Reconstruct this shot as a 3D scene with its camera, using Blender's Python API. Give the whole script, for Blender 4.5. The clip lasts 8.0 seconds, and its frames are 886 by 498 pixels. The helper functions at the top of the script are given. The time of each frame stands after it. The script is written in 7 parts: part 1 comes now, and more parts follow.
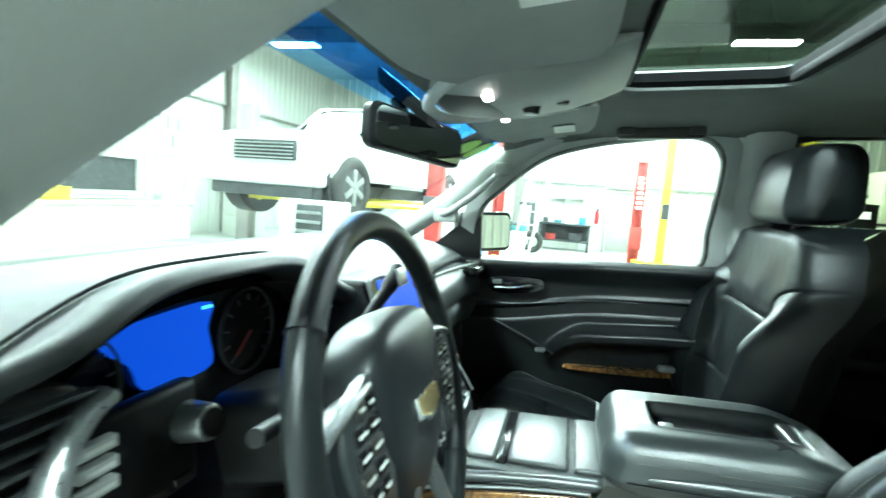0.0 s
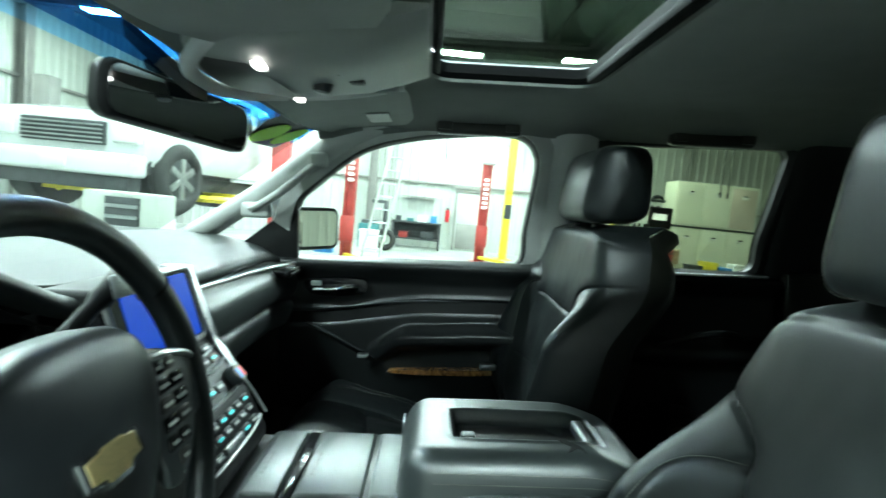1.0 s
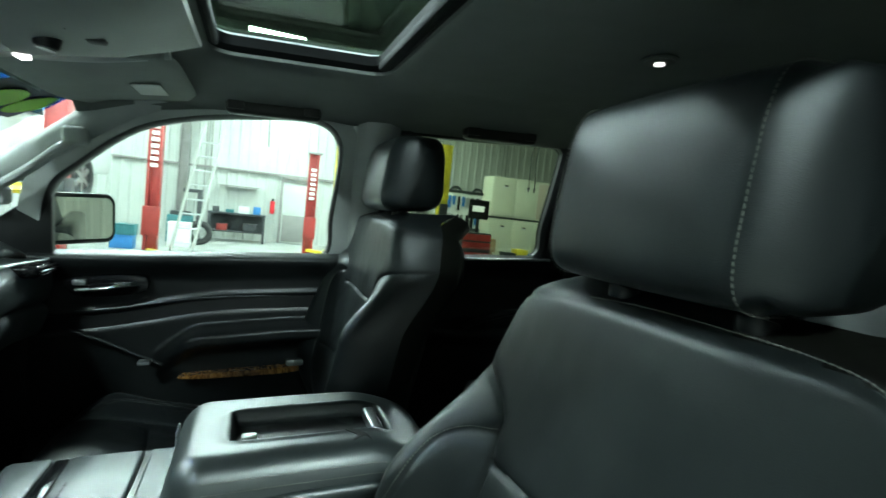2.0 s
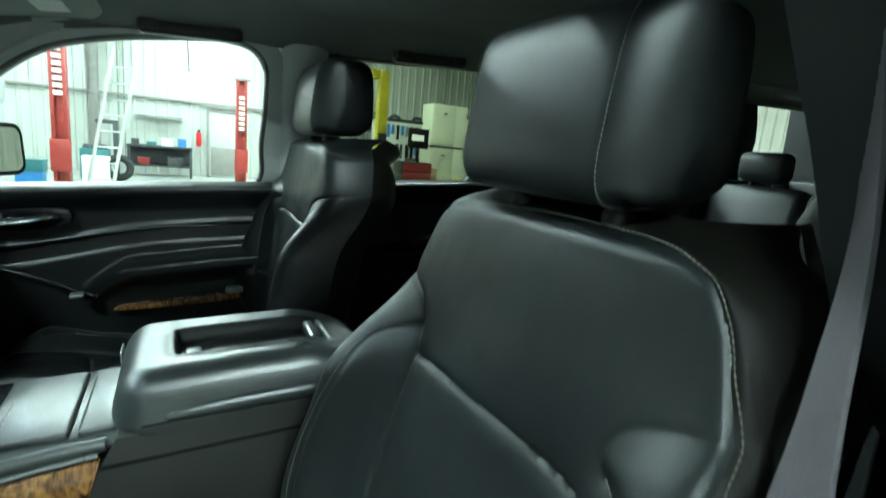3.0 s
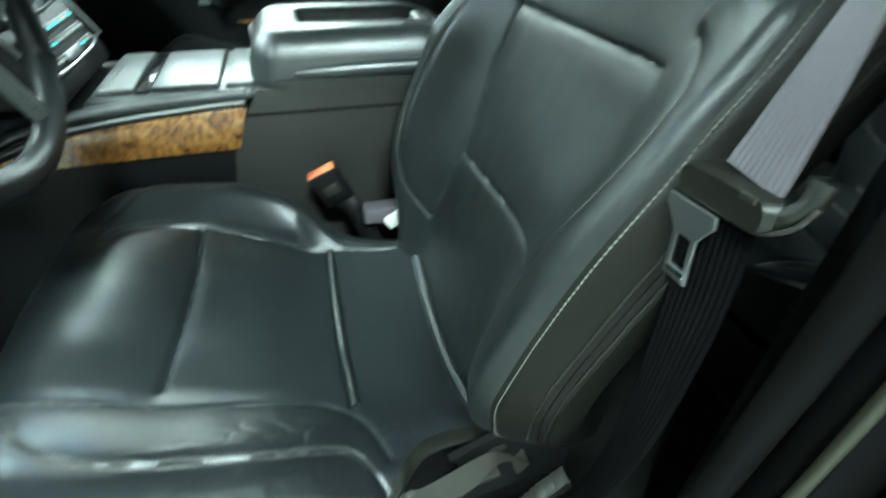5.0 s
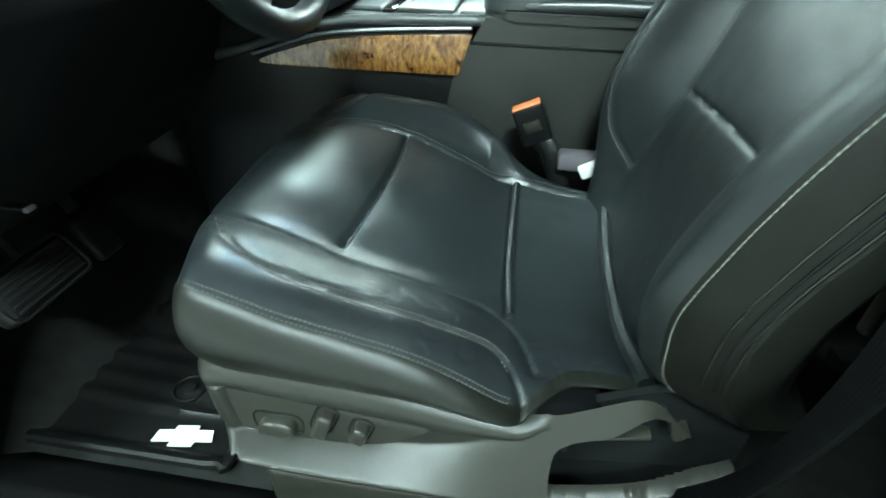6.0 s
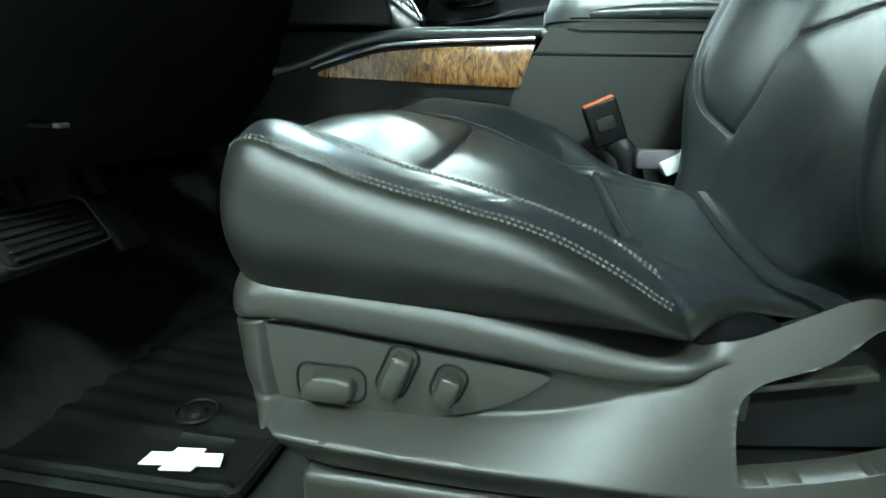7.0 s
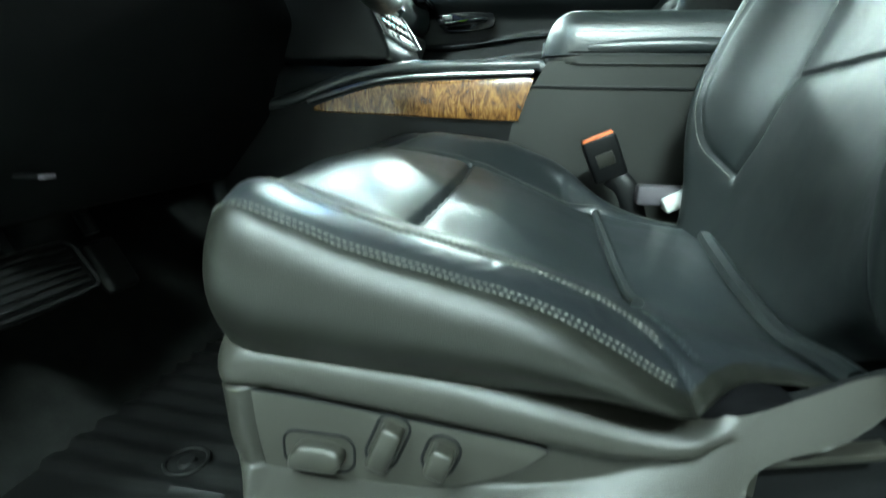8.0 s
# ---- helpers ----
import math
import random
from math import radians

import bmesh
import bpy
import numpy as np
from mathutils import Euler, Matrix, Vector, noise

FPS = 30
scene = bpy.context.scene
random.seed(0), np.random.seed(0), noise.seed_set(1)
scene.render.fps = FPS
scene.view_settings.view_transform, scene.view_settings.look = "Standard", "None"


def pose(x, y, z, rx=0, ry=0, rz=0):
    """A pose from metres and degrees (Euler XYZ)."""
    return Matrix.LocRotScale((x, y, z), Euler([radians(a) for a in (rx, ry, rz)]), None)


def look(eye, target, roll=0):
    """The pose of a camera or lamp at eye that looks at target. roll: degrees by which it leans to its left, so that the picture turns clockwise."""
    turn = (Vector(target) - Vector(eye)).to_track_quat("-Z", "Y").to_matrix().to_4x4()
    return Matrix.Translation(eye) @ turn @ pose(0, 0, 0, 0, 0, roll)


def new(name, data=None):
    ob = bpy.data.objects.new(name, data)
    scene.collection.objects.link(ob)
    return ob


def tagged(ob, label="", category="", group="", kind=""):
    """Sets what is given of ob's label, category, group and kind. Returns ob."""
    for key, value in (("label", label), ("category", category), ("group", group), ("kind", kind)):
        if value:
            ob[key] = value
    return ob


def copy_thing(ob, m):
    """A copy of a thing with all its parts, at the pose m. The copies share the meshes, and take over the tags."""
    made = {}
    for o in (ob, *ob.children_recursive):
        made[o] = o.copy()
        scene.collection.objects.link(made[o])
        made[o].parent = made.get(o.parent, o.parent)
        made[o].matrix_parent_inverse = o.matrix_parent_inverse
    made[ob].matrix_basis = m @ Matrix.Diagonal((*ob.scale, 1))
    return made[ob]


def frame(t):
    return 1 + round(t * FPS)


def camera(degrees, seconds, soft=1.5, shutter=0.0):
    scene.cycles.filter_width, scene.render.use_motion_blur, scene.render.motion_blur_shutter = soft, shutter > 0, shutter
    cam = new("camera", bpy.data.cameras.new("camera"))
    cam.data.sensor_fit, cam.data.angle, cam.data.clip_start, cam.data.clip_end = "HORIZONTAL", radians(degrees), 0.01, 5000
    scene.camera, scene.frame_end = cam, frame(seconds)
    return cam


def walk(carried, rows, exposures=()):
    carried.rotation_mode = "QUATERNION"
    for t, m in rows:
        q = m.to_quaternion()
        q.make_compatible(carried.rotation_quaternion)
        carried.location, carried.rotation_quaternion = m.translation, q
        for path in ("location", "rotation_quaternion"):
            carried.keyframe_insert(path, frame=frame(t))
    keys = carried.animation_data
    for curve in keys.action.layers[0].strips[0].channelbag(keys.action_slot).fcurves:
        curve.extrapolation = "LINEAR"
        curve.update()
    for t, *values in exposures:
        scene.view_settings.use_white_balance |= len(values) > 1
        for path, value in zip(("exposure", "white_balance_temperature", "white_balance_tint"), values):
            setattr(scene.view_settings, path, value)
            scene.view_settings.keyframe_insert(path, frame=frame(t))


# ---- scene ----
cam = camera(82.9, 8.0, 1.5, 0.4)
# seconds, eye, target, lean
PATH = [
    (0, (0.003, -0.982, 1.458), (-0.488, 0.946, 1.251), 4.5),
    (0.5, (0.058, -0.916, 1.462), (-0.161, 1.064, 1.274), 5.1),
    (1, (0.098, -0.853, 1.458), (0.168, 1.139, 1.294), 5.7),
    (1.5, (0.146, -0.83, 1.457), (0.58, 1.118, 1.329), 6.3),
    (1.7, (0.163, -0.835, 1.455), (0.729, 1.08, 1.342), 6.3),
    (2.8, (0.191, -0.902, 1.462), (1.101, 0.853, 1.157), 5.0),
    (3, (0.179, -0.918, 1.444), (1.11, 0.812, 1.067), 5.2),
    (3.5, (0.162, -0.945, 1.421), (1.106, 0.714, 0.825), 5.3),
    (4, (0.142, -0.979, 1.394), (1.078, 0.611, 0.621), 5.3),
    (4.5, (0.144, -1.003, 1.363), (1.023, 0.527, 0.422), 5.2),
    (5, (0.16, -1.021, 1.299), (0.664, 0.523, 0.132), 5.0),
    (5.2, (0.188, -1.021, 1.301), (0.453, 0.489, 0.016), 3.9),
    (6.3, (0.125, -1.105, 1.088), (-0.076, 0.604, 0.07), 5.7),
    (6.5, (0.106, -1.112, 1.032), (-0.11, 0.658, 0.125), 5.5),
    (7, (0.078, -1.098, 0.886), (-0.188, 0.794, 0.295), 4.6),
    (7.5, (0.076, -1.081, 0.829), (-0.201, 0.831, 0.31), 4.1),
    (8, (0.08, -1.07, 0.923), (-0.204, 0.832, 0.373), 4.3),
]
walk(cam, [(t, look(eye, target, roll)) for t, eye, target, roll in PATH],
     [(0, 0.35), (0.5, 0.05), (1, -0.5), (1.7, -0.9), (3, -0.75), (3.5, -0.6), (4.5, -0.15), (5, 0.05), (6.5, 0.05), (7.5, 0.05), (8, 0.25)])

# ---- world, lamps of the place, exposure ----
world = bpy.data.worlds.new("workshop_night")
scene.world = world
world.use_nodes = True
world.node_tree.nodes["Background"].inputs[0].default_value = (0.55, 0.62, 0.6, 1)
world.node_tree.nodes["Background"].inputs[1].default_value = 0.02
LAMP_POWER = 520.0

# ---- materials ----


def mat(name, base, rough=0.5, metal=0.0, vary=0.12, scale=9.0, bump=0.0, bscale=400.0, coat=0.0, spec=0.5, kind="noise", rvary=0.1):
    """A surface with large blotches, fine grain and relief; sizes per metre."""
    m = bpy.data.materials.new(name)
    m.use_nodes = True
    nt = m.node_tree
    n, l = nt.nodes, nt.links
    p = n["Principled BSDF"]
    p.inputs["Roughness"].default_value = rough
    p.inputs["Metallic"].default_value = metal
    p.inputs["Coat Weight"].default_value = coat
    p.inputs["Specular IOR Level"].default_value = spec
    co = n.new("ShaderNodeTexCoord")
    big = n.new("ShaderNodeTexNoise")
    big.inputs["Scale"].default_value = scale
    big.inputs["Detail"].default_value = 6
    fine = n.new("ShaderNodeTexNoise")
    fine.inputs["Scale"].default_value = scale * 14
    fine.inputs["Detail"].default_value = 3
    info = n.new("ShaderNodeObjectInfo")
    for t in (big, fine):
        l.new(co.outputs["Object"], t.inputs["Vector"])
    mixf = n.new("ShaderNodeMath")
    mixf.operation = "MULTIPLY_ADD"
    l.new(fine.outputs[0], mixf.inputs[0])
    mixf.inputs[1].default_value = 0.35
    l.new(big.outputs[0], mixf.inputs[2])
    ramp = n.new("ShaderNodeMapRange")
    ramp.inputs[1].default_value, ramp.inputs[2].default_value = 0.4, 0.95
    ramp.inputs[3].default_value, ramp.inputs[4].default_value = 1 - vary, 1 + vary
    l.new(mixf.outputs[0], ramp.inputs[0])
    col = n.new("ShaderNodeVectorMath")
    col.operation = "SCALE"
    col.inputs[0].default_value = base[:3]
    l.new(ramp.outputs[0], col.inputs["Scale"])
    l.new(col.outputs[0], p.inputs["Base Color"])
    rr = n.new("ShaderNodeMapRange")
    rr.inputs[1].default_value, rr.inputs[2].default_value = 0.2, 0.8
    rr.inputs[3].default_value, rr.inputs[4].default_value = max(0.02, rough - rvary * 0.5), min(1, rough + rvary * 0.5)
    l.new(fine.outputs[0], rr.inputs[0])
    l.new(rr.outputs[0], p.inputs["Roughness"])
    if bump:
        if kind == "noise":
            b = n.new("ShaderNodeTexNoise")
            b.inputs["Detail"].default_value = 4
            out = b.outputs[0]
        else:
            b = n.new("ShaderNodeTexVoronoi")
            b.feature = "DISTANCE_TO_EDGE" if kind == "cells" else "F1"
            out = b.outputs["Distance"]
        b.inputs["Scale"].default_value = bscale
        l.new(co.outputs["Object"], b.inputs["Vector"])
        bn = n.new("ShaderNodeBump")
        bn.inputs["Strength"].default_value = bump
        bn.inputs["Distance"].default_value = 0.6 / bscale
        l.new(out, bn.inputs["Height"])
        l.new(bn.outputs[0], p.inputs["Normal"])
    return m


def glow(name, col, strength):
    m = bpy.data.materials.new(name)
    m.use_nodes = True
    p = m.node_tree.nodes["Principled BSDF"]
    p.inputs["Base Color"].default_value = (*[min(1, c) for c in col], 1)
    p.inputs["Emission Color"].default_value = (*col, 1)
    p.inputs["Emission Strength"].default_value = strength
    p.inputs["Specular IOR Level"].default_value = 0.15
    p.inputs["Roughness"].default_value = 0.4
    return m


def glass(name, tint, gloss=0.05, rough=0.0):
    """A thin pane: what lies behind it, tinted, and a faint mirror."""
    m = bpy.data.materials.new(name)
    m.use_nodes = True
    n, l = m.node_tree.nodes, m.node_tree.links
    n.remove(n["Principled BSDF"])
    tr = n.new("ShaderNodeBsdfTransparent")
    tr.inputs[0].default_value = (*tint, 1)
    gl = n.new("ShaderNodeBsdfGlossy")
    gl.inputs["Roughness"].default_value = rough
    mx = n.new("ShaderNodeMixShader")
    mx.inputs[0].default_value = gloss
    l.new(tr.outputs[0], mx.inputs[1])
    l.new(gl.outputs[0], mx.inputs[2])
    l.new(mx.outputs[0], n["Material Output"].inputs[0])
    return m


def wood_burl(name):
    m = mat(name, (0.3, 0.13, 0.035), 0.25, vary=0.5, scale=30, coat=0.8)
    n, l = m.node_tree.nodes, m.node_tree.links
    p = n["Principled BSDF"]
    co = n.new("ShaderNodeTexCoord")
    mp = n.new("ShaderNodeMapping")
    mp.inputs["Scale"].default_value = (1.6, 1, 0.55)
    mp.inputs["Rotation"].default_value = (0, 0.5, 0)
    wv = n.new("ShaderNodeTexNoise")
    wv.inputs["Scale"].default_value = 55
    wv.inputs["Detail"].default_value = 7
    wv.inputs["Distortion"].default_value = 2.2
    rp = n.new("ShaderNodeValToRGB")
    e = rp.color_ramp.elements
    e[0].position, e[0].color = 0.3, (0.05, 0.018, 0.006, 1)
    e[1].position, e[1].color = 0.68, (0.5, 0.24, 0.06, 1)
    mid = e.new(0.5)
    mid.color = (0.27, 0.115, 0.03, 1)
    l.new(co.outputs["Object"], mp.inputs[0])
    l.new(mp.outputs[0], wv.inputs["Vector"])
    l.new(wv.outputs[0], rp.inputs[0])
    l.new(rp.outputs[0], p.inputs["Base Color"])
    return m


M_LEATHER = mat("black_leather", (0.010, 0.0128, 0.0133), 0.36, vary=0.2, scale=7, bump=0.25, bscale=600, kind="cells", rvary=0.10, spec=0.5)
# Lighter copy of the leather: light on the cushion is put into its colour.
M_SEATTOP = mat("brightened_cushion_leather", (0.0135, 0.0168, 0.0185), 0.325, vary=0.25, scale=6, bump=0.22, bscale=560, kind="cells", rvary=0.05, spec=0.7)
M_WORN = mat("worn_glossy_leather", (0.013, 0.0155, 0.018), 0.32, vary=0.3, scale=9, bump=0.12, bscale=520, kind="cells", rvary=0.04, spec=0.7)
# Side vinyl darkened in its colour, for the shade on the backrest side.
M_BACKSIDE = mat("shade_darkened_vinyl", (0.006, 0.006, 0.0046), 0.48, vary=0.12, scale=6, bump=0.25, bscale=600, kind="cells", rvary=0.06, spec=0.2)
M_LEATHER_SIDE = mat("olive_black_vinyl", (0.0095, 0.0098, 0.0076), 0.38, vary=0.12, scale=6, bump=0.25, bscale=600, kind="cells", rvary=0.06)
M_TRIM = mat("grained_grey_plastic", (0.0212, 0.0206, 0.0168), 0.39, vary=0.12, scale=12, bump=0.24, bscale=640, kind="cells", rvary=0.05, spec=0.5)
M_PLASTIC = mat("smooth_grey_plastic", (0.026, 0.0252, 0.0205), 0.4, vary=0.06, scale=10, bump=0.1, bscale=900, rvary=0.05)
M_BLACK = mat("black_plastic", (0.007, 0.0075, 0.008), 0.42, vary=0.2, scale=12, bump=0.08, bscale=500, kind="cells", rvary=0.04, spec=0.3)
M_PIANO = mat("gloss_black_plastic", (0.008, 0.008, 0.009), 0.12, vary=0.2, scale=6, rvary=0.04)
M_DASH = mat("black_soft_dash", (0.036, 0.041, 0.040), 0.46, vary=0.12, scale=7, bump=0.4, bscale=520, kind="cells", rvary=0.08, spec=0.4)
M_CONSOLE = mat("satin_black_console", (0.030, 0.036, 0.037), 0.33, vary=0.15, scale=8, bump=0.10, bscale=700, kind="cells", rvary=0.04, spec=0.95)
M_FACE = mat("satin_dark_dash_face", (0.050, 0.058, 0.058), 0.36, vary=0.12, scale=8, bump=0.12, bscale=650, kind="cells", rvary=0.04, spec=0.95)
M_DOOR = mat("black_door_trim", (0.008, 0.0095, 0.010), 0.38, vary=0.15, scale=6, bump=0.12, bscale=520, kind="cells", rvary=0.04, spec=0.4)
M_HEADLINER = mat("grey_headliner_cloth", (0.155, 0.167, 0.155), 0.9, vary=0.07, scale=14, bump=0.35, bscale=900)
M_PILLAR = mat("light_grey_pillar_trim", (0.45, 0.47, 0.45), 0.6, vary=0.06, scale=10, bump=0.2, bscale=700)
M_VISOR = mat("pale_grey_visor_cloth", (0.25, 0.265, 0.25), 0.85, vary=0.07, scale=14, bump=0.3, bscale=900)
M_GREYPL = mat("mid_grey_plastic", (0.27, 0.285, 0.265), 0.5, vary=0.06, scale=12, bump=0.15, bscale=800)
M_CARPET = mat("black_carpet", (0.015, 0.0158, 0.015), 0.95, vary=0.35, scale=30, bump=0.6, bscale=900, spec=0.05)
M_RUBBER = mat("black_rubber", (0.011, 0.011, 0.011), 0.42, vary=0.25, scale=18, bump=0.15, bscale=500, spec=0.35)
M_MAT = mat("dark_mat_rubber", (0.0065, 0.0067, 0.0066), 0.38, vary=0.25, scale=18, bump=0.15, bscale=500, spec=0.24)
M_CHROME = mat("chrome", (0.75, 0.77, 0.78), 0.1, 1.0, vary=0.03, rvary=0.04)
M_STEEL = mat("brushed_steel", (0.55, 0.57, 0.58), 0.30, 1.0, vary=0.03, scale=12, rvary=0.03)
M_SILVER = mat("satin_silver_trim", (0.42, 0.44, 0.44), 0.3, 0.85, vary=0.05, scale=20)
M_JAMB = mat("olive_body_paint", (0.024, 0.024, 0.014), 0.5, vary=0.1, scale=12)
M_STITCH = mat("pale_grey_thread", (0.15, 0.15, 0.13), 0.8, vary=0.15, scale=60)
M_WEB = mat("grey_belt_webbing", (0.110, 0.098, 0.112), 0.7, vary=0.1, scale=20, bump=0.4, bscale=700)
# Same belt as the grey webbing; shade is put into this darker colour.
M_DARKWEB = mat("darkened_belt_webbing", (0.0035, 0.0035, 0.004), 0.85, vary=0.15, scale=20, bump=0.4, bscale=700, spec=0.03)
M_UNDER = mat("matt_black_trim", (0.008, 0.0085, 0.009), 0.7, vary=0.2, scale=14, bump=0.1, bscale=500, spec=0.12)
# Matt black trim darkened in its colour, for the shade at the doorway.
M_JAMBTRIM = mat("matt_black_trim_darkened", (0.0045, 0.0045, 0.0045), 0.75, vary=0.2, scale=14, bump=0.1, bscale=500, spec=0.05)
M_BOX = mat("dark_grey_box_vinyl", (0.031, 0.032, 0.0285), 0.45, vary=0.12, scale=6, bump=0.2, bscale=620, kind="cells", rvary=0.06, spec=0.6)
M_PADDING = mat("black_wheel_pad", (0.016, 0.019, 0.022), 0.36, vary=0.12, scale=8, bump=0.15, bscale=620, kind="cells", rvary=0.04)
M_WHITE = mat("white_print", (0.72, 0.74, 0.70), 0.5, vary=0.04)
M_ORANGE = mat("orange_release_button", (0.85, 0.17, 0.05), 0.4, vary=0.06)
M_GOLD = mat("gold_emblem_face", (0.80, 0.62, 0.30), 0.3, 0.8, vary=0.1, scale=80)
M_WOOD = wood_burl("burl_wood_veneer")
M_WIN = glass("clear_window_glass", (0.78, 0.82, 0.77))
M_SCREEN = glass("windscreen_glass", (0.58, 0.62, 0.58), 0.10)
M_PRIVACY = glass("privacy_window_glass", (0.23, 0.25, 0.185))
M_SUNGLASS = glass("tinted_sunroof_glass", (0.22, 0.26, 0.22))
M_BAND = glass("blue_shade_band", (0.02, 0.16, 0.52))
M_BANDEDGE = glass("pale_blue_shade_band", (0.25, 0.55, 0.85))
M_MIRROR = mat("mirror_silver", (0.85, 0.87, 0.87), 0.02, 1.0, vary=0.0, rvary=0.0)
M_BLUE = glow("blue_display_screen", (0.003, 0.075, 0.62), 0.8)
M_TEAL = glow("lit_teal_legend", (0.1, 0.9, 0.9), 1.0)
M_LED = glow("white_interior_lamp", (1.0, 0.98, 0.95), 9.0)
M_LEDSMALL = glow("small_white_lamp", (1.0, 0.98, 0.95), 4.0)
M_TUBE = glow("white_workshop_lamp", (0.75, 1.0, 0.98), LAMP_POWER)
M_RED = mat("red_plastic", (0.6, 0.02, 0.03), 0.35, vary=0.1)
M_BLUEPL = mat("blue_plastic", (0.02, 0.12, 0.55), 0.35, vary=0.1)
M_NEON = mat("neon_green_sticker", (0.42, 0.85, 0.04), 0.5, vary=0.1)
# workshop
M_CONCRETE = mat("worn_concrete", (0.32, 0.33, 0.31), 0.55, vary=0.25, scale=1.2, bump=0.2, bscale=60)
M_WALL = mat("white_metal_panel", (0.44, 0.46, 0.43), 0.45, vary=0.08, scale=1.5)
M_CREAM = mat("cream_metal_panel", (0.70, 0.71, 0.58), 0.45, vary=0.08, scale=1.5)
M_ROOFING = mat("dark_roof_insulation", (0.30, 0.33, 0.32), 0.7, vary=0.15, scale=1.5, bump=0.3, bscale=20)
M_BEAM = mat("grey_steel_beam", (0.23, 0.22, 0.21), 0.5, vary=0.2, scale=4)
M_POSTRED = mat("red_painted_steel", (0.33, 0.035, 0.03), 0.4, vary=0.25, scale=6)
M_YELLOW = mat("yellow_painted_steel", (0.72, 0.58, 0.04), 0.4, vary=0.18, scale=6)
M_PAINTW = mat("white_car_paint", (0.70, 0.72, 0.72), 0.15, vary=0.02, coat=0.7, rvary=0.02)
M_TYRE = mat("tyre_rubber", (0.025, 0.025, 0.025), 0.75, vary=0.3, scale=20, bump=0.2, bscale=90)
M_DARKMETAL = mat("dark_steel", (0.06, 0.065, 0.07), 0.45, 0.4, vary=0.3, scale=10)
M_BOXBLUE = mat("blue_paint", (0.03, 0.2, 0.5), 0.4, vary=0.15)
M_TEALP = mat("teal_machine_paint", (0.03, 0.16, 0.18), 0.45, vary=0.2)
M_CARDPALE = mat("pale_pinkish_panel", (0.52, 0.45, 0.38), 0.6, vary=0.08, scale=2)
M_PAPER = mat("pale_paper", (0.75, 0.76, 0.73), 0.8, vary=0.06, scale=20)
M_CARD = mat("brown_cardboard", (0.38, 0.26, 0.15), 0.8, vary=0.15)

# ---- mesh helpers ----
# the vehicle stands nose-down by three degrees
CAR = Matrix.Translation((0, 0, 1)) @ Matrix.Rotation(radians(-3.0), 4, "Y") @ Matrix.Translation((0, 0, -1))
BASES = {}


def thing(name, base, label, category, group="", kind="", frame_of=None):
    ob = new(name)
    ob.empty_display_size = 0.05
    ob.matrix_basis = (CAR if frame_of is None else frame_of) @ Matrix.Translation(base)
    BASES[ob.name] = Vector(base)
    return tagged(ob, label, category, group, kind)


def part(name, bm, material, parent=None, label="", smooth=True, angle=38.0):
    """Links a bmesh, written in the vehicle's or the workshop's own metres, as one mesh under its thing or part."""
    root = parent
    while root is not None and root.parent is not None:
        root = root.parent
    if root is not None:
        bmesh.ops.translate(bm, vec=-BASES[root.name], verts=bm.verts)
    me = bpy.data.meshes.new(name)
    bmesh.ops.recalc_face_normals(bm, faces=bm.faces)
    bm.to_mesh(me)
    bm.free()
    if smooth and len(me.polygons):
        me.polygons.foreach_set("use_smooth", [True] * len(me.polygons))
        me.set_sharp_from_angle(angle=radians(angle))
    me.materials.append(material)
    ob = new(name, me)
    if parent is not None:
        ob.parent = parent
    return tagged(ob, label)


def solo(name, bm, material, label, category="", group="", kind="", car=True, base=(0, 0, 0), angle=38.0):
    """A thing that is one mesh."""
    bmesh.ops.translate(bm, vec=-Vector(base), verts=bm.verts)
    ob = part(name, bm, material, angle=angle)
    ob.matrix_basis = (CAR if car else Matrix.Identity(4)) @ Matrix.Translation(base)
    BASES[ob.name] = Vector(base)
    return tagged(ob, label, category, group, kind)


def raw(verts, faces):
    bm = bmesh.new()
    vs = [bm.verts.new(v) for v in verts]
    for f in faces:
        try:
            bm.faces.new([vs[i] for i in f])
        except ValueError:
            pass
    return bm


def add(bm, other):
    me = bpy.data.meshes.new("tmp")
    other.to_mesh(me)
    other.free()
    bm.from_mesh(me)
    bpy.data.meshes.remove(me)
    return bm


def box(x0, x1, y0, y1, z0, z1, r=0.004, seg=2):
    v = [(x, y, z) for x in (x0, x1) for y in (y0, y1) for z in (z0, z1)]
    bm = raw(v, [(0, 1, 3, 2), (4, 6, 7, 5), (0, 4, 5, 1), (2, 3, 7, 6), (0, 2, 6, 4), (1, 5, 7, 3)])
    r = min(r, 0.45 * min(abs(x1 - x0), abs(y1 - y0), abs(z1 - z0)))
    if r > 0:
        bmesh.ops.bevel(bm, geom=bm.edges[:], offset=r, segments=seg, profile=0.5, affect="EDGES")
    return bm


def turned(bm, m):
    bmesh.ops.transform(bm, matrix=m, verts=bm.verts)
    return bm


def loft(rings, closed=True, cap=True):
    n = len(rings[0])
    verts = [p for ring in rings for p in ring]
    faces = []
    for i in range(len(rings) - 1):
        for j in range(n if closed else n - 1):
            k = (j + 1) % n
            faces.append((i * n + j, i * n + k, (i + 1) * n + k, (i + 1) * n + j))
    if cap and closed:
        faces.append(tuple(range(n)))
        faces.append(tuple(range((len(rings) - 1) * n, len(rings) * n)))
    return raw(verts, faces)


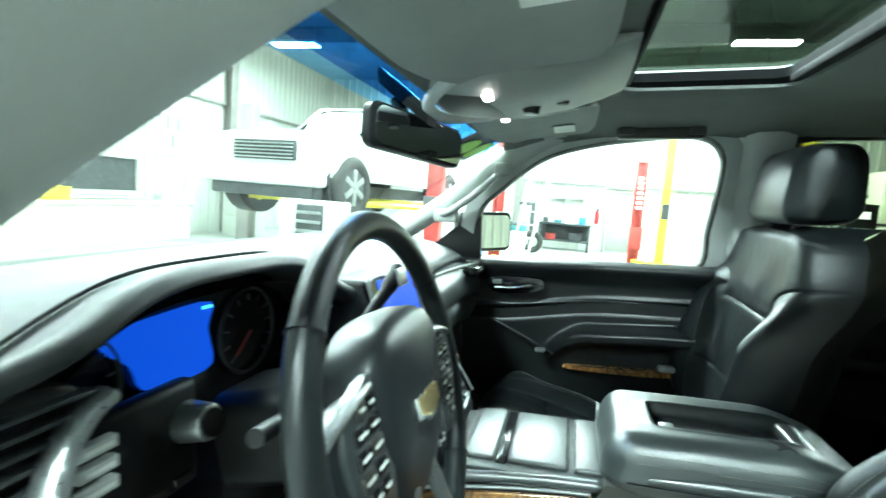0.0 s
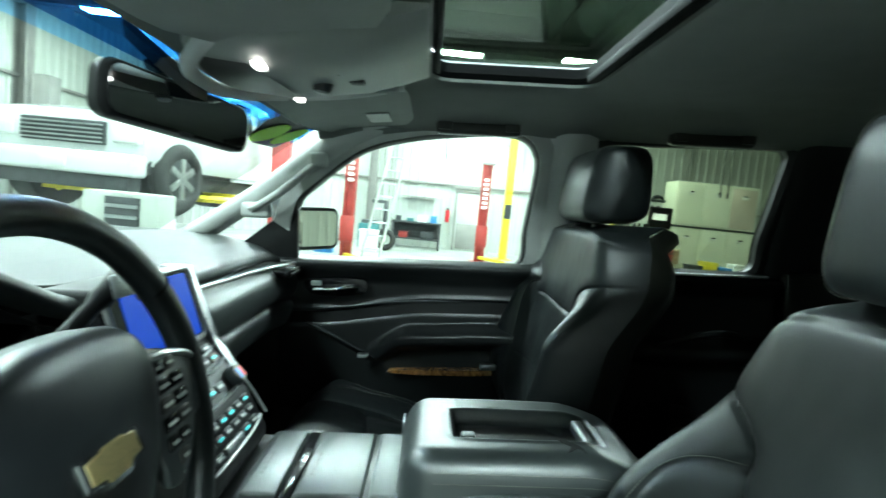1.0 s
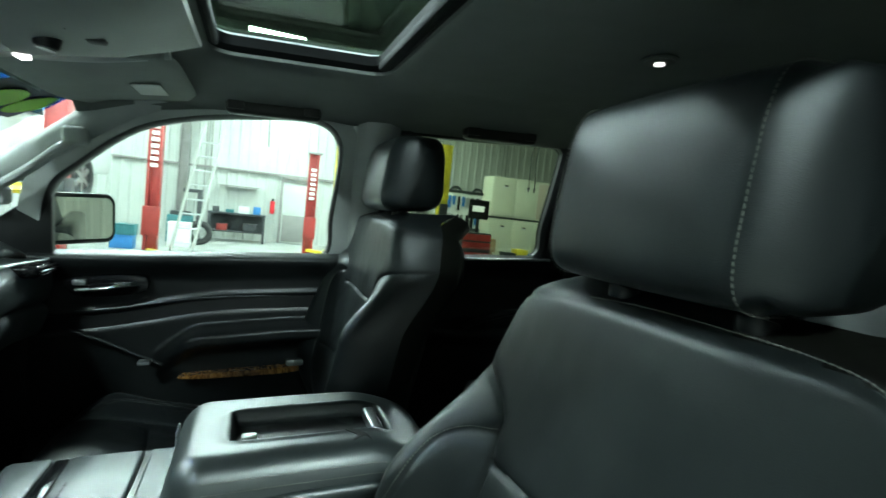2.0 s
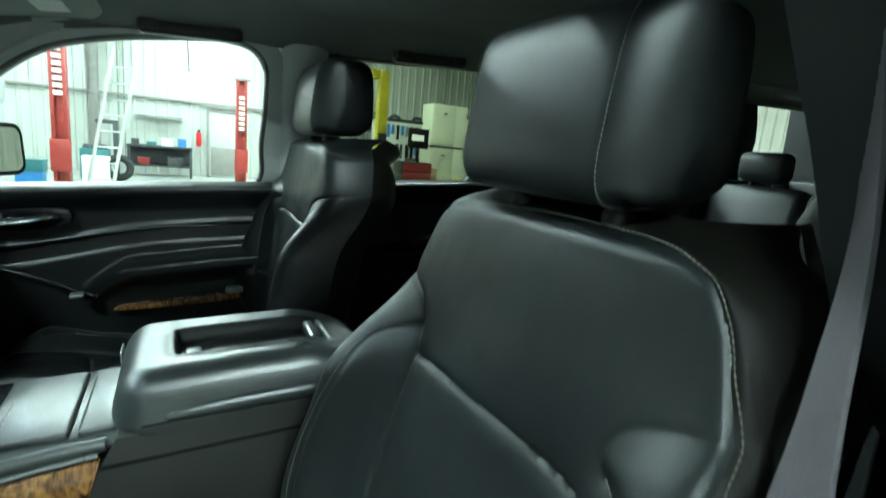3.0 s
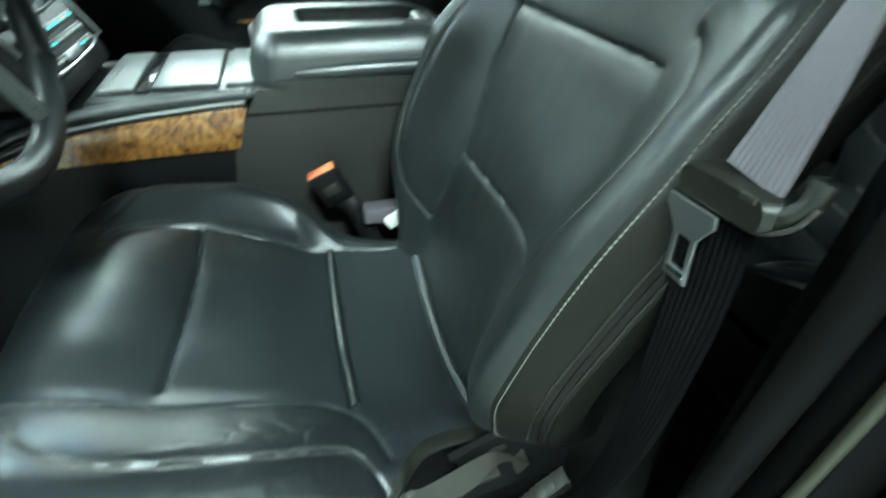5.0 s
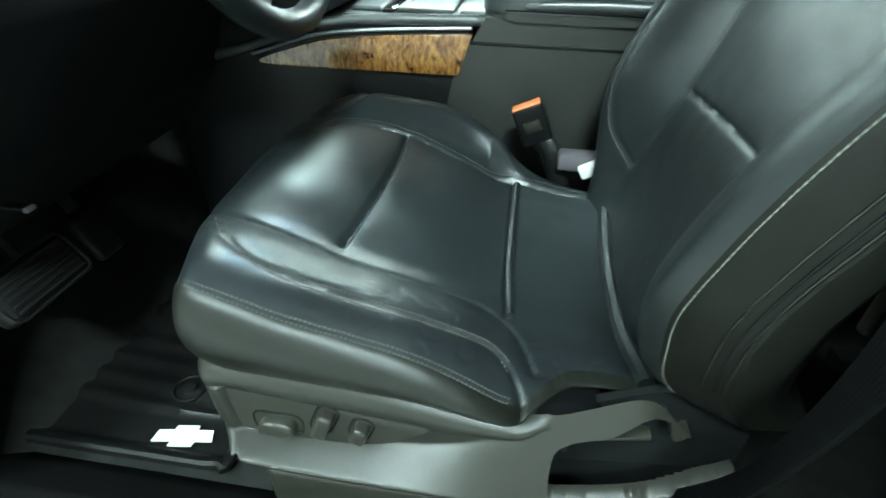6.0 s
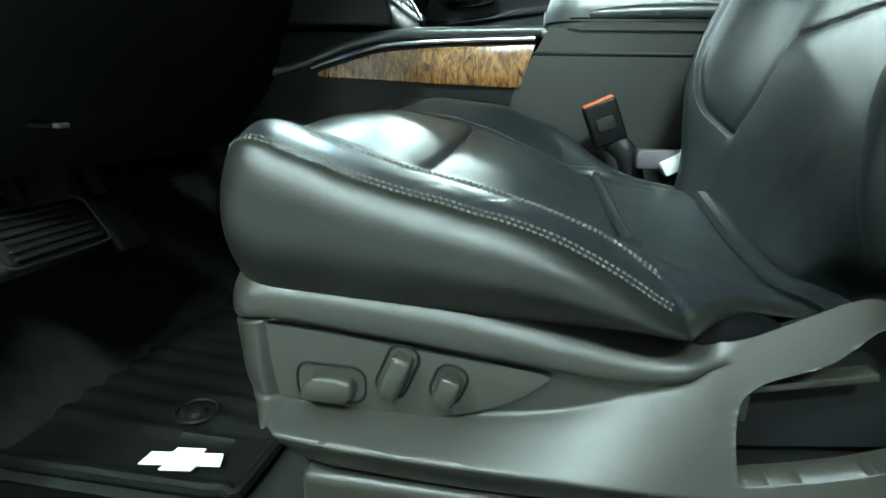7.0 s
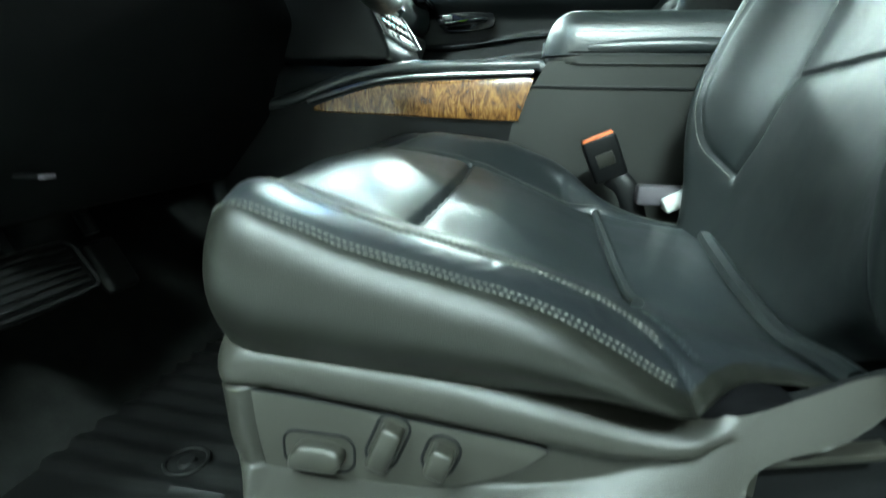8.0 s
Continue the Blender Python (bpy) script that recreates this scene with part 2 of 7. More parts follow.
def curve(pts, n=8, closed=False):
    """A smooth line through the points."""
    P = [Vector(p) for p in pts]
    out = []
    m = len(P)
    for i in range(m if closed else m - 1):
        if closed:
            a, b, c, d = P[i - 1], P[i], P[(i + 1) % m], P[(i + 2) % m]
        else:
            a, b, c, d = P[max(i - 1, 0)], P[i], P[i + 1], P[min(i + 2, m - 1)]
        for k in range(n):
            t = k / n
            out.append(0.5 * ((2 * b) + (c - a) * t + (2 * a - 5 * b + 4 * c - d) * t * t + (3 * b - a - 3 * c + d) * t ** 3))
    if not closed:
        out.append(P[-1])
    return out


def tube(pts, r, n=10, closed=False, ry=None, up=(0, 0, 1)):
    """A round or oval bar along a line; r may change along it."""
    P = [Vector(p) for p in pts]
    m = len(P)
    rings = []
    for i, p in enumerate(P):
        t = (P[(i + 1) % m] - P[i - 1]) if closed else P[min(i + 1, m - 1)] - P[max(i - 1, 0)]
        t.normalize()
        a = t.cross(Vector(up))
        if a.length < 1e-4:
            a = t.cross(Vector((1, 0, 0)))
        a.normalize()
        b = a.cross(t)
        ra = r[i] if isinstance(r, (list, tuple)) else r
        rb = ra if ry is None else ry
        rings.append([p + a * ra * math.cos(2 * math.pi * k / n) + b * rb * math.sin(2 * math.pi * k / n) for k in range(n)])
    if closed:
        rings.append(rings[0])
    bm = loft(rings, True, not closed)
    if closed:
        bmesh.ops.remove_doubles(bm, verts=bm.verts, dist=1e-6)
    return bm


def cyl(p, q, r, n=20, r2=None, bev=0.0):
    P, Q = Vector(p), Vector(q)
    if bev:
        d = (Q - P).normalized() * bev
        r2 = r if r2 is None else r2
        return tube([P, P + d * 0.3, P + d, Q - d, Q - d * 0.3, Q], [r - bev, r - bev * 0.3, r, r2, r2 - bev * 0.3, r2 - bev], n)
    return tube([P, Q], [r, r if r2 is None else r2], n)


def slab(pts, axis, a, b, r=0.0, seg=2):
    """A flat outline, pulled from a to b along an axis. The outline's two numbers are the other axes in order."""
    def place(p, v):
        return {"x": (v, p[0], p[1]), "y": (p[0], v, p[1]), "z": (p[0], p[1], v)}[axis]
    n = len(pts)
    bm = raw([place(p, a) for p in pts] + [place(p, b) for p in pts],
             [tuple(range(n)), tuple(range(n, 2 * n))] + [(i, (i + 1) % n, n + (i + 1) % n, n + i) for i in range(n)])
    if r:
        bmesh.ops.bevel(bm, geom=bm.edges[:], offset=r, segments=seg, profile=0.5, affect="EDGES", clamp_overlap=True)
    return bm


def band(outer, inner, depth):
    """A frame between two rings of points of equal number, thickened by the vector depth."""
    n, d = len(outer), Vector(depth)
    V = [Vector(p) for p in outer] + [Vector(p) for p in inner]
    V += [v + d for v in V]
    F = []
    for i in range(n):
        j = (i + 1) % n
        F += [(i, j, n + j, n + i), (2 * n + i, 3 * n + i, 3 * n + j, 2 * n + j), (i, 2 * n + i, 2 * n + j, j), (n + i, n + j, 3 * n + j, 3 * n + i)]
    return raw(V, F)


def field(fn, us, vs):
    """A surface over two lists of numbers."""
    nu, nv = len(us), len(vs)
    return raw([fn(u, v) for u in us for v in vs],
               [(i * nv + j, (i + 1) * nv + j, (i + 1) * nv + j + 1, i * nv + j + 1) for i in range(nu - 1) for j in range(nv - 1)])


def away(px, pz, line):
    """The distance of points to a broken line, in a plane."""
    best = np.full(np.shape(px), 9.0)
    for (ax, az), (bx, bz) in zip(line[:-1], line[1:]):
        dx, dz = bx - ax, bz - az
        t = np.clip(((px - ax) * dx + (pz - az) * dz) / (dx * dx + dz * dz + 1e-12), 0, 1)
        best = np.minimum(best, np.hypot(px - ax - t * dx, pz - az - t * dz))
    return best


def within(px, pz, loop):
    """Which points lie inside a loop, in a plane."""
    c = np.zeros(np.shape(px), bool)
    for (ax, az), (bx, bz) in zip(loop, loop[1:] + loop[:1]):
        if az != bz:
            c ^= ((az > pz) != (bz > pz)) & (px < (bx - ax) * (pz - az) / (bz - az) + ax)
    return c


def flat_curve(pts, n=8, closed=False):
    return [(p.x, p.y) for p in curve([(a, b, 0) for a, b in pts], n, closed)]


def ease(x, a, b):
    t = np.clip((x - a) / (b - a), 0, 1)
    return t * t * (3 - 2 * t)


def smooth_line(xs, ys):
    """A rounded-off run of values, at one place or at many."""
    d = np.array([-0.02, -0.01, 0, 0.01, 0.02])

    def at(x):
        v = np.mean(np.interp(np.asarray(x, float)[..., None] + d, xs, ys), axis=-1)
        return float(v) if np.ndim(x) == 0 else v
    return at


def ruffle(a, b, ka, kb, c):
    """Soft noise over two arrays of places."""
    a, b = np.broadcast_arrays(np.asarray(a, float), np.asarray(b, float))
    v = np.array([noise.noise(Vector((p * ka, q * kb, c))) for p, q in zip(a.ravel(), b.ravel())])
    return v.reshape(a.shape)


def crease(d, depth, width=0.0026, puff=0.011):
    """A sewn seam: a narrow cut between two swollen edges, by the distance to it."""
    return depth * np.exp(-(d / width) ** 2) + 0.45 * depth * np.exp(-(d / puff) ** 2)


def beside(line, d):
    """A line in a plane, moved sideways."""
    out = []
    for i, p in enumerate(line):
        a, b = line[max(i - 1, 0)], line[min(i + 1, len(line) - 1)]
        tx, ty = b[0] - a[0], b[1] - a[1]
        L = math.hypot(tx, ty) or 1.0
        out.append((p[0] - ty / L * d, p[1] + tx / L * d))
    return out


def stitches(line, pitch=0.0050, size=0.0037, r=0.00062, proud=(0, 0, 0)):
    """Short threads along a line."""
    bm = bmesh.new()
    P = [Vector(p) + Vector(proud) for p in line]
    acc, want = 0.0, pitch / 2
    V, F = [], []
    for a, b in zip(P[:-1], P[1:]):
        L = (b - a).length
        if L < 1e-7:
            continue
        t = (b - a) / L
        s = t.cross(Vector((0.3, 0.2, 0.93))).normalized()
        u = s.cross(t)
        while want <= acc + L:
            c = a + t * (want - acc)
            h = size / 2
            k = len(V)
            for e, w in ((-h, 0.5), (-h * 0.5, 1.0), (h * 0.5, 1.0), (h, 0.5)):
                V += [c + t * e + s * r * w, c + t * e + u * r * w, c + t * e - s * r * w, c + t * e - u * r * w]
            for i in range(3):
                F += [(k + 4 * i + j, k + 4 * i + (j + 1) % 4, k + 4 * i + 4 + (j + 1) % 4, k + 4 * i + 4 + j) for j in range(4)]
            F += [(k, k + 1, k + 2, k + 3), (k + 12, k + 13, k + 14, k + 15)]
            want += pitch
        acc += L
    bm.free()
    return raw(V, F)

# ---- cab structure ----
BELT = 1.28


def side_y(z):
    """The passenger side's inner face leans in above the belt line."""
    return 0.71 - 0.30 * (z - BELT)


def on_side(pts, off=0.0, sign=1):
    return [Vector((x, sign * (side_y(z) + off) - (0.0 if sign > 0 else 0.06), z)) for x, z in pts]


def grown(pts, d):
    """An outline in a plane, pushed outwards."""
    n, out = len(pts), []
    area = sum(pts[i][0] * pts[(i + 1) % n][1] - pts[(i + 1) % n][0] * pts[i][1] for i in range(n))
    s = 1 if area > 0 else -1
    for i in range(n):
        a, b = Vector(pts[i - 1]), Vector(pts[(i + 1) % n])
        t = (b - a).normalized()
        out.append((pts[i][0] + s * t.y * d, pts[i][1] - s * t.x * d))
    return out


def rrect(cx, cy, hx, hy, r, n=6):
    out = []
    for k, (sx, sy) in enumerate(((1, 1), (-1, 1), (-1, -1), (1, -1))):
        for i in range(n + 1):
            a = math.pi / 2 * (k + i / n)
            out.append((cx + sx * (hx - r) + r * math.cos(a), cy + sy * (hy - r) + r * math.sin(a)))
    return out


def seam_depth(y, z, lines, d, w):
    s = 0.0
    for ln in lines:
        s = s + d * np.exp(-(away(y, z, ln) / w) ** 2)
    return s


# floor of the cab
solo("cab_floor", box(-0.72, 3.3, -0.80, 0.74, 0.43, 0.468, 0.004), M_CARPET, "black carpeted vehicle floor under the seats", "floor", kind="structure")
solo("toe_board", slab([(-0.50, 0.468), (-0.80, 0.80), (-0.80, 1.2), (-0.84, 1.2), (-0.84, 0.43), (-0.50, 0.43)], "y", -0.80, 0.72, 0.004), M_CARPET,
     "black carpeted toe board of the footwell", "floor", kind="structure")
solo("rocker_sill", slab([(-0.80, 0.42), (-0.722, 0.464), (-0.748, 0.490), (-0.80, 0.522), (-0.93, 0.50), (-0.95, 0.30), (-0.80, 0.30)], "x", -0.95, 1.2, 0.006), M_JAMBTRIM,
     "black plastic door sill beside the driver seat", "sill", kind="structure")

solo("kick_panel", box(-0.98, -0.335, 0.69, 0.74, 0.43, 1.31, 0.006), M_BLACK, "black kick panel at the passenger footwell", "trim", kind="structure")
solo("kick_panel", box(-0.98, -0.50, -0.84, -0.79, 0.43, 1.31, 0.006), M_BLACK, "black kick panel at the driver footwell", "trim", kind="structure")
solo("bulkhead", box(-1.0, -0.97, -0.84, 0.74, 0.40, 1.32, 0.004), M_BLACK, "black bulkhead in front of the cab", "trim", kind="structure")

# headliner with its sunroof opening, the outer roof above it
SR = rrect(0.295, -0.010, 0.182, 0.290, 0.05, 8)


def roof_ring(pts, z):
    return [Vector((x, y, z)) for x, y in pts]


def edge_ring(x0, x1, y0, y1, z_mid, z_side, z_front):
    cx, cy = (x0 + x1) / 2, (y0 + y1) / 2
    out = []
    for x, y in rrect(cx, cy, (x1 - x0) / 2, (y1 - y0) / 2, 0.08, 8):
        z = z_side if abs(y - cy) > (y1 - y0) / 2 - 0.06 else z_mid
        if x < x0 + 0.08:
            z = z_front
        out.append(Vector((x, y, z)))
    return out


hl = loft([roof_ring(SR, 1.765), roof_ring(SR, 1.728), roof_ring(grown(SR, 0.012), 1.718), roof_ring(grown(SR, 0.035), 1.716), roof_ring(grown(SR, 0.055), 1.708),
           edge_ring(-0.10, 2.9, -0.50, 0.46, 1.712, 1.705, 1.70), edge_ring(-0.20, 3.0, -0.60, 0.555, 1.70, 1.688, 1.675), edge_ring(-0.235, 3.1, -0.655, 0.60, 1.66, 1.662, 1.648)], True, False)
solo("headliner", hl, M_HEADLINER, "grey cloth headliner with a sunroof opening", "ceiling", kind="structure")
rs = loft([roof_ring(SR, 1.765), roof_ring(grown(SR, 0.03), 1.79), edge_ring(-0.26, 3.2, -0.76, 0.70, 1.80, 1.74, 1.70)], True, False)
solo("roof_shell", rs, M_PAINTW, "painted sheet metal roof over the cab", "roof", kind="structure")
sun = thing("sunroof", (0.305, -0.035, 1.74), "dark tinted glass sunroof in a black frame, shade open", "sunroof")
pane = part("glass_panel", slab(SR, "z", 1.772, 1.776), M_SUNGLASS, sun)
pane.visible_shadow = False
part("frame", band(roof_ring(grown(SR, -0.001), 1.735), roof_ring(rrect(0.290, -0.006, 0.162, 0.274, 0.03, 8), 1.745), (0, 0, 0.02)), M_UNDER, sun, "black sunroof frame")
part("slide_rail", box(0.445, 0.465, -0.28, 0.235, 1.728, 1.745, 0.004), M_UNDER, sun)
part("wind_deflector", box(0.122, 0.132, -0.27, 0.23, 1.73, 1.75, 0.003), M_UNDER, sun)

# windscreen


def screen_at(s, y, out=0.0):
    """On the windscreen: s runs from the cowl up to the header, y across."""
    half = 0.70 - 0.11 * s
    bow = 0.10 * (1 - ((y + 0.03) / 0.72) ** 2)
    x = -0.72 + 0.53 * s - bow * (1 - 0.55 * s)
    z = 1.325 + 0.335 * s + 0.02 * (1 - ((y + 0.03) / 0.72) ** 2)
    return Vector((x - out, max(-half - 0.03, min(half - 0.03, y)), z + out * 0.6))


ws = thing("windscreen", (-0.6, -0.03, 1.4), "clear windscreen glass with a blue shade band along its top", "windscreen", kind="structure")
ys = [-0.75 + 1.46 * i / 24 for i in range(25)]
p = part("window_pane", field(lambda s, y: screen_at(s, y), [i / 12 * 0.85 for i in range(13)], ys), M_SCREEN, ws)
p.visible_shadow = False
p = part("shade_band", field(lambda s, y: screen_at(s, y), [0.85 + 0.035 * i / 2 for i in range(3)], ys), M_BANDEDGE, ws, "pale blue edge of the shade band")
p.visible_shadow = False
p = part("shade_band", field(lambda s, y: screen_at(s, y), [0.885 + 0.125 * i / 4 for i in range(5)], ys), M_BAND, ws, "deep blue tinted shade band")
p.visible_shadow = False
part("frit_border", field(lambda s, y: screen_at(s, y, -0.003), [0.965, 0.985, 1.0], ys), M_BLACK, ws, "black printed glass border")

# neon stickers on the glass, in the corner by the passenger pillar
# Added black sheet for the band's dark corner and reflections; no such sticker.
patch = [screen_at(s_, y_, -0.004) for s_, y_ in ((0.775, 0.46), (0.80, 0.40), (0.90, 0.37), (0.985, 0.40), (0.99, 0.50), (0.97, 0.56), (0.86, 0.575), (0.79, 0.565))]
solo("windscreen_patch", loft([patch, [p + Vector((0.0008, 0, -0.0008)) for p in patch]]), M_BLACK, "dark sheet for the shade band and reflections behind the green stickers", "sticker", "stickers on the windscreen", angle=20)
for s0, y0, wide in ((0.855, 0.447, 0.036), (0.880, 0.538, 0.024)):
    ring = [screen_at(s0 + 0.068 * math.sin(a) - 0.024 * math.cos(a), y0 + 0.034 * math.sin(a) + wide * math.cos(a), -0.008) for a in [2 * math.pi * i / 24 for i in range(24)]]
    solo("windscreen_patch", loft([ring, [p + Vector((0.001, 0, -0.001)) for p in ring]]), M_NEON, "neon green oval sticker on the windscreen glass", "sticker", "stickers on the windscreen")

# front pillars
def pillar(name, sign, label):
    def mir(p):
        return Vector((p[0], p[1] if sign > 0 else -0.06 - p[1], p[2]))
    inner = curve([(-0.70, 0.715, 1.30), (-0.50, 0.672, 1.42), (-0.381, 0.648, 1.496), (-0.25, 0.618, 1.59), (-0.161, 0.600, 1.655), (-0.08, 0.575, 1.70)], 6)
    outer = curve([(-0.60, 0.735, 1.29), (-0.445, 0.70, 1.39), (-0.31, 0.672, 1.470), (-0.17, 0.642, 1.555), (-0.06, 0.622, 1.62), (0.05, 0.612, 1.662)], 6)
    rings = []
    for a, b in zip(inner, outer):
        m = (a + b) / 2 + Vector((0.0, -0.022, -0.004))
        out = Vector((0, 0.05, 0.02))
        q1, q3 = a.lerp(m, 0.55) + Vector((0, -0.006, 0)), b.lerp(m, 0.55) + Vector((0, -0.006, 0))
        rings.append([mir(v) for v in (a, q1, m, q3, b, b + out, a + out)])
    return solo(name, loft(rings), M_PILLAR, label, "pillar trim", kind="structure", angle=60)


pillar("front_pillar_trim", 1, "light grey plastic trim of the passenger windscreen pillar")
pillar("front_pillar_trim", -1, "light grey plastic trim of the driver windscreen pillar")
for_out = [(-0.50, 0.735, 1.28), (-0.38, 0.70, 1.40), (-0.285, 0.672, 1.475), (-0.17, 0.642, 1.555), (-0.06, 0.622, 1.62), (0.05, 0.612, 1.662), (0.25, 0.61, 1.69)]
solo("driver_door_frame_pillar", loft([[Vector((x + a, -0.06 - y - b, z + c)) for a, b, c in ((-0.02, 0.0, 0.01), (0.03, 0.012, 0.0), (0.05, 0.05, 0.0), (0.06, 0.13, 0.01), (0.02, 0.16, 0.06), (-0.04, 0.05, 0.06))] for x, y, z in for_out]), M_PILLAR,
     "light grey edge of the driver door opening along the pillar", "pillar trim", kind="structure", angle=60)
gh = thing("grab_handle", (-0.33, 0.66, 1.42), "light grey grab handle on the windscreen pillar", "grab handle")
part("grip", tube(curve([(-0.405, 0.665, 1.425), (-0.385, 0.628, 1.425), (-0.31, 0.605, 1.47), (-0.235, 0.59, 1.53), (-0.20, 0.60, 1.565)], 6), 0.016, 10, ry=0.011), M_PILLAR, gh)
part("mount", box(-0.43, -0.35, 0.63, 0.685, 1.395, 1.44, 0.012, 3), M_PILLAR, gh)
part("mount", box(-0.225, -0.175, 0.58, 0.63, 1.548, 1.59, 0.01, 3), M_PILLAR, gh)

# ---- passenger front door ----
WIN = flat_curve([(-0.285, 1.277), (-0.275, 1.43), (-0.202, 1.507), (-0.078, 1.597), (0.053, 1.637), (0.202, 1.657), (0.326, 1.665), (0.392, 1.652), (0.425, 1.615), (0.432, 1.56), (0.418, 1.40), (0.400, 1.277), (0.2, 1.276), (-0.1, 1.276)], 5, True)
pdoor = thing("front_passenger_door", (0.05, 0.72, 0.5), "black front passenger door, closed, with armrest and clear window", "car door")
p = part("window_pane", raw(on_side(grown(WIN, 0.01), 0.03), [tuple(range(len(WIN)))]), M_WIN, pdoor)
p.visible_shadow = False
part("window_seal", band(on_side(grown(WIN, 0.008)), on_side(grown(WIN, -0.002), 0.012), (0, 0.03, 0)), M_RUBBER, pdoor, "black rubber window seal")
part("window_frame", band(on_side(grown(WIN, 0.055), 0.006), on_side(grown(WIN, 0.007), -0.002), (0, 0.06, 0.0)), M_PILLAR, pdoor, "grey window surround", angle=60)


def door_face(x, z):
    h = 0.0
    z = float(z)
    belt = 0.035 * float(ease(z, 1.20, 1.262)) - 0.05 * float(ease(z, 1.262, 1.29)) ** 2
    # ridge that rises to the rear, the pad above it, the scooped middle below
    zr = 1.118 + 0.035 * float(ease(x, -0.25, 0.15)) + 0.008 * math.sin(4 * x)
    ridge = 0.014 * math.exp(-((z - zr) / 0.010) ** 2)
    scoop = -0.022 * float(ease(z, zr - 0.055, zr - 0.01)) * (1 - float(ease(z, zr - 0.01, zr + 0.01)))
    # armrest
    za = 1.065 + 0.012 * float(ease(x, 0.05, 0.35))
    start = float(ease(x, -0.07, 0.07))
    top = za - 0.085 * (1 - float(ease(x, -0.10, 0.08)))
    arm = 0.072 * start * float(ease(z, top - 0.075, top - 0.03)) * (1 - float(ease(z, top - 0.010, top + 0.014)))
    pocket = 0.04 * float(ease(z, 0.80, 0.72)) if z < 0.8 else 0.0
    h = belt + ridge + scoop + arm + pocket
    return Vector((x, 0.705 - h, z))


xs = [-0.34 + 0.84 * i / 110 for i in range(111)]
zs = [0.52 + 0.765 * i / 150 for i in range(151)]
part("door_panel", field(door_face, xs, zs), M_DOOR, pdoor, angle=80)
part("door_shell", box(-0.34, 0.50, 0.71, 0.80, 0.45, 1.27, 0.01), M_BLACK, pdoor)
hp = part("handle_bezel", slab(flat_curve([(-0.235, 1.215), (-0.08, 1.222), (-0.06, 1.20), (-0.075, 1.175), (-0.20, 1.165), (-0.24, 1.185)], 4, True), "y", 0.668, 0.70, 0.004), M_PIANO, pdoor, "gloss black handle recess")
part("door_handle", tube(curve([(-0.215, 0.655, 1.186), (-0.16, 0.648, 1.19), (-0.115, 0.65, 1.197), (-0.085, 0.66, 1.20)], 5), 0.010, 10, ry=0.006), M_CHROME, hp, "chrome inner door handle")
part("lock_switch", box(-0.225, -0.195, 0.655, 0.67, 1.198, 1.212, 0.003), M_SILVER, hp)
part("window_switch", box(-0.075, -0.045, 0.62, 0.65, 0.99, 1.0, 0.003), M_SILVER, pdoor, "silver window switch")
part("wood_inlay", slab(flat_curve([(0.02, 0.936), (0.12, 0.942), (0.26, 0.946), (0.34, 0.955), (0.372, 0.985), (0.385, 0.982), (0.372, 0.944), (0.30, 0.930), (0.12, 0.927), (0.03, 0.930)], 5, True), "y", 0.672, 0.71, 0.004), M_WOOD, pdoor, "burl wood inlay on the door")
part("pull_cup", box(0.30, 0.35, 0.65, 0.675, 0.955, 0.975, 0.006), M_SILVER, pdoor)
part("trim_line", tube([door_face(-0.23 + 0.6 * i / 30, 1.118 + 0.035 * float(ease(-0.23 + 0.6 * i / 30, -0.25, 0.15)) + 0.004) + Vector((0, -0.001, 0)) for i in range(31)], 0.002, 6), M_DARKMETAL, pdoor, "thin dark metal trim line")
part("pocket_edge", tube(curve([(-0.24, 0.685, 1.075), (-0.15, 0.675, 1.04), (-0.05, 0.665, 0.99), (-0.02, 0.655, 0.98)], 5), 0.005, 8), M_DOOR, pdoor, "black rounded pocket edge")
sail = slab([(-0.50, 1.27), (-0.275, 1.27), (-0.275, 1.425), (-0.30, 1.43)], "y", 0.685, 0.71, 0.004)
part("sail_panel", sail, M_BLACK, pdoor, "black corner panel behind the mirror")
# outside mirror
om = thing("door_mirror", (-0.36, 0.92, 1.34), "black outside mirror with a wide reflecting glass", "mirror")
OM = Matrix.Translation((-0.305, 0.965, 1.352)) @ Matrix.Rotation(radians(-38), 4, "Z")
part("housing", turned(loft([[Vector((x, y, z)) for y, z in rrect(0, 0, 0.132 * k, 0.078 * k, 0.032 * k)] for x, k in ((0.006, 0.97), (0.0, 1.0), (-0.02, 1.0), (-0.06, 0.88), (-0.085, 0.6), (-0.092, 0.3))]), OM), M_BLACK, om)
part("mirror_glass", turned(slab(rrect(0, 0, 0.118, 0.064, 0.024), "x", 0.0065, 0.0085), OM), M_MIRROR, om)
part("arm", box(-0.40, -0.33, 0.74, 0.92, 1.285, 1.315, 0.01), M_BLACK, om)

# pillar between the doors, rear door, rear of the cab
solo("centre_pillar_trim", loft([[Vector((x, side_y(z) + o, z)) for x, o in ((0.475, 0.0), (0.50, -0.022), (0.56, -0.024), (0.60, 0.0), (0.60, 0.08), (0.475, 0.08))] for z in (0.5, 1.0, 1.2, 1.27, 1.35, 1.45, 1.55, 1.64, 1.69)]), M_PILLAR,
     "grey plastic trim on the passenger centre pillar", "pillar trim", kind="structure", angle=60)
RW = flat_curve([(0.66, 1.285), (0.628, 1.45), (0.615, 1.62), (0.635, 1.655), (0.80, 1.66), (1.10, 1.667), (1.165, 1.655), (1.172, 1.60), (1.158, 1.40), (1.15, 1.288), (0.95, 1.285)], 5, True)
rdoor = thing("rear_passenger_door", (0.9, 0.72, 0.5), "black rear passenger door, closed, with tinted privacy window", "car door")
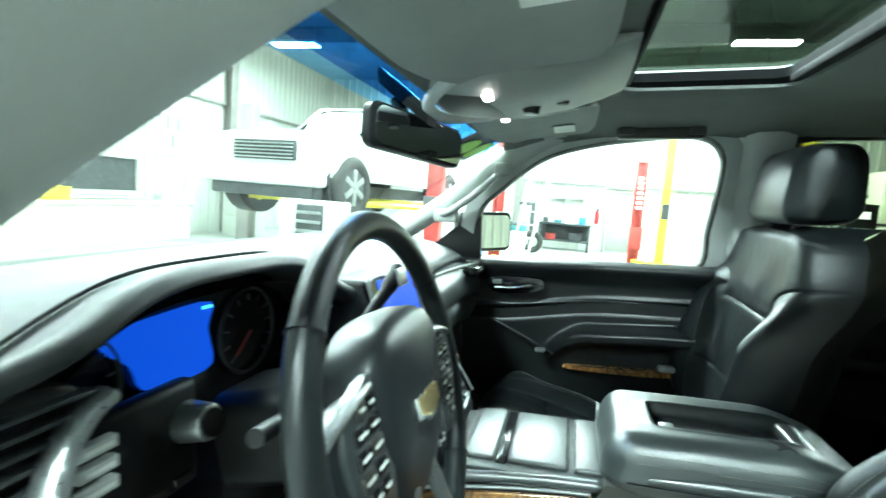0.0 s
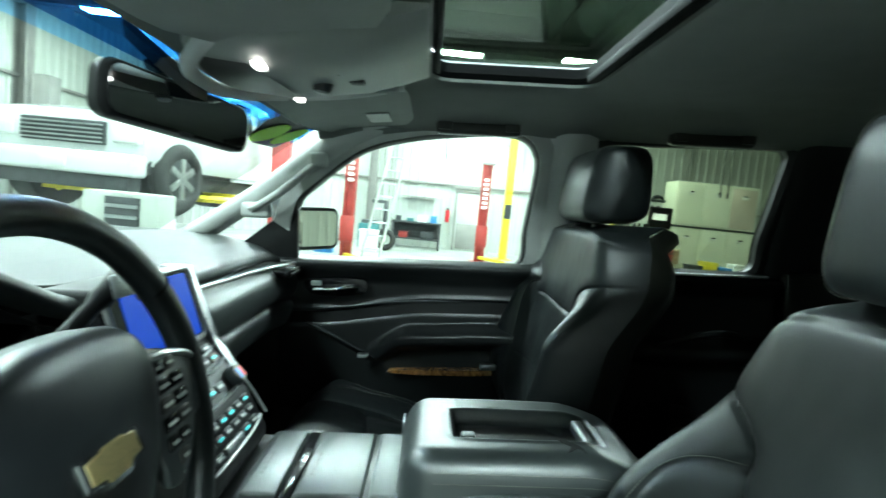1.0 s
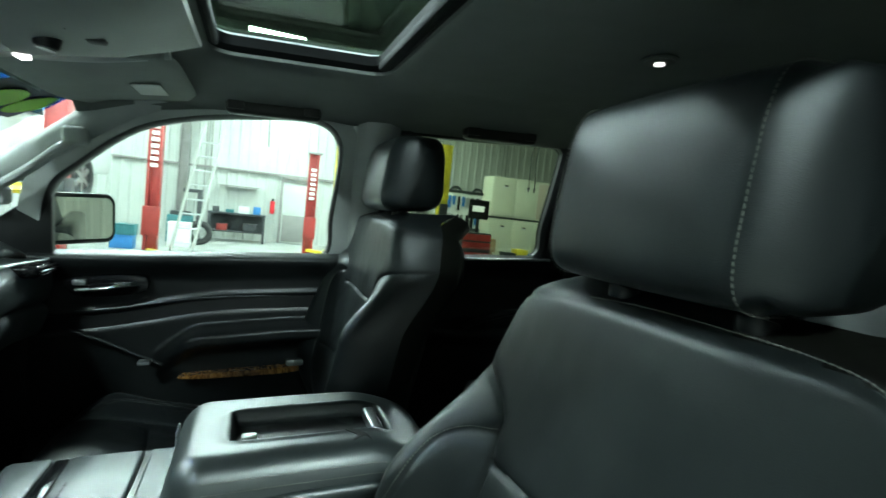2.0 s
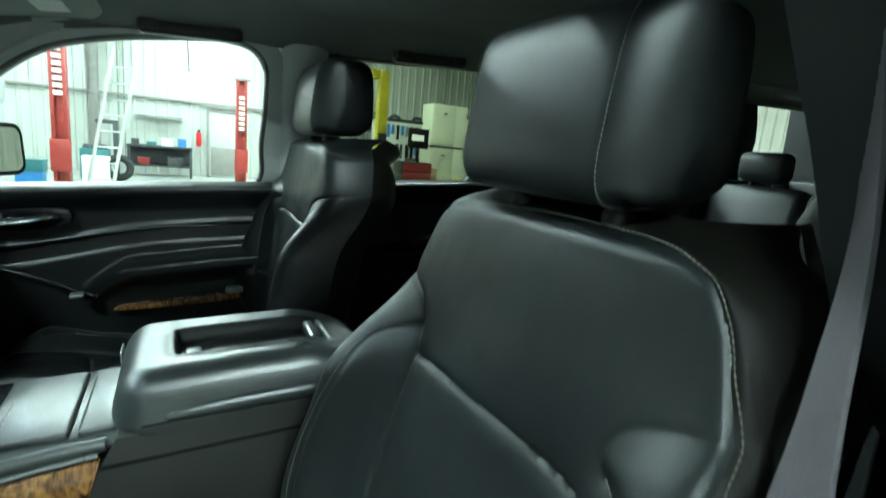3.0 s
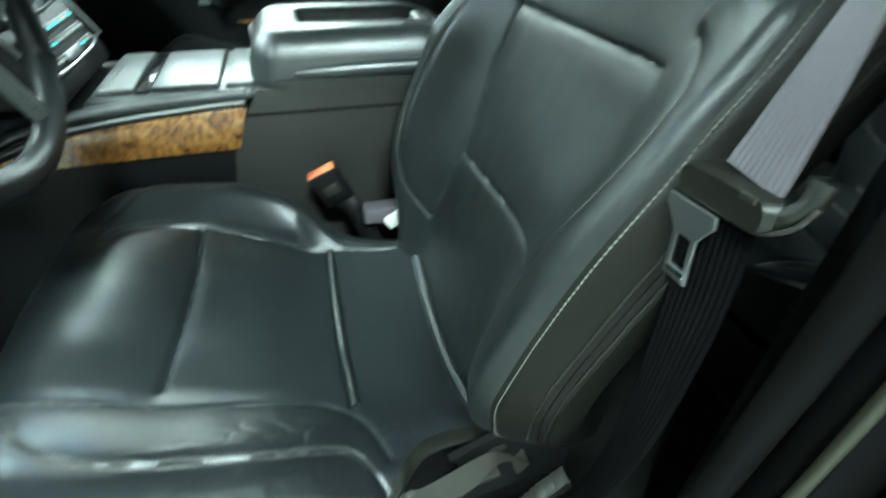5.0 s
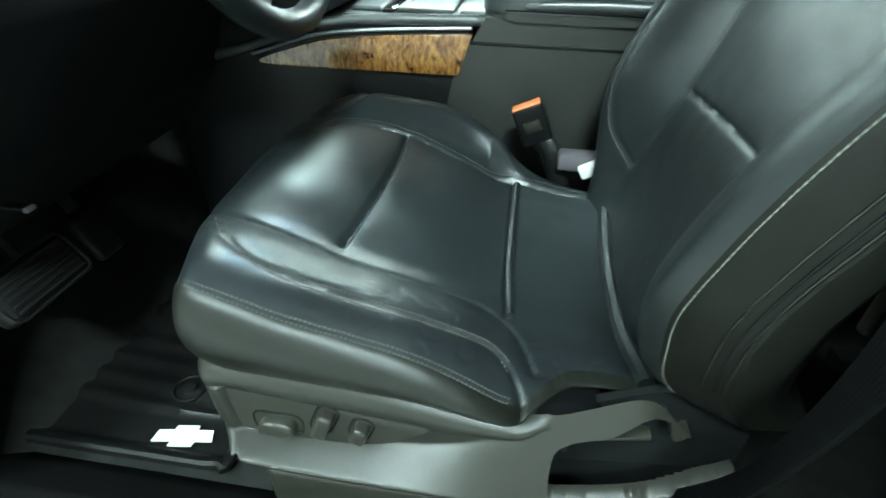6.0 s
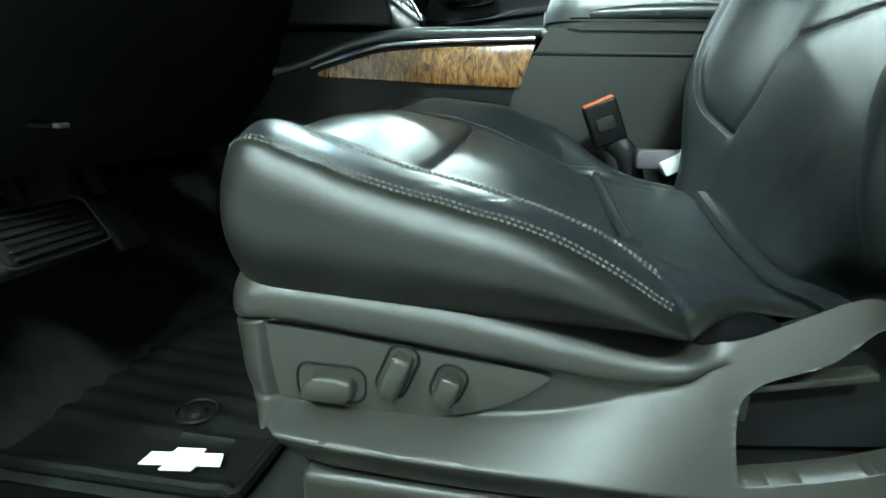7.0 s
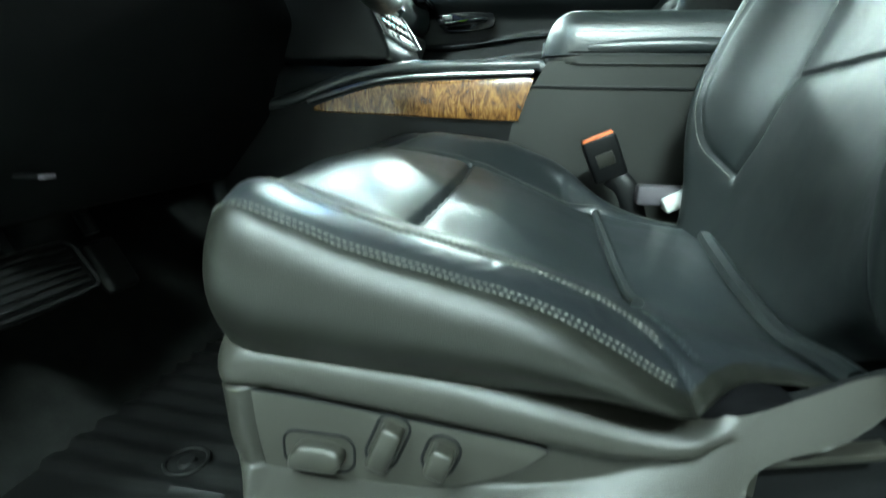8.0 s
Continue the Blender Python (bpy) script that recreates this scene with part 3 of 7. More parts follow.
p = part("window_pane", raw(on_side(grown(RW, 0.01), 0.03), [tuple(range(len(RW)))]), M_PRIVACY, rdoor)
p.visible_shadow = False
part("window_seal", band(on_side(grown(RW, 0.012)), on_side(grown(RW, -0.004), 0.012), (0, 0.03, 0)), M_RUBBER, rdoor)
part("window_frame", band(on_side(grown(RW, 0.06), 0.008), on_side(grown(RW, 0.010), 0.003), (0, 0.06, 0.0)), M_DOOR, rdoor, angle=60)
part("sill_strip", box(0.62, 1.20, 0.685, 0.70, 1.272, 1.281, 0.003), M_SILVER, rdoor, "pale strip along the window sill")


def rear_door_face(x, z):
    arm = 0.06 * float(ease(z, 0.98, 1.02)) * (1 - float(ease(z, 1.05, 1.07))) * float(ease(x, 0.7, 0.85))
    return Vector((x, 0.705 - 0.03 * float(ease(z, 1.2, 1.262)) + 0.045 * float(ease(z, 1.262, 1.29)) - arm, z))


part("door_panel", field(rear_door_face, [0.59 + 0.68 * i / 40 for i in range(41)], [0.5 + 0.79 * i / 60 for i in range(61)]), M_DOOR, rdoor, angle=80)
part("grab_strap", tube(curve([(0.86, 0.66, 1.05), (0.92, 0.62, 1.09), (1.02, 0.61, 1.11), (1.12, 0.64, 1.09)], 5), 0.012, 8), M_DOOR, rdoor)
QW = flat_curve([(1.42, 1.31), (1.40, 1.60), (1.44, 1.64), (2.4, 1.63), (2.52, 1.58), (2.62, 1.33), (2.0, 1.30)], 5, True)
for sgn, nm in ((1, "passenger"), (-1, "driver")):
    q = thing("rear_quarter_panel", (2.0, 0.72 * sgn, 0.5), f"dark rear side wall of the cab on the {nm} side with tinted window", "body panel", kind="structure")
    p = part("window_pane", raw(on_side(grown(QW, 0.01), 0.03, sgn), [tuple(range(len(QW)))]), M_PRIVACY, q)
    p.visible_shadow = False
    big = [(1.25 if x < 2.0 else 3.2, 1.28 if z < 1.45 else 1.69) if False else (x, z) for x, z in grown(QW, 0.16)]
    part("window_surround", band(on_side(big, 0.01, sgn), on_side(grown(QW, 0.0), 0.0, sgn), (0, 0.05 * sgn, 0)), M_DOOR, q)
    y0, y1 = (0.66, 0.74) if sgn > 0 else (-0.80, -0.72)
    part("lower_trim", box(1.24, 3.2, y0, y1, 0.45, 1.30, 0.02), M_DOOR, q)
    part("corner_post", loft([[Vector((x, sgn * (side_y(z) + o) - (0 if sgn > 0 else 0.06), z)) for x, o in ((1.19, 0.0), (1.22, -0.02), (1.38, -0.02), (1.42, 0.0), (1.42, 0.07), (1.19, 0.07))] for z in (1.27, 1.4, 1.55, 1.69)]), M_DOOR, q)
tg = thing("tailgate", (3.2, 0, 0.6), "dark tailgate trim with a tinted rear window", "tailgate", kind="structure")
TW = rrect(-0.03, 1.47, 0.50, 0.15, 0.05)
p = part("window_pane", slab(TW, "x", 3.17, 3.174), M_PRIVACY, tg)
p.visible_shadow = False
part("tailgate_frame", band([Vector((3.16, y, z)) for y, z in rrect(-0.03, 1.47, 0.76, 0.24, 0.05)], [Vector((3.17, y, z)) for y, z in TW], (0.06, 0, 0)), M_DOOR, tg)
part("lower_panel", box(3.13, 3.2, -0.78, 0.72, 0.45, 1.30, 0.02), M_DOOR, tg)

# driver side: centre pillar, roof rail, rear door
dp = thing("driver_centre_pillar", (0.48, -0.88, 0.5), "driver side centre pillar with light grey upper trim over black lower trim", "pillar trim", kind="structure")


def dp_ring(z, x0, y0, w=0.2, d=0.12):
    return [Vector(v) for v in ((x0, y0 - d, z), (x0, y0 - 0.02, z), (x0 + 0.02, y0, z), (x0 + w - 0.02, y0, z), (x0 + w, y0 - 0.02, z), (x0 + w, y0 - d, z))]


part("upper_trim", loft([dp_ring(z, x, y, 0.2, 0.056) for z, x, y in ((1.296, 0.452, -0.838), (1.312, 0.450, -0.836), (1.45, 0.462, -0.815), (1.58, 0.475, -0.77), (1.69, 0.485, -0.70))]), M_PILLAR, dp, "light grey upper pillar trim", angle=50)
part("lower_trim", loft([dp_ring(z, x, y, 0.22, 0.13) for z, x, y in ((0.45, 0.52, -0.80), (0.62, 0.49, -0.815), (0.9, 0.475, -0.83), (1.15, 0.465, -0.838), (1.294, 0.459, -0.842))]), M_JAMBTRIM, dp, angle=50)
part("door_seal", tube(curve([(0.435, -0.895, 1.62), (0.425, -0.903, 1.35), (0.418, -0.900, 1.1), (0.412, -0.893, 0.90), (0.39, -0.89, 0.68), (0.33, -0.89, 0.57), (0.15, -0.90, 0.525), (-0.3, -0.89, 0.52), (-0.7, -0.89, 0.52)], 8), 0.012, 10), M_JAMBTRIM, dp, "black rubber door seal")
part("jamb_edge", tube(curve([(0.435, -0.930, 1.62), (0.428, -0.934, 1.35), (0.424, -0.932, 1.1), (0.418, -0.929, 0.90), (0.40, -0.925, 0.66), (0.34, -0.925, 0.545), (0.15, -0.925, 0.505), (-0.3, -0.92, 0.50)], 8), 0.0042, 10), M_JAMB, dp, "olive painted door flange edge")
part("flange_band", loft([[Vector((x + 0.012, -0.905, z)), Vector((x + 0.004, -0.918, z)), Vector((x + 0.008, -0.934, z)), Vector((x + 0.05, -0.945, z)), Vector((x + 0.05, -0.90, z))] for x, z in ((0.440, 1.62), (0.430, 1.35), (0.424, 1.1), (0.418, 0.90), (0.40, 0.66))]), M_JAMBTRIM, dp, "black painted flange between the seals", angle=50)
part("upper_jamb", loft([dp_ring(z, x, y - 0.058, 0.2, 0.05) for z, x, y in ((1.295, 0.465, -0.838), (1.45, 0.47, -0.815), (1.58, 0.48, -0.77), (1.69, 0.49, -0.70))]), M_BLACK, dp, angle=50)
part("jamb_panel", box(0.452, 0.66, -1.045, -0.945, 0.40, 1.62, 0.02), M_JAMBTRIM, dp)
solo("driver_roof_rail", tube(curve([(-0.24, -0.655, 1.655), (0.05, -0.69, 1.685), (0.4, -0.70, 1.70), (1.2, -0.70, 1.70), (3.1, -0.68, 1.68)], 6), 0.035, 10), M_HEADLINER, "grey cloth roof rail over the driver door opening", "trim", kind="structure")
solo("passenger_roof_rail", tube(curve([(-0.20, 0.60, 1.655), (0.05, 0.61, 1.685), (0.4, 0.615, 1.695), (1.2, 0.615, 1.70), (3.1, 0.60, 1.68)], 6), 0.030, 10), M_HEADLINER, "grey cloth roof rail over the passenger windows", "trim", kind="structure")
rdd = thing("rear_driver_door", (0.9, -0.8, 0.5), "black rear driver side door, closed, with tinted privacy window", "car door")
RWD = [(x, z) for x, z in RW]
p = part("window_pane", raw(on_side(grown(RWD, 0.01), 0.03, -1), [tuple(range(len(RWD)))]), M_PRIVACY, rdd)
p.visible_shadow = False
part("window_frame", band(on_side(grown(RWD, 0.06), 0.008, -1), on_side(grown(RWD, 0.0), 0.003, -1), (0, -0.06, 0.0)), M_DOOR, rdd, angle=60)
part("door_panel", box(0.64, 1.27, -0.84, -0.765, 0.45, 1.275, 0.03), M_DOOR, rdd)

# ---- headlining things ----
for a, b, tag in ((0.13, 0.365, "front"), (0.78, 1.02, "rear")):
    g = thing("roof_grab_handle", (a, 0.58, 1.69), f"folded grey grab handle over the {tag} passenger window", "grab handle", "grab handles")
    part("handle_bar", box(a, b, 0.530, 0.572, 1.652, 1.694, 0.014, 3), M_TRIM, g)
    part("pivot_cover", box(a + 0.005, a + 0.045, 0.526, 0.570, 1.662, 1.700, 0.004), M_TRIM, g)
    part("pivot_cover", box(b - 0.045, b - 0.005, 0.526, 0.570, 1.662, 1.700, 0.004), M_TRIM, g)


def visor(y0, y1, label):
    v = thing("sun_visor", (-0.08, (y0 + y1) / 2, 1.68), label, "sun visor", "sun visors")
    rings = []
    for i in range(13):
        y = y0 + (y1 - y0) * i / 12
        e = 1 - (abs(2 * i / 12 - 1)) ** 8 * 0.25
        rings.append([Vector((x, y, z)) for x, z in ((-0.225 * e - 0.01, 1.655), (-0.21 * e, 1.643), (-0.12, 1.655), (0.0, 1.668), (0.06 * e, 1.672), (0.07 * e, 1.682), (0.0, 1.692), (-0.15, 1.674))])
    part("panel", loft(rings), M_VISOR, v, angle=60)
    yl = y0 + 0.62 * (y1 - y0) if y0 > -0.1 else y0 + 0.3 * (y1 - y0)
    part("warning_label", turned(box(-0.027, 0.027, -0.055, 0.055, -0.001, 0.001, 0.0004, 1), Matrix.Translation((-0.01, yl, 1.6615)) @ Matrix.Rotation(radians(-5), 4, "Y")), M_PAPER, v, "pale grey warning label")
    return v


visor(0.15, 0.56, "grey cloth passenger sun visor, folded up, with a pale label")
visor(-0.63, -0.20, "grey cloth driver sun visor, folded up, with a pale label")
oc = thing("overhead_console", (-0.06, -0.02, 1.68), "grey plastic overhead console with reading lamps and sunroof switches", "overhead console")
rings = []
for i in range(17):
    y = -0.185 + 0.35 * i / 16
    e = (1 - abs(2 * i / 16 - 1) ** 3.5)
    rings.append([Vector((x, y, z)) for x, z in ((-0.21 - 0.03 * e, 1.672), (-0.20 - 0.035 * e, 1.672 - 0.030 * e), (-0.12, 1.672 - 0.040 * e), (0.0, 1.682 - 0.034 * e), (0.07, 1.694 - 0.022 * e), (0.11, 1.706 - 0.012 * e), (0.11, 1.712), (-0.1, 1.712))])
part("housing", loft(rings), M_GREYPL, oc, angle=60)


def bin_face(u, v):
    """The dark crescent in front of the switches, just under the housing."""
    e = 1 - abs(u) ** 3.5
    xf, xb = -0.190 - 0.035 * e, -0.112 - 0.060 * u * u
    x = xf + (max(xb, xf + 0.002) - xf) * v
    return Vector((x, -0.010 + 0.160 * u, 1.6695 - 0.030 * e - 0.010 * e * (x + 0.20 + 0.035 * e) / (0.08 + 0.035 * e)))


part("glasses_bin", field(bin_face, [-0.92 + 1.84 * i / 24 for i in range(25)], [i / 6 for i in range(7)]), M_PLASTIC, oc, "dark grey crescent shaped glasses bin")
part("lower_lip", tube(curve([(-0.17, -0.18, 1.662), (-0.235, -0.10, 1.640), (-0.25, -0.01, 1.634), (-0.235, 0.08, 1.639), (-0.16, 0.155, 1.656), (-0.05, 0.168, 1.668), (0.06, 0.165, 1.688)], 6), 0.012, 10), M_PILLAR, oc, "pale grey rounded lip")
for y in (-0.125, 0.095):
    part("reading_lamp", turned(box(-0.007, 0.007, -0.015, 0.015, -0.004, 0.004, 0.002), Matrix.Translation((-0.125, y, 1.637)) @ Matrix.Rotation(radians(-8), 4, "Y")), M_LED, oc, "lit white reading lamp")
part("switch_knob", cyl((-0.06, -0.01, 1.652), (-0.062, -0.01, 1.630), 0.018, 20, 0.015, 0.003), M_BLACK, oc, "black sunroof switch knob")
part("knob_cap", cyl((-0.062, -0.01, 1.630), (-0.0625, -0.01, 1.627), 0.011), M_SILVER, oc)
for x, y in ((-0.035, -0.055), (-0.035, 0.035), (-0.085, -0.055), (-0.085, 0.035), (-0.005, -0.01)):
    part("push_button", box(x - 0.012, x + 0.012, y - 0.012, y + 0.012, 1.645, 1.655, 0.003), M_BLACK, oc)
part("glasses_bin_catch", box(0.045, 0.06, 0.0, 0.05, 1.668, 1.676, 0.003), M_PAPER, oc, "pale catch")
for x, y in ((0.813, -0.184), (1.528, -0.208)):
    d = thing("dome_lamp", (x, y, 1.70), "small lit dome lamp in the headliner", "lamp", "dome lamps")
    part("bezel", cyl((x, y, 1.704), (x, y, 1.697), 0.030, 20, 0.024, 0.003), M_HEADLINER, d)
    part("lens", cyl((x, y, 1.698), (x, y, 1.694), 0.008, 16), M_LEDSMALL, d, "lit white lens")

# interior mirror
im = thing("rear_view_mirror", (-0.23, -0.08, 1.58), "black interior mirror under the windscreen header", "mirror")
mm = Matrix.Translation((-0.278, -0.03, 1.584)) @ Matrix.Rotation(radians(-23), 4, "Z") @ Matrix.Rotation(radians(-5), 4, "X")
rings = []
for i, (x, k) in enumerate(((0.012, 0.94), (0.006, 1.0), (-0.012, 1.0), (-0.03, 0.86), (-0.045, 0.55))):
    rings.append([Vector((x, y, z)) for y, z in rrect(0, 0, 0.138 * k, 0.041 * k, 0.022 * k)])
part("housing", turned(loft(rings), mm), M_BLACK, im)
part("mirror_glass", turned(slab(rrect(0, 0, 0.127, 0.034, 0.018), "x", 0.0125, 0.0145), mm), M_MIRROR, im)
part("button", turned(box(0.012, 0.017, -0.012, 0.012, -0.043, -0.034, 0.002), mm), M_DARKMETAL, im)
part("stem", tube(curve([(-0.29, -0.03, 1.605), (-0.31, -0.03, 1.63), (-0.325, -0.03, 1.66)], 4), 0.013, 10), M_BLACK, im)
part("sensor_cover", loft([[Vector((-0.30 + dx, -0.03 + y * k, 1.665 - dx * 0.8 + dz)) for y, dz in ((-0.05, 0), (-0.04, -0.02), (0.04, -0.02), (0.05, 0), (0.04, 0.012), (-0.04, 0.012))] for dx, k in ((-0.05, 0.7), (-0.02, 1.0), (0.03, 1.0), (0.05, 0.7))]), M_BLACK, im)

# ---- front seats ----
Y_OUT, Y_IN = -0.745, -0.262
zs_edge = smooth_line([-0.17, -0.142, -0.10, -0.04, 0.02, 0.085, 0.145, 0.19, 0.215, 0.30, 0.36], [0.852, 0.850, 0.836, 0.815, 0.802, 0.786, 0.760, 0.728, 0.708, 0.695, 0.69])
z_mid = smooth_line([-0.17, -0.14, -0.09, -0.03, 0.06, 0.177, 0.26, 0.36], [0.846, 0.846, 0.834, 0.804, 0.780, 0.750, 0.726, 0.702])
z_ins = smooth_line([-0.17, -0.10, -0.011, 0.09, 0.174, 0.26, 0.36], [0.853, 0.862, 0.844, 0.806, 0.772, 0.757, 0.752])
z_crest = smooth_line([-0.17, -0.12, -0.09, 0.034, 0.13, 0.19, 0.26, 0.36], [0.848, 0.876, 0.888, 0.876, 0.842, 0.794, 0.768, 0.756])
y_in = smooth_line([-0.17, -0.10, 0.06, 0.12, 0.18, 0.36], [-0.215, -0.192, -0.190, -0.205, -0.262, -0.262])
y_rim = smooth_line([-0.17, 0.17, 0.205, 0.235, 0.27, 0.37], [-0.745, -0.745, -0.735, -0.685, -0.668, -0.66])
C_SEAMS = [flat_curve([(-0.135, -0.615), (-0.118, -0.660), (-0.09, -0.682), (-0.04, -0.691), (0.06, -0.694), (0.125, -0.690), (0.165, -0.686), (0.187, -0.704), (0.205, -0.738)], 6),
           flat_curve([(-0.10, -0.335), (-0.085, -0.302), (-0.011, -0.296), (0.09, -0.305), (0.174, -0.318), (0.33, -0.31)], 5),
           flat_curve([(-0.034, -0.585), (-0.022, -0.50), (-0.012, -0.40), (-0.011, -0.296)], 5),
           flat_curve([(0.177, -0.620), (0.172, -0.52), (0.172, -0.42), (0.174, -0.318)], 5),
           flat_curve([(-0.150, -0.590), (-0.10, -0.600), (-0.025, -0.611), (0.066, -0.610), (0.13, -0.614), (0.165, -0.626), (0.190, -0.648), (0.212, -0.690)], 6),
           flat_curve([(-0.116, -0.288), (-0.092, -0.245), (-0.078, -0.205)], 5)]


def nose(x, y):
    """The cushion's front edge bows forwards in the middle."""
    return -0.050 * (1 - ease(x, -0.165, -0.02)) * ease(y, -0.745, -0.56) * (1 - 0.35 * ease(y, -0.32, -0.20))


def cushion_z(x, y):
    """The cushion's height at one x and one or many y."""
    y = np.asarray(y, float)
    ze, zc, zi, zk, yi = zs_edge(x), z_mid(x), z_ins(x), z_crest(x), y_in(x)
    ye = min(-0.290, yi - 0.075)
    zo = max(ze + 0.017, (ze + zc) / 2 + 0.012)
    prof_y = [-0.745, -0.736, -0.715, -0.690, -0.645, -0.59, -0.44, ye, ye + 0.4 * (yi - ye), yi - 0.035, yi - 0.012, yi]
    prof_z = [ze, ze + 0.007, zo - 0.002, zo + 0.001, (zo + zc) / 2 + 0.005, zc, (zc + zi) / 2 + 0.006, zi, (zi + zk) / 2 + 0.005, zk, zk - 0.008, zk - 0.035]
    d = np.array([-0.012, -0.006, 0, 0.006, 0.012])
    z = np.mean(np.interp(np.clip(y[..., None] + d, -0.745, yi), prof_y, prof_z), axis=-1)
    # wrinkles of a used seat
    z = z + 0.0012 * ruffle(x, y, 14, 14, 0.3) + 0.0007 * ruffle(x, y, 40, 26, 1.3)
    worn = (1 - ease(y, -0.68, -0.60)) * ease(y, -0.742, -0.722) * ease(x, -0.06, 0.02)
    z = z + worn * (0.0007 * ruffle(x, y, 60, 90, 7.1) - 0.0011 * np.exp(-(ruffle(x, y, 30, 44, 3.7) / 0.06) ** 2))
    mid = 1 - ease(np.abs(y + 0.44), 0.07, 0.155)
    z = z + mid * (0.009 * math.exp(-((x - 0.07) / 0.065) ** 2) + 0.007 * math.exp(-((x + 0.085) / 0.045) ** 2) + 0.004 * math.exp(-((x - 0.25) / 0.05) ** 2))
    for k, ln in enumerate(C_SEAMS):
        dd = away(np.full(y.shape, x), y, ln)
        z = z - crease(dd, 0.0065 if k == 2 else 0.0040 if k == 4 else 0.004, 0.0034 if k == 2 else 0.0026, 0.014 if k == 2 else 0.010)
    return float(z) if z.ndim == 0 else z


def on_cushion(x, y, up=0.0):
    return Vector((x + float(nose(x, y)), y, cushion_z(x, y) + up))


def build_seat(name, label, lean=0.33, head=0.582, depth=0.060):
    st = thing(name, (0.1, -0.505, 0.468), label, "car seat", "front seats")
    # cushion: sections along the length; the front end is rounded off
    xs = [-0.165, -0.1645, -0.163, -0.160, -0.156, -0.150, -0.143, -0.135, -0.127] + [-0.118 + 0.488 * i / 170 for i in range(171)]
    ts = np.array([0.0, 0.008, 0.018, 0.03] + [0.03 + 0.94 * (i + 1) / 184 for i in range(184)] + [0.982, 0.99, 1.0])
    rings = []
    for x in xs:
        f = math.sqrt(max(0.0, 1 - ((-0.118 - x) / 0.0475) ** 2)) if x < -0.118 else 1.0
        ya = y_rim(x) + (y_in(x) - y_rim(x)) * ts
        yy = -0.47 + (ya + 0.47) * (0.90 + 0.10 * f)
        za = 0.735 + (cushion_z(x, ya) - 0.735) * (0.72 + 0.28 * f)
        top = [Vector(p) for p in zip(x + nose(x, ya), yy, za)]
        a, b = top[0], top[-1]
        bulge = 0.014
        lo = [Vector((x, a.y - 0.020 * math.sin(math.pi * q ** 0.85) + 0.022 * q * q, a.z + (0.712 - a.z) * q)) for q in (0.96, 0.88, 0.78, 0.66, 0.54, 0.42, 0.31, 0.21, 0.12, 0.05)]
        hi = [Vector((b.x, b.y + bulge * math.sin(math.pi * q), b.z + (0.70 - b.z) * q)) for q in (0.15, 0.4, 0.7, 1.0)]
        rings.append(lo + top + hi)
    n_lo = 10
    n_all = len(rings[0])

    def strip(j0, j1, i0=0, i1=None):
        rr = rings[i0:i1]
        w = j1 - j0
        return raw([p for r in rr for p in r[j0:j1]], [(i * w + j, i * w + j + 1, (i + 1) * w + j + 1, (i + 1) * w + j) for i in range(len(rr) - 1) for j in range(w - 1)])

    # the worn bolster reaches from the rim to the sewn line inside it
    j_b = n_lo + 22
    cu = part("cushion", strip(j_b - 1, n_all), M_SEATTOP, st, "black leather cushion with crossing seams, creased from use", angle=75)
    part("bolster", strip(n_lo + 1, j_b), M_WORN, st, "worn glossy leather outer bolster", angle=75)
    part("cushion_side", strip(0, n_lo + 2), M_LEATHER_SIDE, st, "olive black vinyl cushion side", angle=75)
    c = [Vector((p.x - 0.001, -0.505 + (p.y + 0.505) * 0.6, 0.76 + (p.z - 0.76) * 0.6)) for p in rings[0]]
    part("cushion_front", loft([rings[0], c], True, True), M_LEATHER, st, angle=75)
    edge = [r[n_lo + 1] for r in rings[3:116]]
    part("stitching", stitches([p + Vector((0, -0.001, 0.0012)) for p in edge]), M_STITCH, cu, "pale double row of stitches")
    part("stitching", stitches([p + Vector((0.0025, 0.0040, 0.0030)) for p in edge]), M_STITCH, cu, "pale double row of stitches")
    for off in (-0.0045, 0.0045):
        part("stitching", stitches([on_cushion(x, y, 0.0012) for x, y in beside(C_SEAMS[0], off) if x < 0.185]), M_STITCH, cu)
    part("stitching", stitches([on_cushion(x, y, 0.001) for x, y in beside(C_SEAMS[1], 0.010)]), M_STITCH, cu)
    part("piping", tube([on_cushion(x + 0.005, y, 0.003) for x, y in C_SEAMS[3]], 0.0060, 8), M_LEATHER, cu, "rolled seam across the cushion")
    part("rolled_edge", tube([Vector((0.318 + 0.02 * ((y + 0.46) / 0.2) ** 2, y, cushion_z(0.318, y) + 0.004)) for y in [-0.28 - 0.39 * i / 24 for i in range(25)]], 0.011, 8), M_LEATHER, cu, "rolled leather edge below the backrest")

    # backrest: level sections, front face with bolsters, flat back
    out_y = smooth_line([0.70, 0.74, 0.80, 0.86, 0.92, 1.0, 1.1, 1.19, 1.24, 1.28, 1.32, 1.352, 1.368, 1.378], [-0.715, -0.730, -0.754, -0.776, -0.791, -0.799, -0.803, -0.802, -0.797, -0.788, -0.775, -0.745, -0.71, -0.67])
    # how far the outer bolster stands out in front, up the backrest
    out_bol = smooth_line([0.70, 0.74, 0.778, 0.82, 0.853, 0.883, 0.906, 0.94, 0.995, 1.03, 1.067, 1.10, 1.135, 1.164, 1.196, 1.23, 1.257, 1.285], [-0.06, -0.036, 0.008, 0.038, 0.053, 0.065, 0.073, 0.077, 0.078, 0.077, 0.073, 0.066, 0.056, 0.048, 0.036, 0.021, 0.005, 0.0])
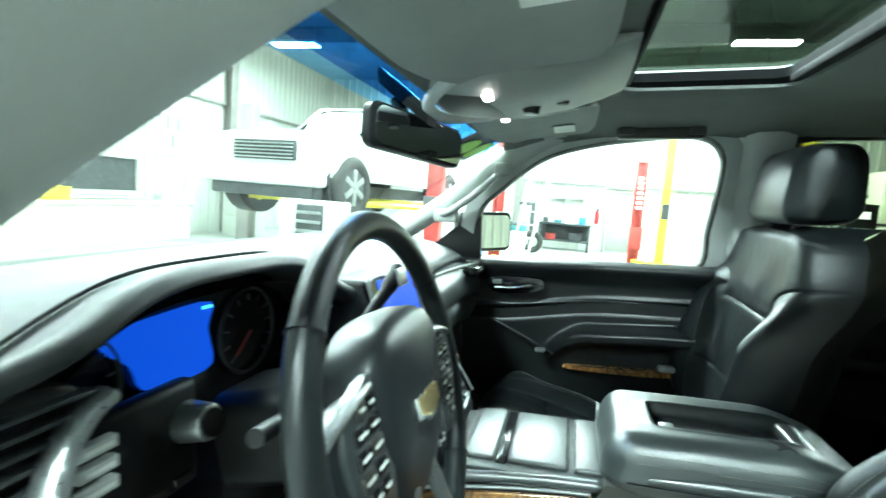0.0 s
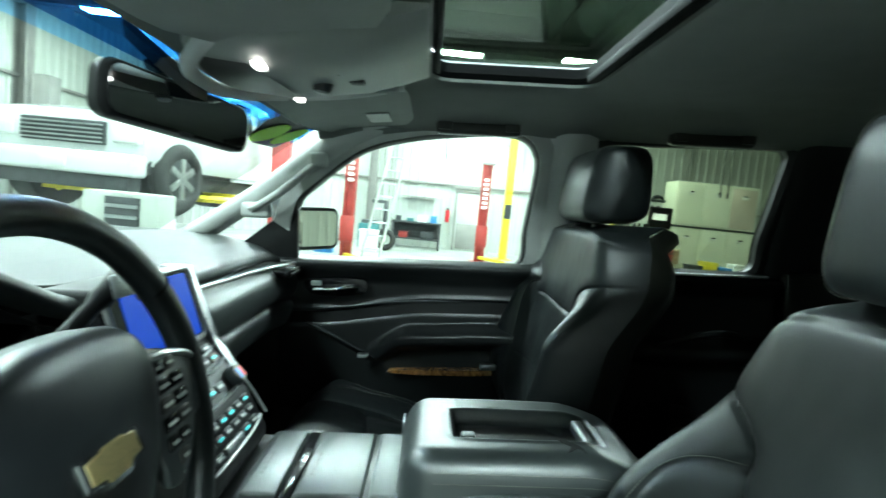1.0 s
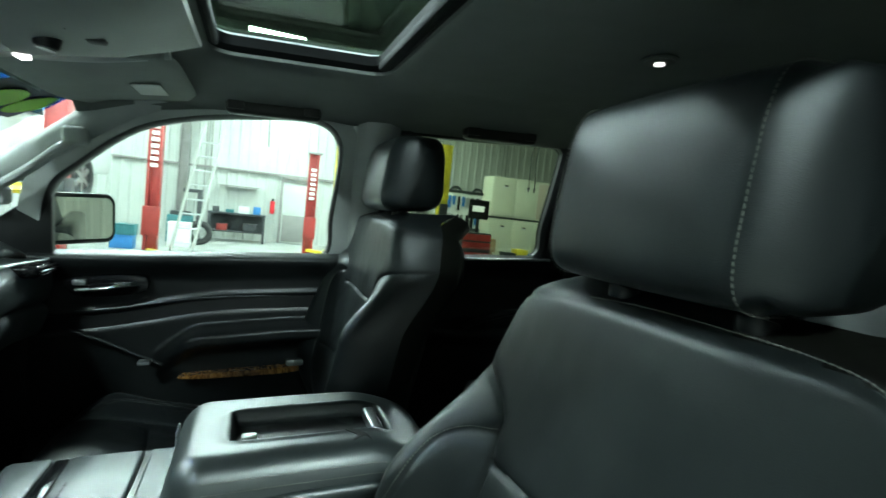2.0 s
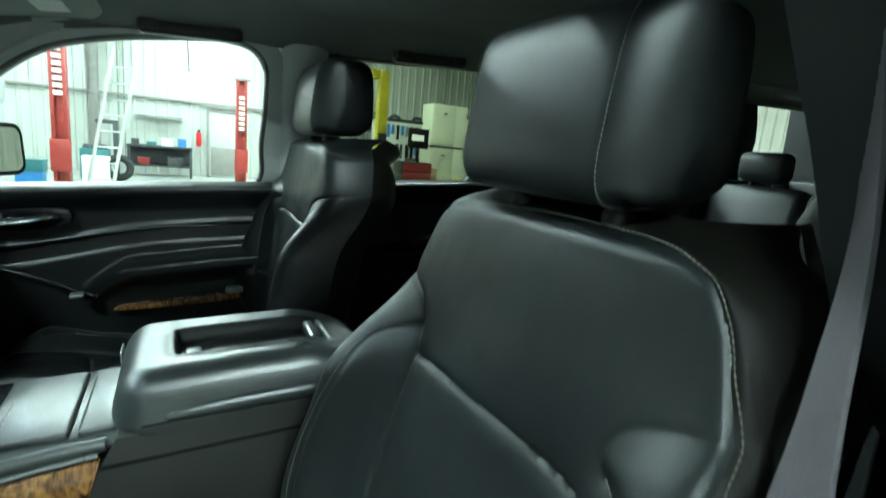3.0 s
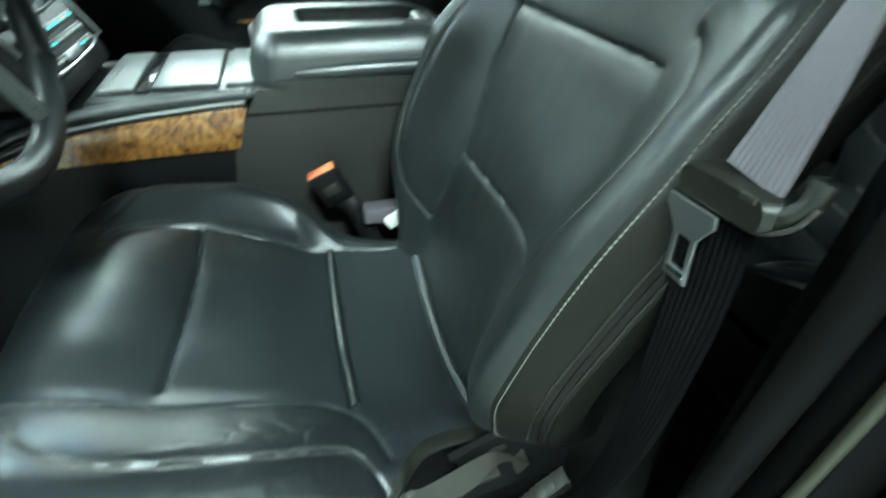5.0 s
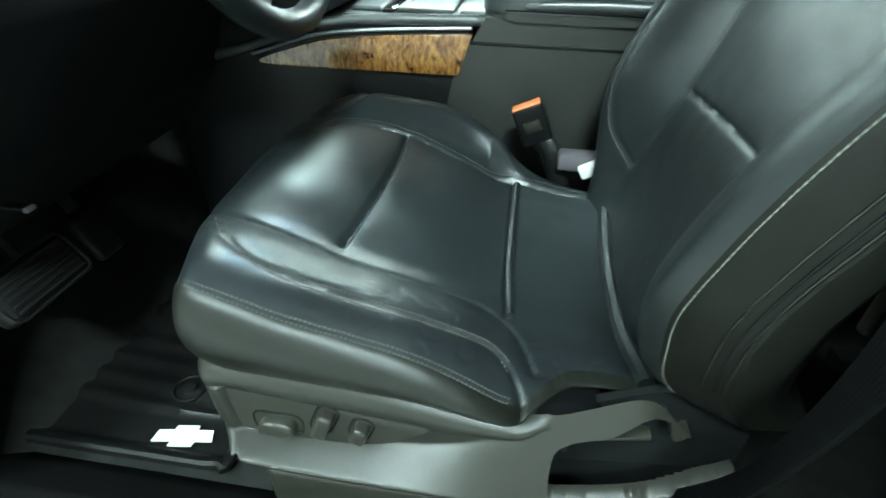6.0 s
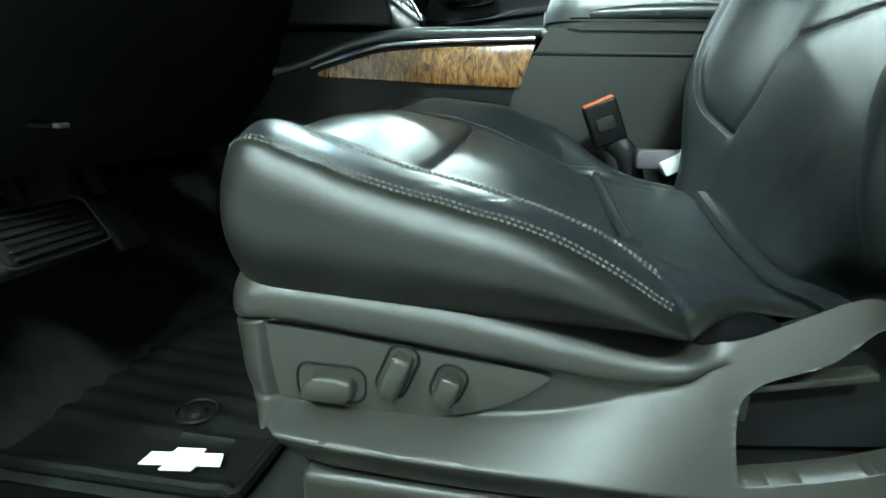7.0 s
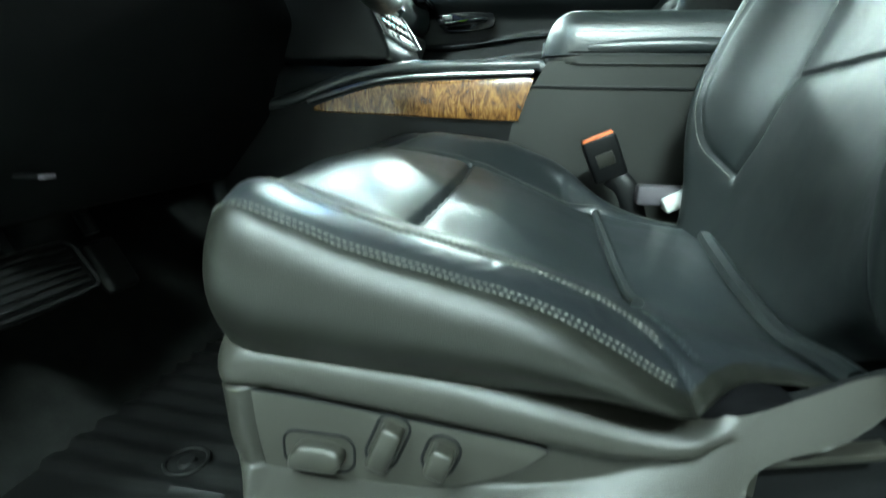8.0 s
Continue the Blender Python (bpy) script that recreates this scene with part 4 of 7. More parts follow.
    in_y = smooth_line([0.74, 0.85, 1.0, 1.10, 1.18, 1.24, 1.30, 1.345, 1.366, 1.378], [-0.262, -0.240, -0.214, -0.212, -0.214, -0.222, -0.236, -0.256, -0.29, -0.34])
    lens_in = flat_curve([(-0.346, 1.187), (-0.357, 1.157), (-0.357, 1.08), (-0.364, 1.032), (-0.371, 0.965), (-0.365, 0.895), (-0.350, 0.844)], 6)
    lens_out = flat_curve([(-0.346, 1.187), (-0.308, 1.177), (-0.286, 1.157), (-0.282, 1.110), (-0.275, 1.069), (-0.274, 1.014), (-0.283, 0.957), (-0.294, 0.915), (-0.313, 0.875), (-0.350, 0.843)], 6)
    notch = flat_curve([(-0.226, 1.250), (-0.27, 1.243), (-0.321, 1.228), (-0.348, 1.206), (-0.346, 1.187)], 6)
    bol_in = flat_curve([(-0.690, 1.195), (-0.706, 1.191), (-0.719, 1.183), (-0.727, 1.171), (-0.728, 1.153), (-0.725, 1.128), (-0.714, 1.090), (-0.701, 1.05), (-0.692, 1.015), (-0.688, 0.97), (-0.690, 0.90), (-0.692, 0.84), (-0.690, 0.79)], 6)
    bol_top = flat_curve([(-0.762, 1.257), (-0.742, 1.255), (-0.724, 1.250), (-0.701, 1.240), (-0.686, 1.227), (-0.678, 1.213), (-0.679, 1.201), (-0.690, 1.195)], 6)
    bol_edge = bol_top + bol_in[1:]
    rim = flat_curve([(-0.250, 1.300), (-0.268, 1.332), (-0.34, 1.350), (-0.413, 1.3575), (-0.50, 1.361), (-0.611, 1.3605), (-0.664, 1.358), (-0.692, 1.351), (-0.711, 1.340), (-0.729, 1.317), (-0.743, 1.288), (-0.758, 1.258), (-0.767, 1.230), (-0.772, 1.196), (-0.773, 1.164), (-0.774, 1.12), (-0.773, 1.06), (-0.771, 1.0), (-0.766, 0.94), (-0.760, 0.906), (-0.746, 0.853), (-0.734, 0.82), (-0.717, 0.778), (-0.704, 0.745)], 6)
    low_in_, low_out = [(-0.357, 1.1585), (-0.46, 1.162), (-0.586, 1.164), (-0.668, 1.167)], [(-0.371, 0.965), (-0.46, 0.970), (-0.53, 0.974), (-0.60, 0.977), (-0.672, 0.982)]
    B_SEAMS = [(flat_curve(low_in_, 6), 0.0045), (flat_curve(low_out, 6), 0.0035), (lens_in, 0.0045), (lens_out, 0.0035), (notch, 0.006), (bol_in, 0.0030), (bol_top, 0.0014), (rim, 0.0034)]

    def back_x(y, z):
        """The backrest's front face over places across and up."""
        y, z = np.broadcast_arrays(np.asarray(y, float), np.asarray(z, float))
        yo, yi = out_y(z), in_y(z)
        t = (y - yo) / (yi - yo)
        base = 0.462 + lean * (z - 1.161)
        low_in = (1 - ease(z, 1.10, 1.255)) * (0.45 + 0.55 * ease(z, 0.74, 0.96))
        inward = np.maximum(0.0, y - yo - 0.036)
        bol = out_bol(z) * np.exp(-(inward / (0.074 + 0.026 * (1 - ease(z, 0.98, 1.14)))) ** 2) + 0.088 * low_in * np.exp(-((t - 0.935) / 0.105) ** 2)
        lumbar = 0.012 * np.exp(-((z - 0.95) / 0.12) ** 2) + 0.004 * np.exp(-((z - 1.06) / 0.06) ** 2) * np.exp(-((y + 0.52) / 0.10) ** 2)
        edge = np.where(t > 0.5, 0.105 * np.abs(2 * t - 1) ** 14, 0.070 * np.clip((yo + 0.044 - y) / 0.044, 0, 1.3) ** 1.7)
        x = base - bol - lumbar + edge + 0.05 * ease(z, 1.345, 1.38) ** 2
        # the outer bolster swells out of its sewn edge
        x = x - 0.010 * within(y, z, bol_edge + [(-0.75, 0.72), (-0.90, 0.72), (-0.90, 1.255)]) * (1 - np.exp(-(away(y, z, bol_edge) / 0.015) ** 2))
        x = x + 0.0016 * ruffle(y, z, 12, 12, 4.3) + 0.0006 * ruffle(y, z, 34, 30, 2.3)
        for ln, depth_ in B_SEAMS:
            x = x + crease(away(y, z, ln), depth_)
        return float(x) if x.ndim == 0 else x

    zz = np.array([0.67 + 0.665 * i / 210 for i in range(211)] + [1.3375, 1.340, 1.3435, 1.347, 1.3505, 1.354, 1.3575, 1.361, 1.3645, 1.368, 1.3715, 1.375, 1.378])
    tt = np.array([0, 0.004, 0.01, 0.018, 0.024, 0.03] + [0.03 + 0.94 * (i + 1) / 176 for i in range(176)] + [0.982, 0.99, 0.996, 1.0])
    Zg, Tg = np.meshgrid(zz, tt, indexing="ij")
    Z0 = 0.67 + 0.070 * (1 - ease(Tg, 0.12, 0.40))
    Zv = Z0 + (Zg - 0.67) * (1.378 - Z0) / 0.708
    foot = (1 - ease(Zv, Z0, Z0 + 0.05)) ** 2
    Ya, Yb = out_y(Zv), in_y(Zv)
    rz, ry_ = [z for y, z in rim if z < 1.30 and y < -0.6][::-1], [y for y, z in rim if z < 1.30 and y < -0.6][::-1]
    ty, tz = [y for y, z in rim if z > 1.29 and y < -0.5][::-1], [z for y, z in rim if z > 1.29 and y < -0.5][::-1]
    # one column of the grid runs along the sewn rim
    t_rim = np.clip((np.interp(Zv, rz, ry_) - Ya) / (Yb - Ya), 0.03, 0.14)
    t_rim = t_rim + (0.06 - t_rim) * ease(Zv, 1.295, 1.335)
    Tm = np.where(Tg < 0.06, Tg / 0.06 * t_rim, t_rim + (Tg - 0.06) / 0.94 * (1 - t_rim))
    Yg = Ya + (Yb - Ya) * Tm
    Xg = back_x(Yg, Zv) + 0.02 * foot * ease(Tg, 0.06, 0.10) * (1 - ease(Tg, 0.15, 0.4))
    rings = [[Vector(p) for p in zip(Xg[i], Yg[i], Zv[i])] for i in range(len(zz))]
    w = len(tt)
    is_side = (Yg < -0.58) & np.where(Zv < 1.295, Tg < 0.06, Zv > np.interp(Yg, ty, tz))
    panels = {True: [], False: []}
    for i in range(len(zz) - 1):
        for j in range(w - 1):
            panels[bool(is_side[i, j])].append((i * w + j, i * w + j + 1, (i + 1) * w + j + 1, (i + 1) * w + j))
    pts_all = [p for r in rings for p in r]

    def piece(faces):
        used = sorted({k for f in faces for k in f})
        at = {k: n for n, k in enumerate(used)}
        return raw([pts_all[k] for k in used], [tuple(at[k] for k in f) for f in faces])

    bk = part("backrest", piece(panels[False]), M_LEATHER, st, "black leather backrest with raised bolsters and stitched seams", angle=75)
    part("backrest_side", piece(panels[True]), M_BACKSIDE, st, "olive black vinyl backrest side, darkened for its shade", angle=75)
    shell = []
    for r in rings[::6] + [rings[-1]]:
        a, b = r[0], r[-1]
        k = 1 - 0.25 * float(ease(a.z, 1.28, 1.378)) ** 2
        dz = -0.005 - 0.045 * float(ease(a.z, 1.16, 1.378))
        shell.append([a, Vector((a.x + 0.035 * k, a.y + 0.004, a.z)), Vector((a.x + 0.065 * k, a.y + 0.03, a.z + dz * 0.7)), Vector((a.x + 0.075 * k, a.y + 0.08, a.z + dz)), Vector((b.x + 0.085 * k, b.y - 0.08, b.z + dz)), Vector((b.x + 0.07 * k, b.y - 0.03, b.z + dz * 0.7)), Vector((b.x + 0.045 * k, b.y - 0.004, b.z + dz * 0.3)), b])
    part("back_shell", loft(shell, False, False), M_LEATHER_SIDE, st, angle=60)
    def sewn(line, d, keep=lambda y, z: True, **thread):
        ln = [(y, z) for y, z in beside(line, d) if out_y(z) + 0.008 < y < in_y(z) - 0.006 and z < 1.374 and keep(y, z)]
        xs_ = back_x(np.array([p[0] for p in ln]), np.array([p[1] for p in ln]))
        part("stitching", stitches([Vector((x - 0.0010, y, z)) for x, (y, z) in zip(xs_, ln)], **thread), M_STITCH, bk)

    sewn(rim, -0.0030, lambda y, z: y < -0.40, pitch=0.0056, size=0.0046, r=0.00085)
    sewn(bol_in, -0.0030, lambda y, z: z > 0.93, pitch=0.0056, size=0.0046, r=0.00085)
    sewn(lens_out, 0.0042)
    # sewn double line along the side panel, behind the rim
    for k_, m_ in ((1, M_LEATHER_SIDE), (2, M_UNDER), (3, M_LEATHER_SIDE)):
        part("side_seam", tube([r[k_] + Vector((0, -0.0006, 0)) for r in rings[26:168:3]], 0.0013, 6), m_, bk)

    # headrest
    hc = Vector((head, -0.488, 1.472))
    hw, hh, hd = 0.164, 0.092, depth
    rings = []
    N = 40
    for i in range(33):
        u = -1 + 2 * i / 32
        y = hw * u
        e = (1 - abs(u) ** 7) ** 0.42 if abs(u) < 1 else 0.0
        ring = []
        sg = 0.006 * math.exp(-((abs(u) - 0.75) / 0.025) ** 2)
        for k in range(N):
            a = 2 * math.pi * k / N
            ca, sa = math.cos(a), math.sin(a)
            ex = abs(ca) ** 0.50 * (1 if ca > 0 else -1)
            ez = abs(sa) ** 0.48 * (1 if sa > 0 else -1)
            r = (0.35 + 0.65 * e) if i in (0, 32) else (0.5 + 0.5 * e)
            wing = 0.048 * max(0.0, (abs(u) - 0.74) / 0.26) ** 1.1 * max(0.0, -ex) * r
            taper = (hd - sg) * (1 - 0.13 * ez)
            ring.append(hc + Vector((taper * ex * r + 0.25 * ez * hh * 0.35 + wing - 0.010 * (1 - u * u) * (ex < 0), y, (hh - sg) * ez * r)))
        rings.append(ring)
    hr = part("headrest", loft(rings), M_LEATHER, st, "black leather headrest on two steel posts", angle=75)
    for s in (-1, 1):
        i = 16 + s * 11
        rg = rings[i]
        line = [p + (p - (hc + Vector((0, hw * s * 0.68, 0)))).normalized() * 0.002 for p in rg[10:31]]
        part("stitching", stitches([p + Vector((0, 0, 0)) for p in line]), M_STITCH, hr)
    for y in (-0.585, -0.44):
        part("headrest_post", cyl((head - 0.017, y, 1.40), (head - 0.030, y, 1.335), 0.0065, 12), M_DARKMETAL, st, "dark steel headrest post")
        part("post_guide", cyl((head - 0.022, y, 1.376), (head - 0.026, y, 1.362), 0.016, 16, 0.014, 0.003), M_BLACK, st)

    # side trim with relief: top rail, scooped panel, lower rail, cubby at the rear
    z_top = smooth_line([-0.175, -0.15, -0.109, 0.017, 0.101, 0.18, 0.235, 0.269, 0.300, 0.322, 0.338, 0.355, 0.375, 0.50], [0.735, 0.745, 0.748, 0.740, 0.722, 0.706, 0.706, 0.726, 0.744, 0.758, 0.758, 0.735, 0.700, 0.71])
    z_rail = smooth_line([-0.175, -0.14, 0.105, 0.16, 0.20, 0.24, 0.33, 0.5], [0.69, 0.699, 0.675, 0.670, 0.676, 0.69, 0.715, 0.78])
    z_arc = smooth_line([-0.175, -0.125, -0.059, 0.026, 0.104, 0.157, 0.205, 0.24, 0.5], [0.624, 0.622, 0.620, 0.622, 0.634, 0.651, 0.681, 0.70, 0.70])
    z_low = smooth_line([-0.175, -0.12, -0.055, 0.065, 0.17, 0.22, 0.30, 0.5], [0.612, 0.611, 0.605, 0.603, 0.603, 0.605, 0.616, 0.650])
    z_bot = smooth_line([-0.175, -0.119, -0.018, 0.07, 0.152, 0.229, 0.30, 0.5], [0.574, 0.564, 0.559, 0.558, 0.563, 0.571, 0.586, 0.625])

    def trim_y(x, q):
        zt, zb, za, zl, zr = z_top(x), z_bot(x), z_arc(x), z_low(x), z_rail(x)
        z = zb + (zt - zb) * q
        y = -0.727
        r = (z - zr) / max(0.01, zt - zr)
        if r > 0:
            y += -0.010 * float(ease(r, 0.0, 0.10)) - 0.004 * math.sin(math.pi * min(1.0, r)) + 0.036 * min(1.0, r) ** 3
        elif z > za:
            y -= 0.011 * (1 - float(ease(x, -0.152, -0.130)))
        if z <= za:
            y = -0.727 - 0.011 * (1 - float(ease(x, -0.152, -0.130))) - 0.044 * (0.12 + 0.88 * float(ease(x, -0.178, -0.125))) * min(1.0, (za - z) / max(0.004, za - zl)) ** 0.85
        plate = -0.722 - 0.050 * min(1.0, max(0.0, (zt - z) / max(0.01, zt - zl)))
        k = float(ease(x, 0.200, 0.240))
        y = y + (plate - y) * k if z > zl else -0.727 - 0.044 * (0.12 + 0.88 * float(ease(x, -0.178, -0.125)))
        if z < zl:
            y += 0.030 * ((zl - z) / max(0.004, zl - zb)) ** 1.4
        # front end turns inwards, its foot is rounded off
        y += 0.030 * (1 - math.sqrt(1 - min(1.0, max(0.0, (-0.148 - x) / 0.030)) ** 2))
        xx = x + (0.012 * (1 - q) + 0.036 * (1 - float(ease(z, zb - 0.01, zb + 0.080))) ** 1.5) * (1 - float(ease(x, -0.168, -0.06)))
        return Vector((xx, y, z))

    sb_ = field(trim_y, [-0.178 + 0.610 * i / 244 for i in range(245)], [i / 90 for i in range(91)])
    hole = flat_curve([(0.2405, 0.628), (0.2400, 0.655), (0.245, 0.674), (0.262, 0.688), (0.298, 0.706), (0.330, 0.733), (0.352, 0.728), (0.365, 0.706), (0.43, 0.716), (0.445, 0.690), (0.412, 0.670), (0.315, 0.636), (0.262, 0.622), (0.244, 0.619)], 12, True)

    def in_hole(p):
        c, n = False, len(hole)
        for i in range(n):
            (x0, z0), (x1, z1) = hole[i], hole[i - 1]
            if (z0 > p.z) != (z1 > p.z) and p.x < (x1 - x0) * (p.z - z0) / (z1 - z0) + x0:
                c = not c
        return c
    gone = [f for f in sb_.faces if f.calc_center_median().x > 0.235 and in_hole(f.calc_center_median())]
    bmesh.ops.delete(sb_, geom=gone, context="FACES")
    # the cut edge is drawn onto the outline and turned inwards
    for v in sb_.verts:
        if v.is_boundary and v.co.x > 0.236 and abs(v.co.z - z_top(v.co.x)) > 0.003 and v.co.z > z_bot(v.co.x) + 0.01:
            near = min(hole, key=lambda h: (h[0] - v.co.x) ** 2 + (h[1] - v.co.z) ** 2)
            if math.hypot(near[0] - v.co.x, near[1] - v.co.z) < 0.006:
                v.co.x, v.co.z = near
    rim_e = [e for e in sb_.edges if e.is_boundary and all(v.co.x > 0.236 and 0.615 < v.co.z < 0.745 and v.co.x < 0.430 for v in e.verts) and not all(abs(v.co.z - z_top(v.co.x)) < 0.002 for v in e.verts)]
    inner = [v for v in bmesh.ops.extrude_edge_only(sb_, edges=rim_e)["geom"] if isinstance(v, bmesh.types.BMVert)]
    bmesh.ops.translate(sb_, vec=(0, 0.022, 0), verts=inner)
    sk = part("side_trim", sb_, M_TRIM, st, "grained grey plastic seat side trim with an open cubby", angle=80)
    part("trim_core", box(-0.14, 0.45, -0.69, -0.30, 0.50, 0.665, 0.02), M_BLACK, st)
    part("trim_ledge", field(lambda x, q: Vector((x, (-0.706) + (0.06 - 0.03 * float(ease(x, 0.2, 0.24))) * q, z_top(x) - 0.002 + 0.003 * q)), [-0.16 + 0.39 * i / 60 for i in range(61)], [0, 0.5, 1.0]), M_TRIM, st)
    ol = flat_curve([(-0.134, 0.692), (-0.138, 0.685), (-0.131, 0.630), (-0.118, 0.6205), (-0.024, 0.6185), (0.030, 0.625), (0.075, 0.643), (0.100, 0.663), (0.100, 0.6705), (0.05, 0.676), (-0.05, 0.686)], 4, True)
    sp = part("switch_panel", slab(ol, "y", -0.7325, -0.72, 0.0012), M_PLASTIC, st, "smooth grey seat switch panel")
    part("panel_gap", tube([Vector((x, -0.7312, z)) for x, z in ol], 0.0014, 6, True, up=(0, 1, 0)), M_UNDER, sp, "dark gap round the panel")
    m1 = Matrix.Translation((-0.081, -0.740, 0.641))
    part("seat_switch", turned(slab([(x_ * 0.76, z_ * 0.72) for x_, z_ in [(-0.032, -0.016), (0.020, -0.017), (0.032, -0.004), (0.030, 0.012), (0.012, 0.017), (-0.018, 0.016), (-0.030, 0.002)]], "y", -0.006, 0.012, 0.0045, 3), m1), M_PLASTIC, sp, "wide grey seat slide switch")
    m2 = Matrix.Translation((-0.022, -0.740, 0.659)) @ Matrix.Rotation(radians(22), 4, "Y")
    part("seat_switch", turned(box(-0.0095, 0.0095, -0.008, 0.012, -0.021, 0.021, 0.005, 3), m2), M_PLASTIC, sp, "upright grey seat recline switch")
    m3 = Matrix.Translation((0.022, -0.740, 0.652)) @ Matrix.Rotation(radians(20), 4, "Y")
    part("seat_switch", turned(box(-0.0095, 0.0095, -0.008, 0.012, -0.0135, 0.0135, 0.0045, 3), m3), M_PLASTIC, sp, "small grey lumbar switch")
    # Dark rings stand in for the shade in the hollows round the switches.
    for mx, hw_, hh_ in ((m1, 0.031, 0.0175), (m2, 0.0135, 0.026), (m3, 0.0135, 0.0185)):
        part("switch_shade_ring", turned(tube([Vector((a, 0.0075, b)) for a, b in rrect(0, 0.001, hw_, hh_, 0.012)], 0.0013, 6, True, up=(0, 1, 0)), mx), M_UNDER, sp, "dark ring for the shaded hollow round the switch")
    # the open cubby behind the panel
    part("cubby_liner", slab([(0.230, 0.60), (0.45, 0.63), (0.45, 0.74), (0.345, 0.745), (0.25, 0.70)], "y", -0.700, -0.690, 0.0), M_UNDER, st, "black lining of the open cubby")
    part("cubby_clip", turned(box(-0.045, 0.045, -0.012, 0.004, -0.003, 0.003, 0.001), Matrix.Translation((0.300, -0.708, 0.680)) @ Matrix.Rotation(radians(-14), 4, "Y")), M_PLASTIC, st, "grey clip in the cubby")
    part("cubby_clip", box(0.256, 0.262, -0.715, -0.696, 0.638, 0.668, 0.001), M_PLASTIC, st, "grey clip in the cubby")
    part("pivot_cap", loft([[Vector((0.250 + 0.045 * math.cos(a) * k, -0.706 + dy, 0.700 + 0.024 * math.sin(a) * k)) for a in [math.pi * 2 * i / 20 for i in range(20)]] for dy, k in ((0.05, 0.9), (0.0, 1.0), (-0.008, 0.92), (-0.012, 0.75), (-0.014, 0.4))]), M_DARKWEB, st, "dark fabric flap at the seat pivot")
    # rails and lower cover
    part("track_cover", box(-0.111, 0.40, -0.745, -0.70, 0.475, 0.553, 0.010, 3), M_PLASTIC, st, "grey seat track cover")
    part("seat_track", box(-0.10, 0.45, -0.69, -0.65, 0.468, 0.50, 0.004), M_UNDER, st)
    part("seat_track", box(-0.20, 0.45, -0.36, -0.32, 0.468, 0.50, 0.004), M_DARKMETAL, st)
    part("inner_trim", box(-0.14, 0.42, -0.30, -0.265, 0.50, 0.71, 0.015, 3), M_TRIM, st)
    return st


driver = build_seat("driver_seat", "black leather driver seat with pale stitching and grey side trim")
other = build_seat("front_passenger_seat", "black leather front passenger seat beside the console", 0.15, 0.562, 0.070)
other.matrix_basis = CAR @ Matrix.Translation((0.103, -0.056 + 0.505, 0.468 + 0.05)) @ Matrix.Diagonal((1, -1, 1, 1))
for dx, nm in ((0.98, "driver"), (1.05, "passenger")):
    mm_ = CAR @ Matrix.Translation((0.1 + dx, -0.505 if nm == "driver" else 0.449, 0.468 + 0.01))
    if nm == "passenger":
        mm_ = mm_ @ Matrix.Diagonal((1, -1, 1, 1))
    s2 = copy_thing(driver, mm_)
    s2.name = "second_row_seat"
    tagged(s2, f"dark leather second row seat behind the {nm} seat", group="second row seats")
for i, y in enumerate((-0.47, 0.0, 0.42)):
    b = thing("third_row_seat", (2.25, y, 0.6), "dark leather third row seat at the back of the cab", "car seat", "third row seats")
    part("seat_cushion", box(1.95, 2.35, y - 0.21, y + 0.21, 0.62, 0.80, 0.05, 4), M_LEATHER, b)
    part("seat_base", box(2.0, 2.3, y - 0.19, y + 0.19, 0.46, 0.65, 0.01), M_BLACK, b)
    part("backrest", turned(box(-0.06, 0.06, -0.21, 0.21, 0, 0.56, 0.045, 4), Matrix.Translation((2.38, y, 0.74)) @ Matrix.Rotation(radians(12), 4, "Y")), M_LEATHER, b)
    part("headrest", box(2.45, 2.54, y - 0.11, y + 0.11, 1.31, 1.44, 0.035, 4), M_LEATHER, b)
    for dy in (-0.05, 0.05):
        part("headrest_post", cyl((2.49, y + dy, 1.32), (2.48, y + dy, 1.27), 0.006, 8), M_DARKMETAL, b)

# ---- dashboard ----
db = thing("dashboard", (-0.5, -0.03, 0.9), "black grained dashboard with hooded instruments and a centre screen", "dashboard")
CL = -0.462


def hood(y):
    return math.exp(-(abs(y - CL) / 0.235) ** 4)


def dash_profile(y):
    h = hood(y)
    end = float(ease(abs(y + 0.02), 0.62, 0.74))
    end, left = (end, 0.0) if y > 0 else (0.0, end)
    brow_x = -0.335 - 0.02 * h + 0.02 * end - 0.015 * left
    zb = 1.288 + 0.088 * h - 0.03 * end + 0.022 * left
    return [(-0.97, 1.33), (-0.85, 1.345), (-0.68, 1.345 + 0.008 * h), (-0.55, 1.338 + 0.022 * h), (-0.45, 1.322 + 0.052 * h), (-0.385, 1.306 + 0.075 * h), (brow_x - 0.012, zb + 0.010),
            (brow_x, zb), (brow_x - 0.001, zb - 0.012), (brow_x - 0.014 - 0.05 * h, zb - 0.020 - 0.004 * h)]


ys = [-0.76 + 1.47 * i / 120 for i in range(121)]
part("top_pad", loft([[Vector((x, y, z)) for x, z in curve_pts] for y, curve_pts in ((y, [(p[0], p[1]) for p in flat_curve(dash_profile(y), 4)]) for y in ys)], False, False), M_DASH, db, "black grained soft dash top", angle=70)


part("pad_seam", tube([Vector((-0.402, y, 1.312 + 0.070 * hood(y) + 0.0012)) for y in ys if y < 0.1], 0.0022, 6), M_UNDER, db, "dark seam along the instrument hood")
part("pad_seam", tube(curve([(-0.40, -0.752, 1.318), (-0.47, -0.70, 1.338), (-0.56, -0.67, 1.346), (-0.68, -0.65, 1.352)], 8), 0.0022, 6), M_UNDER, db, "dark seam at the end of the dash")


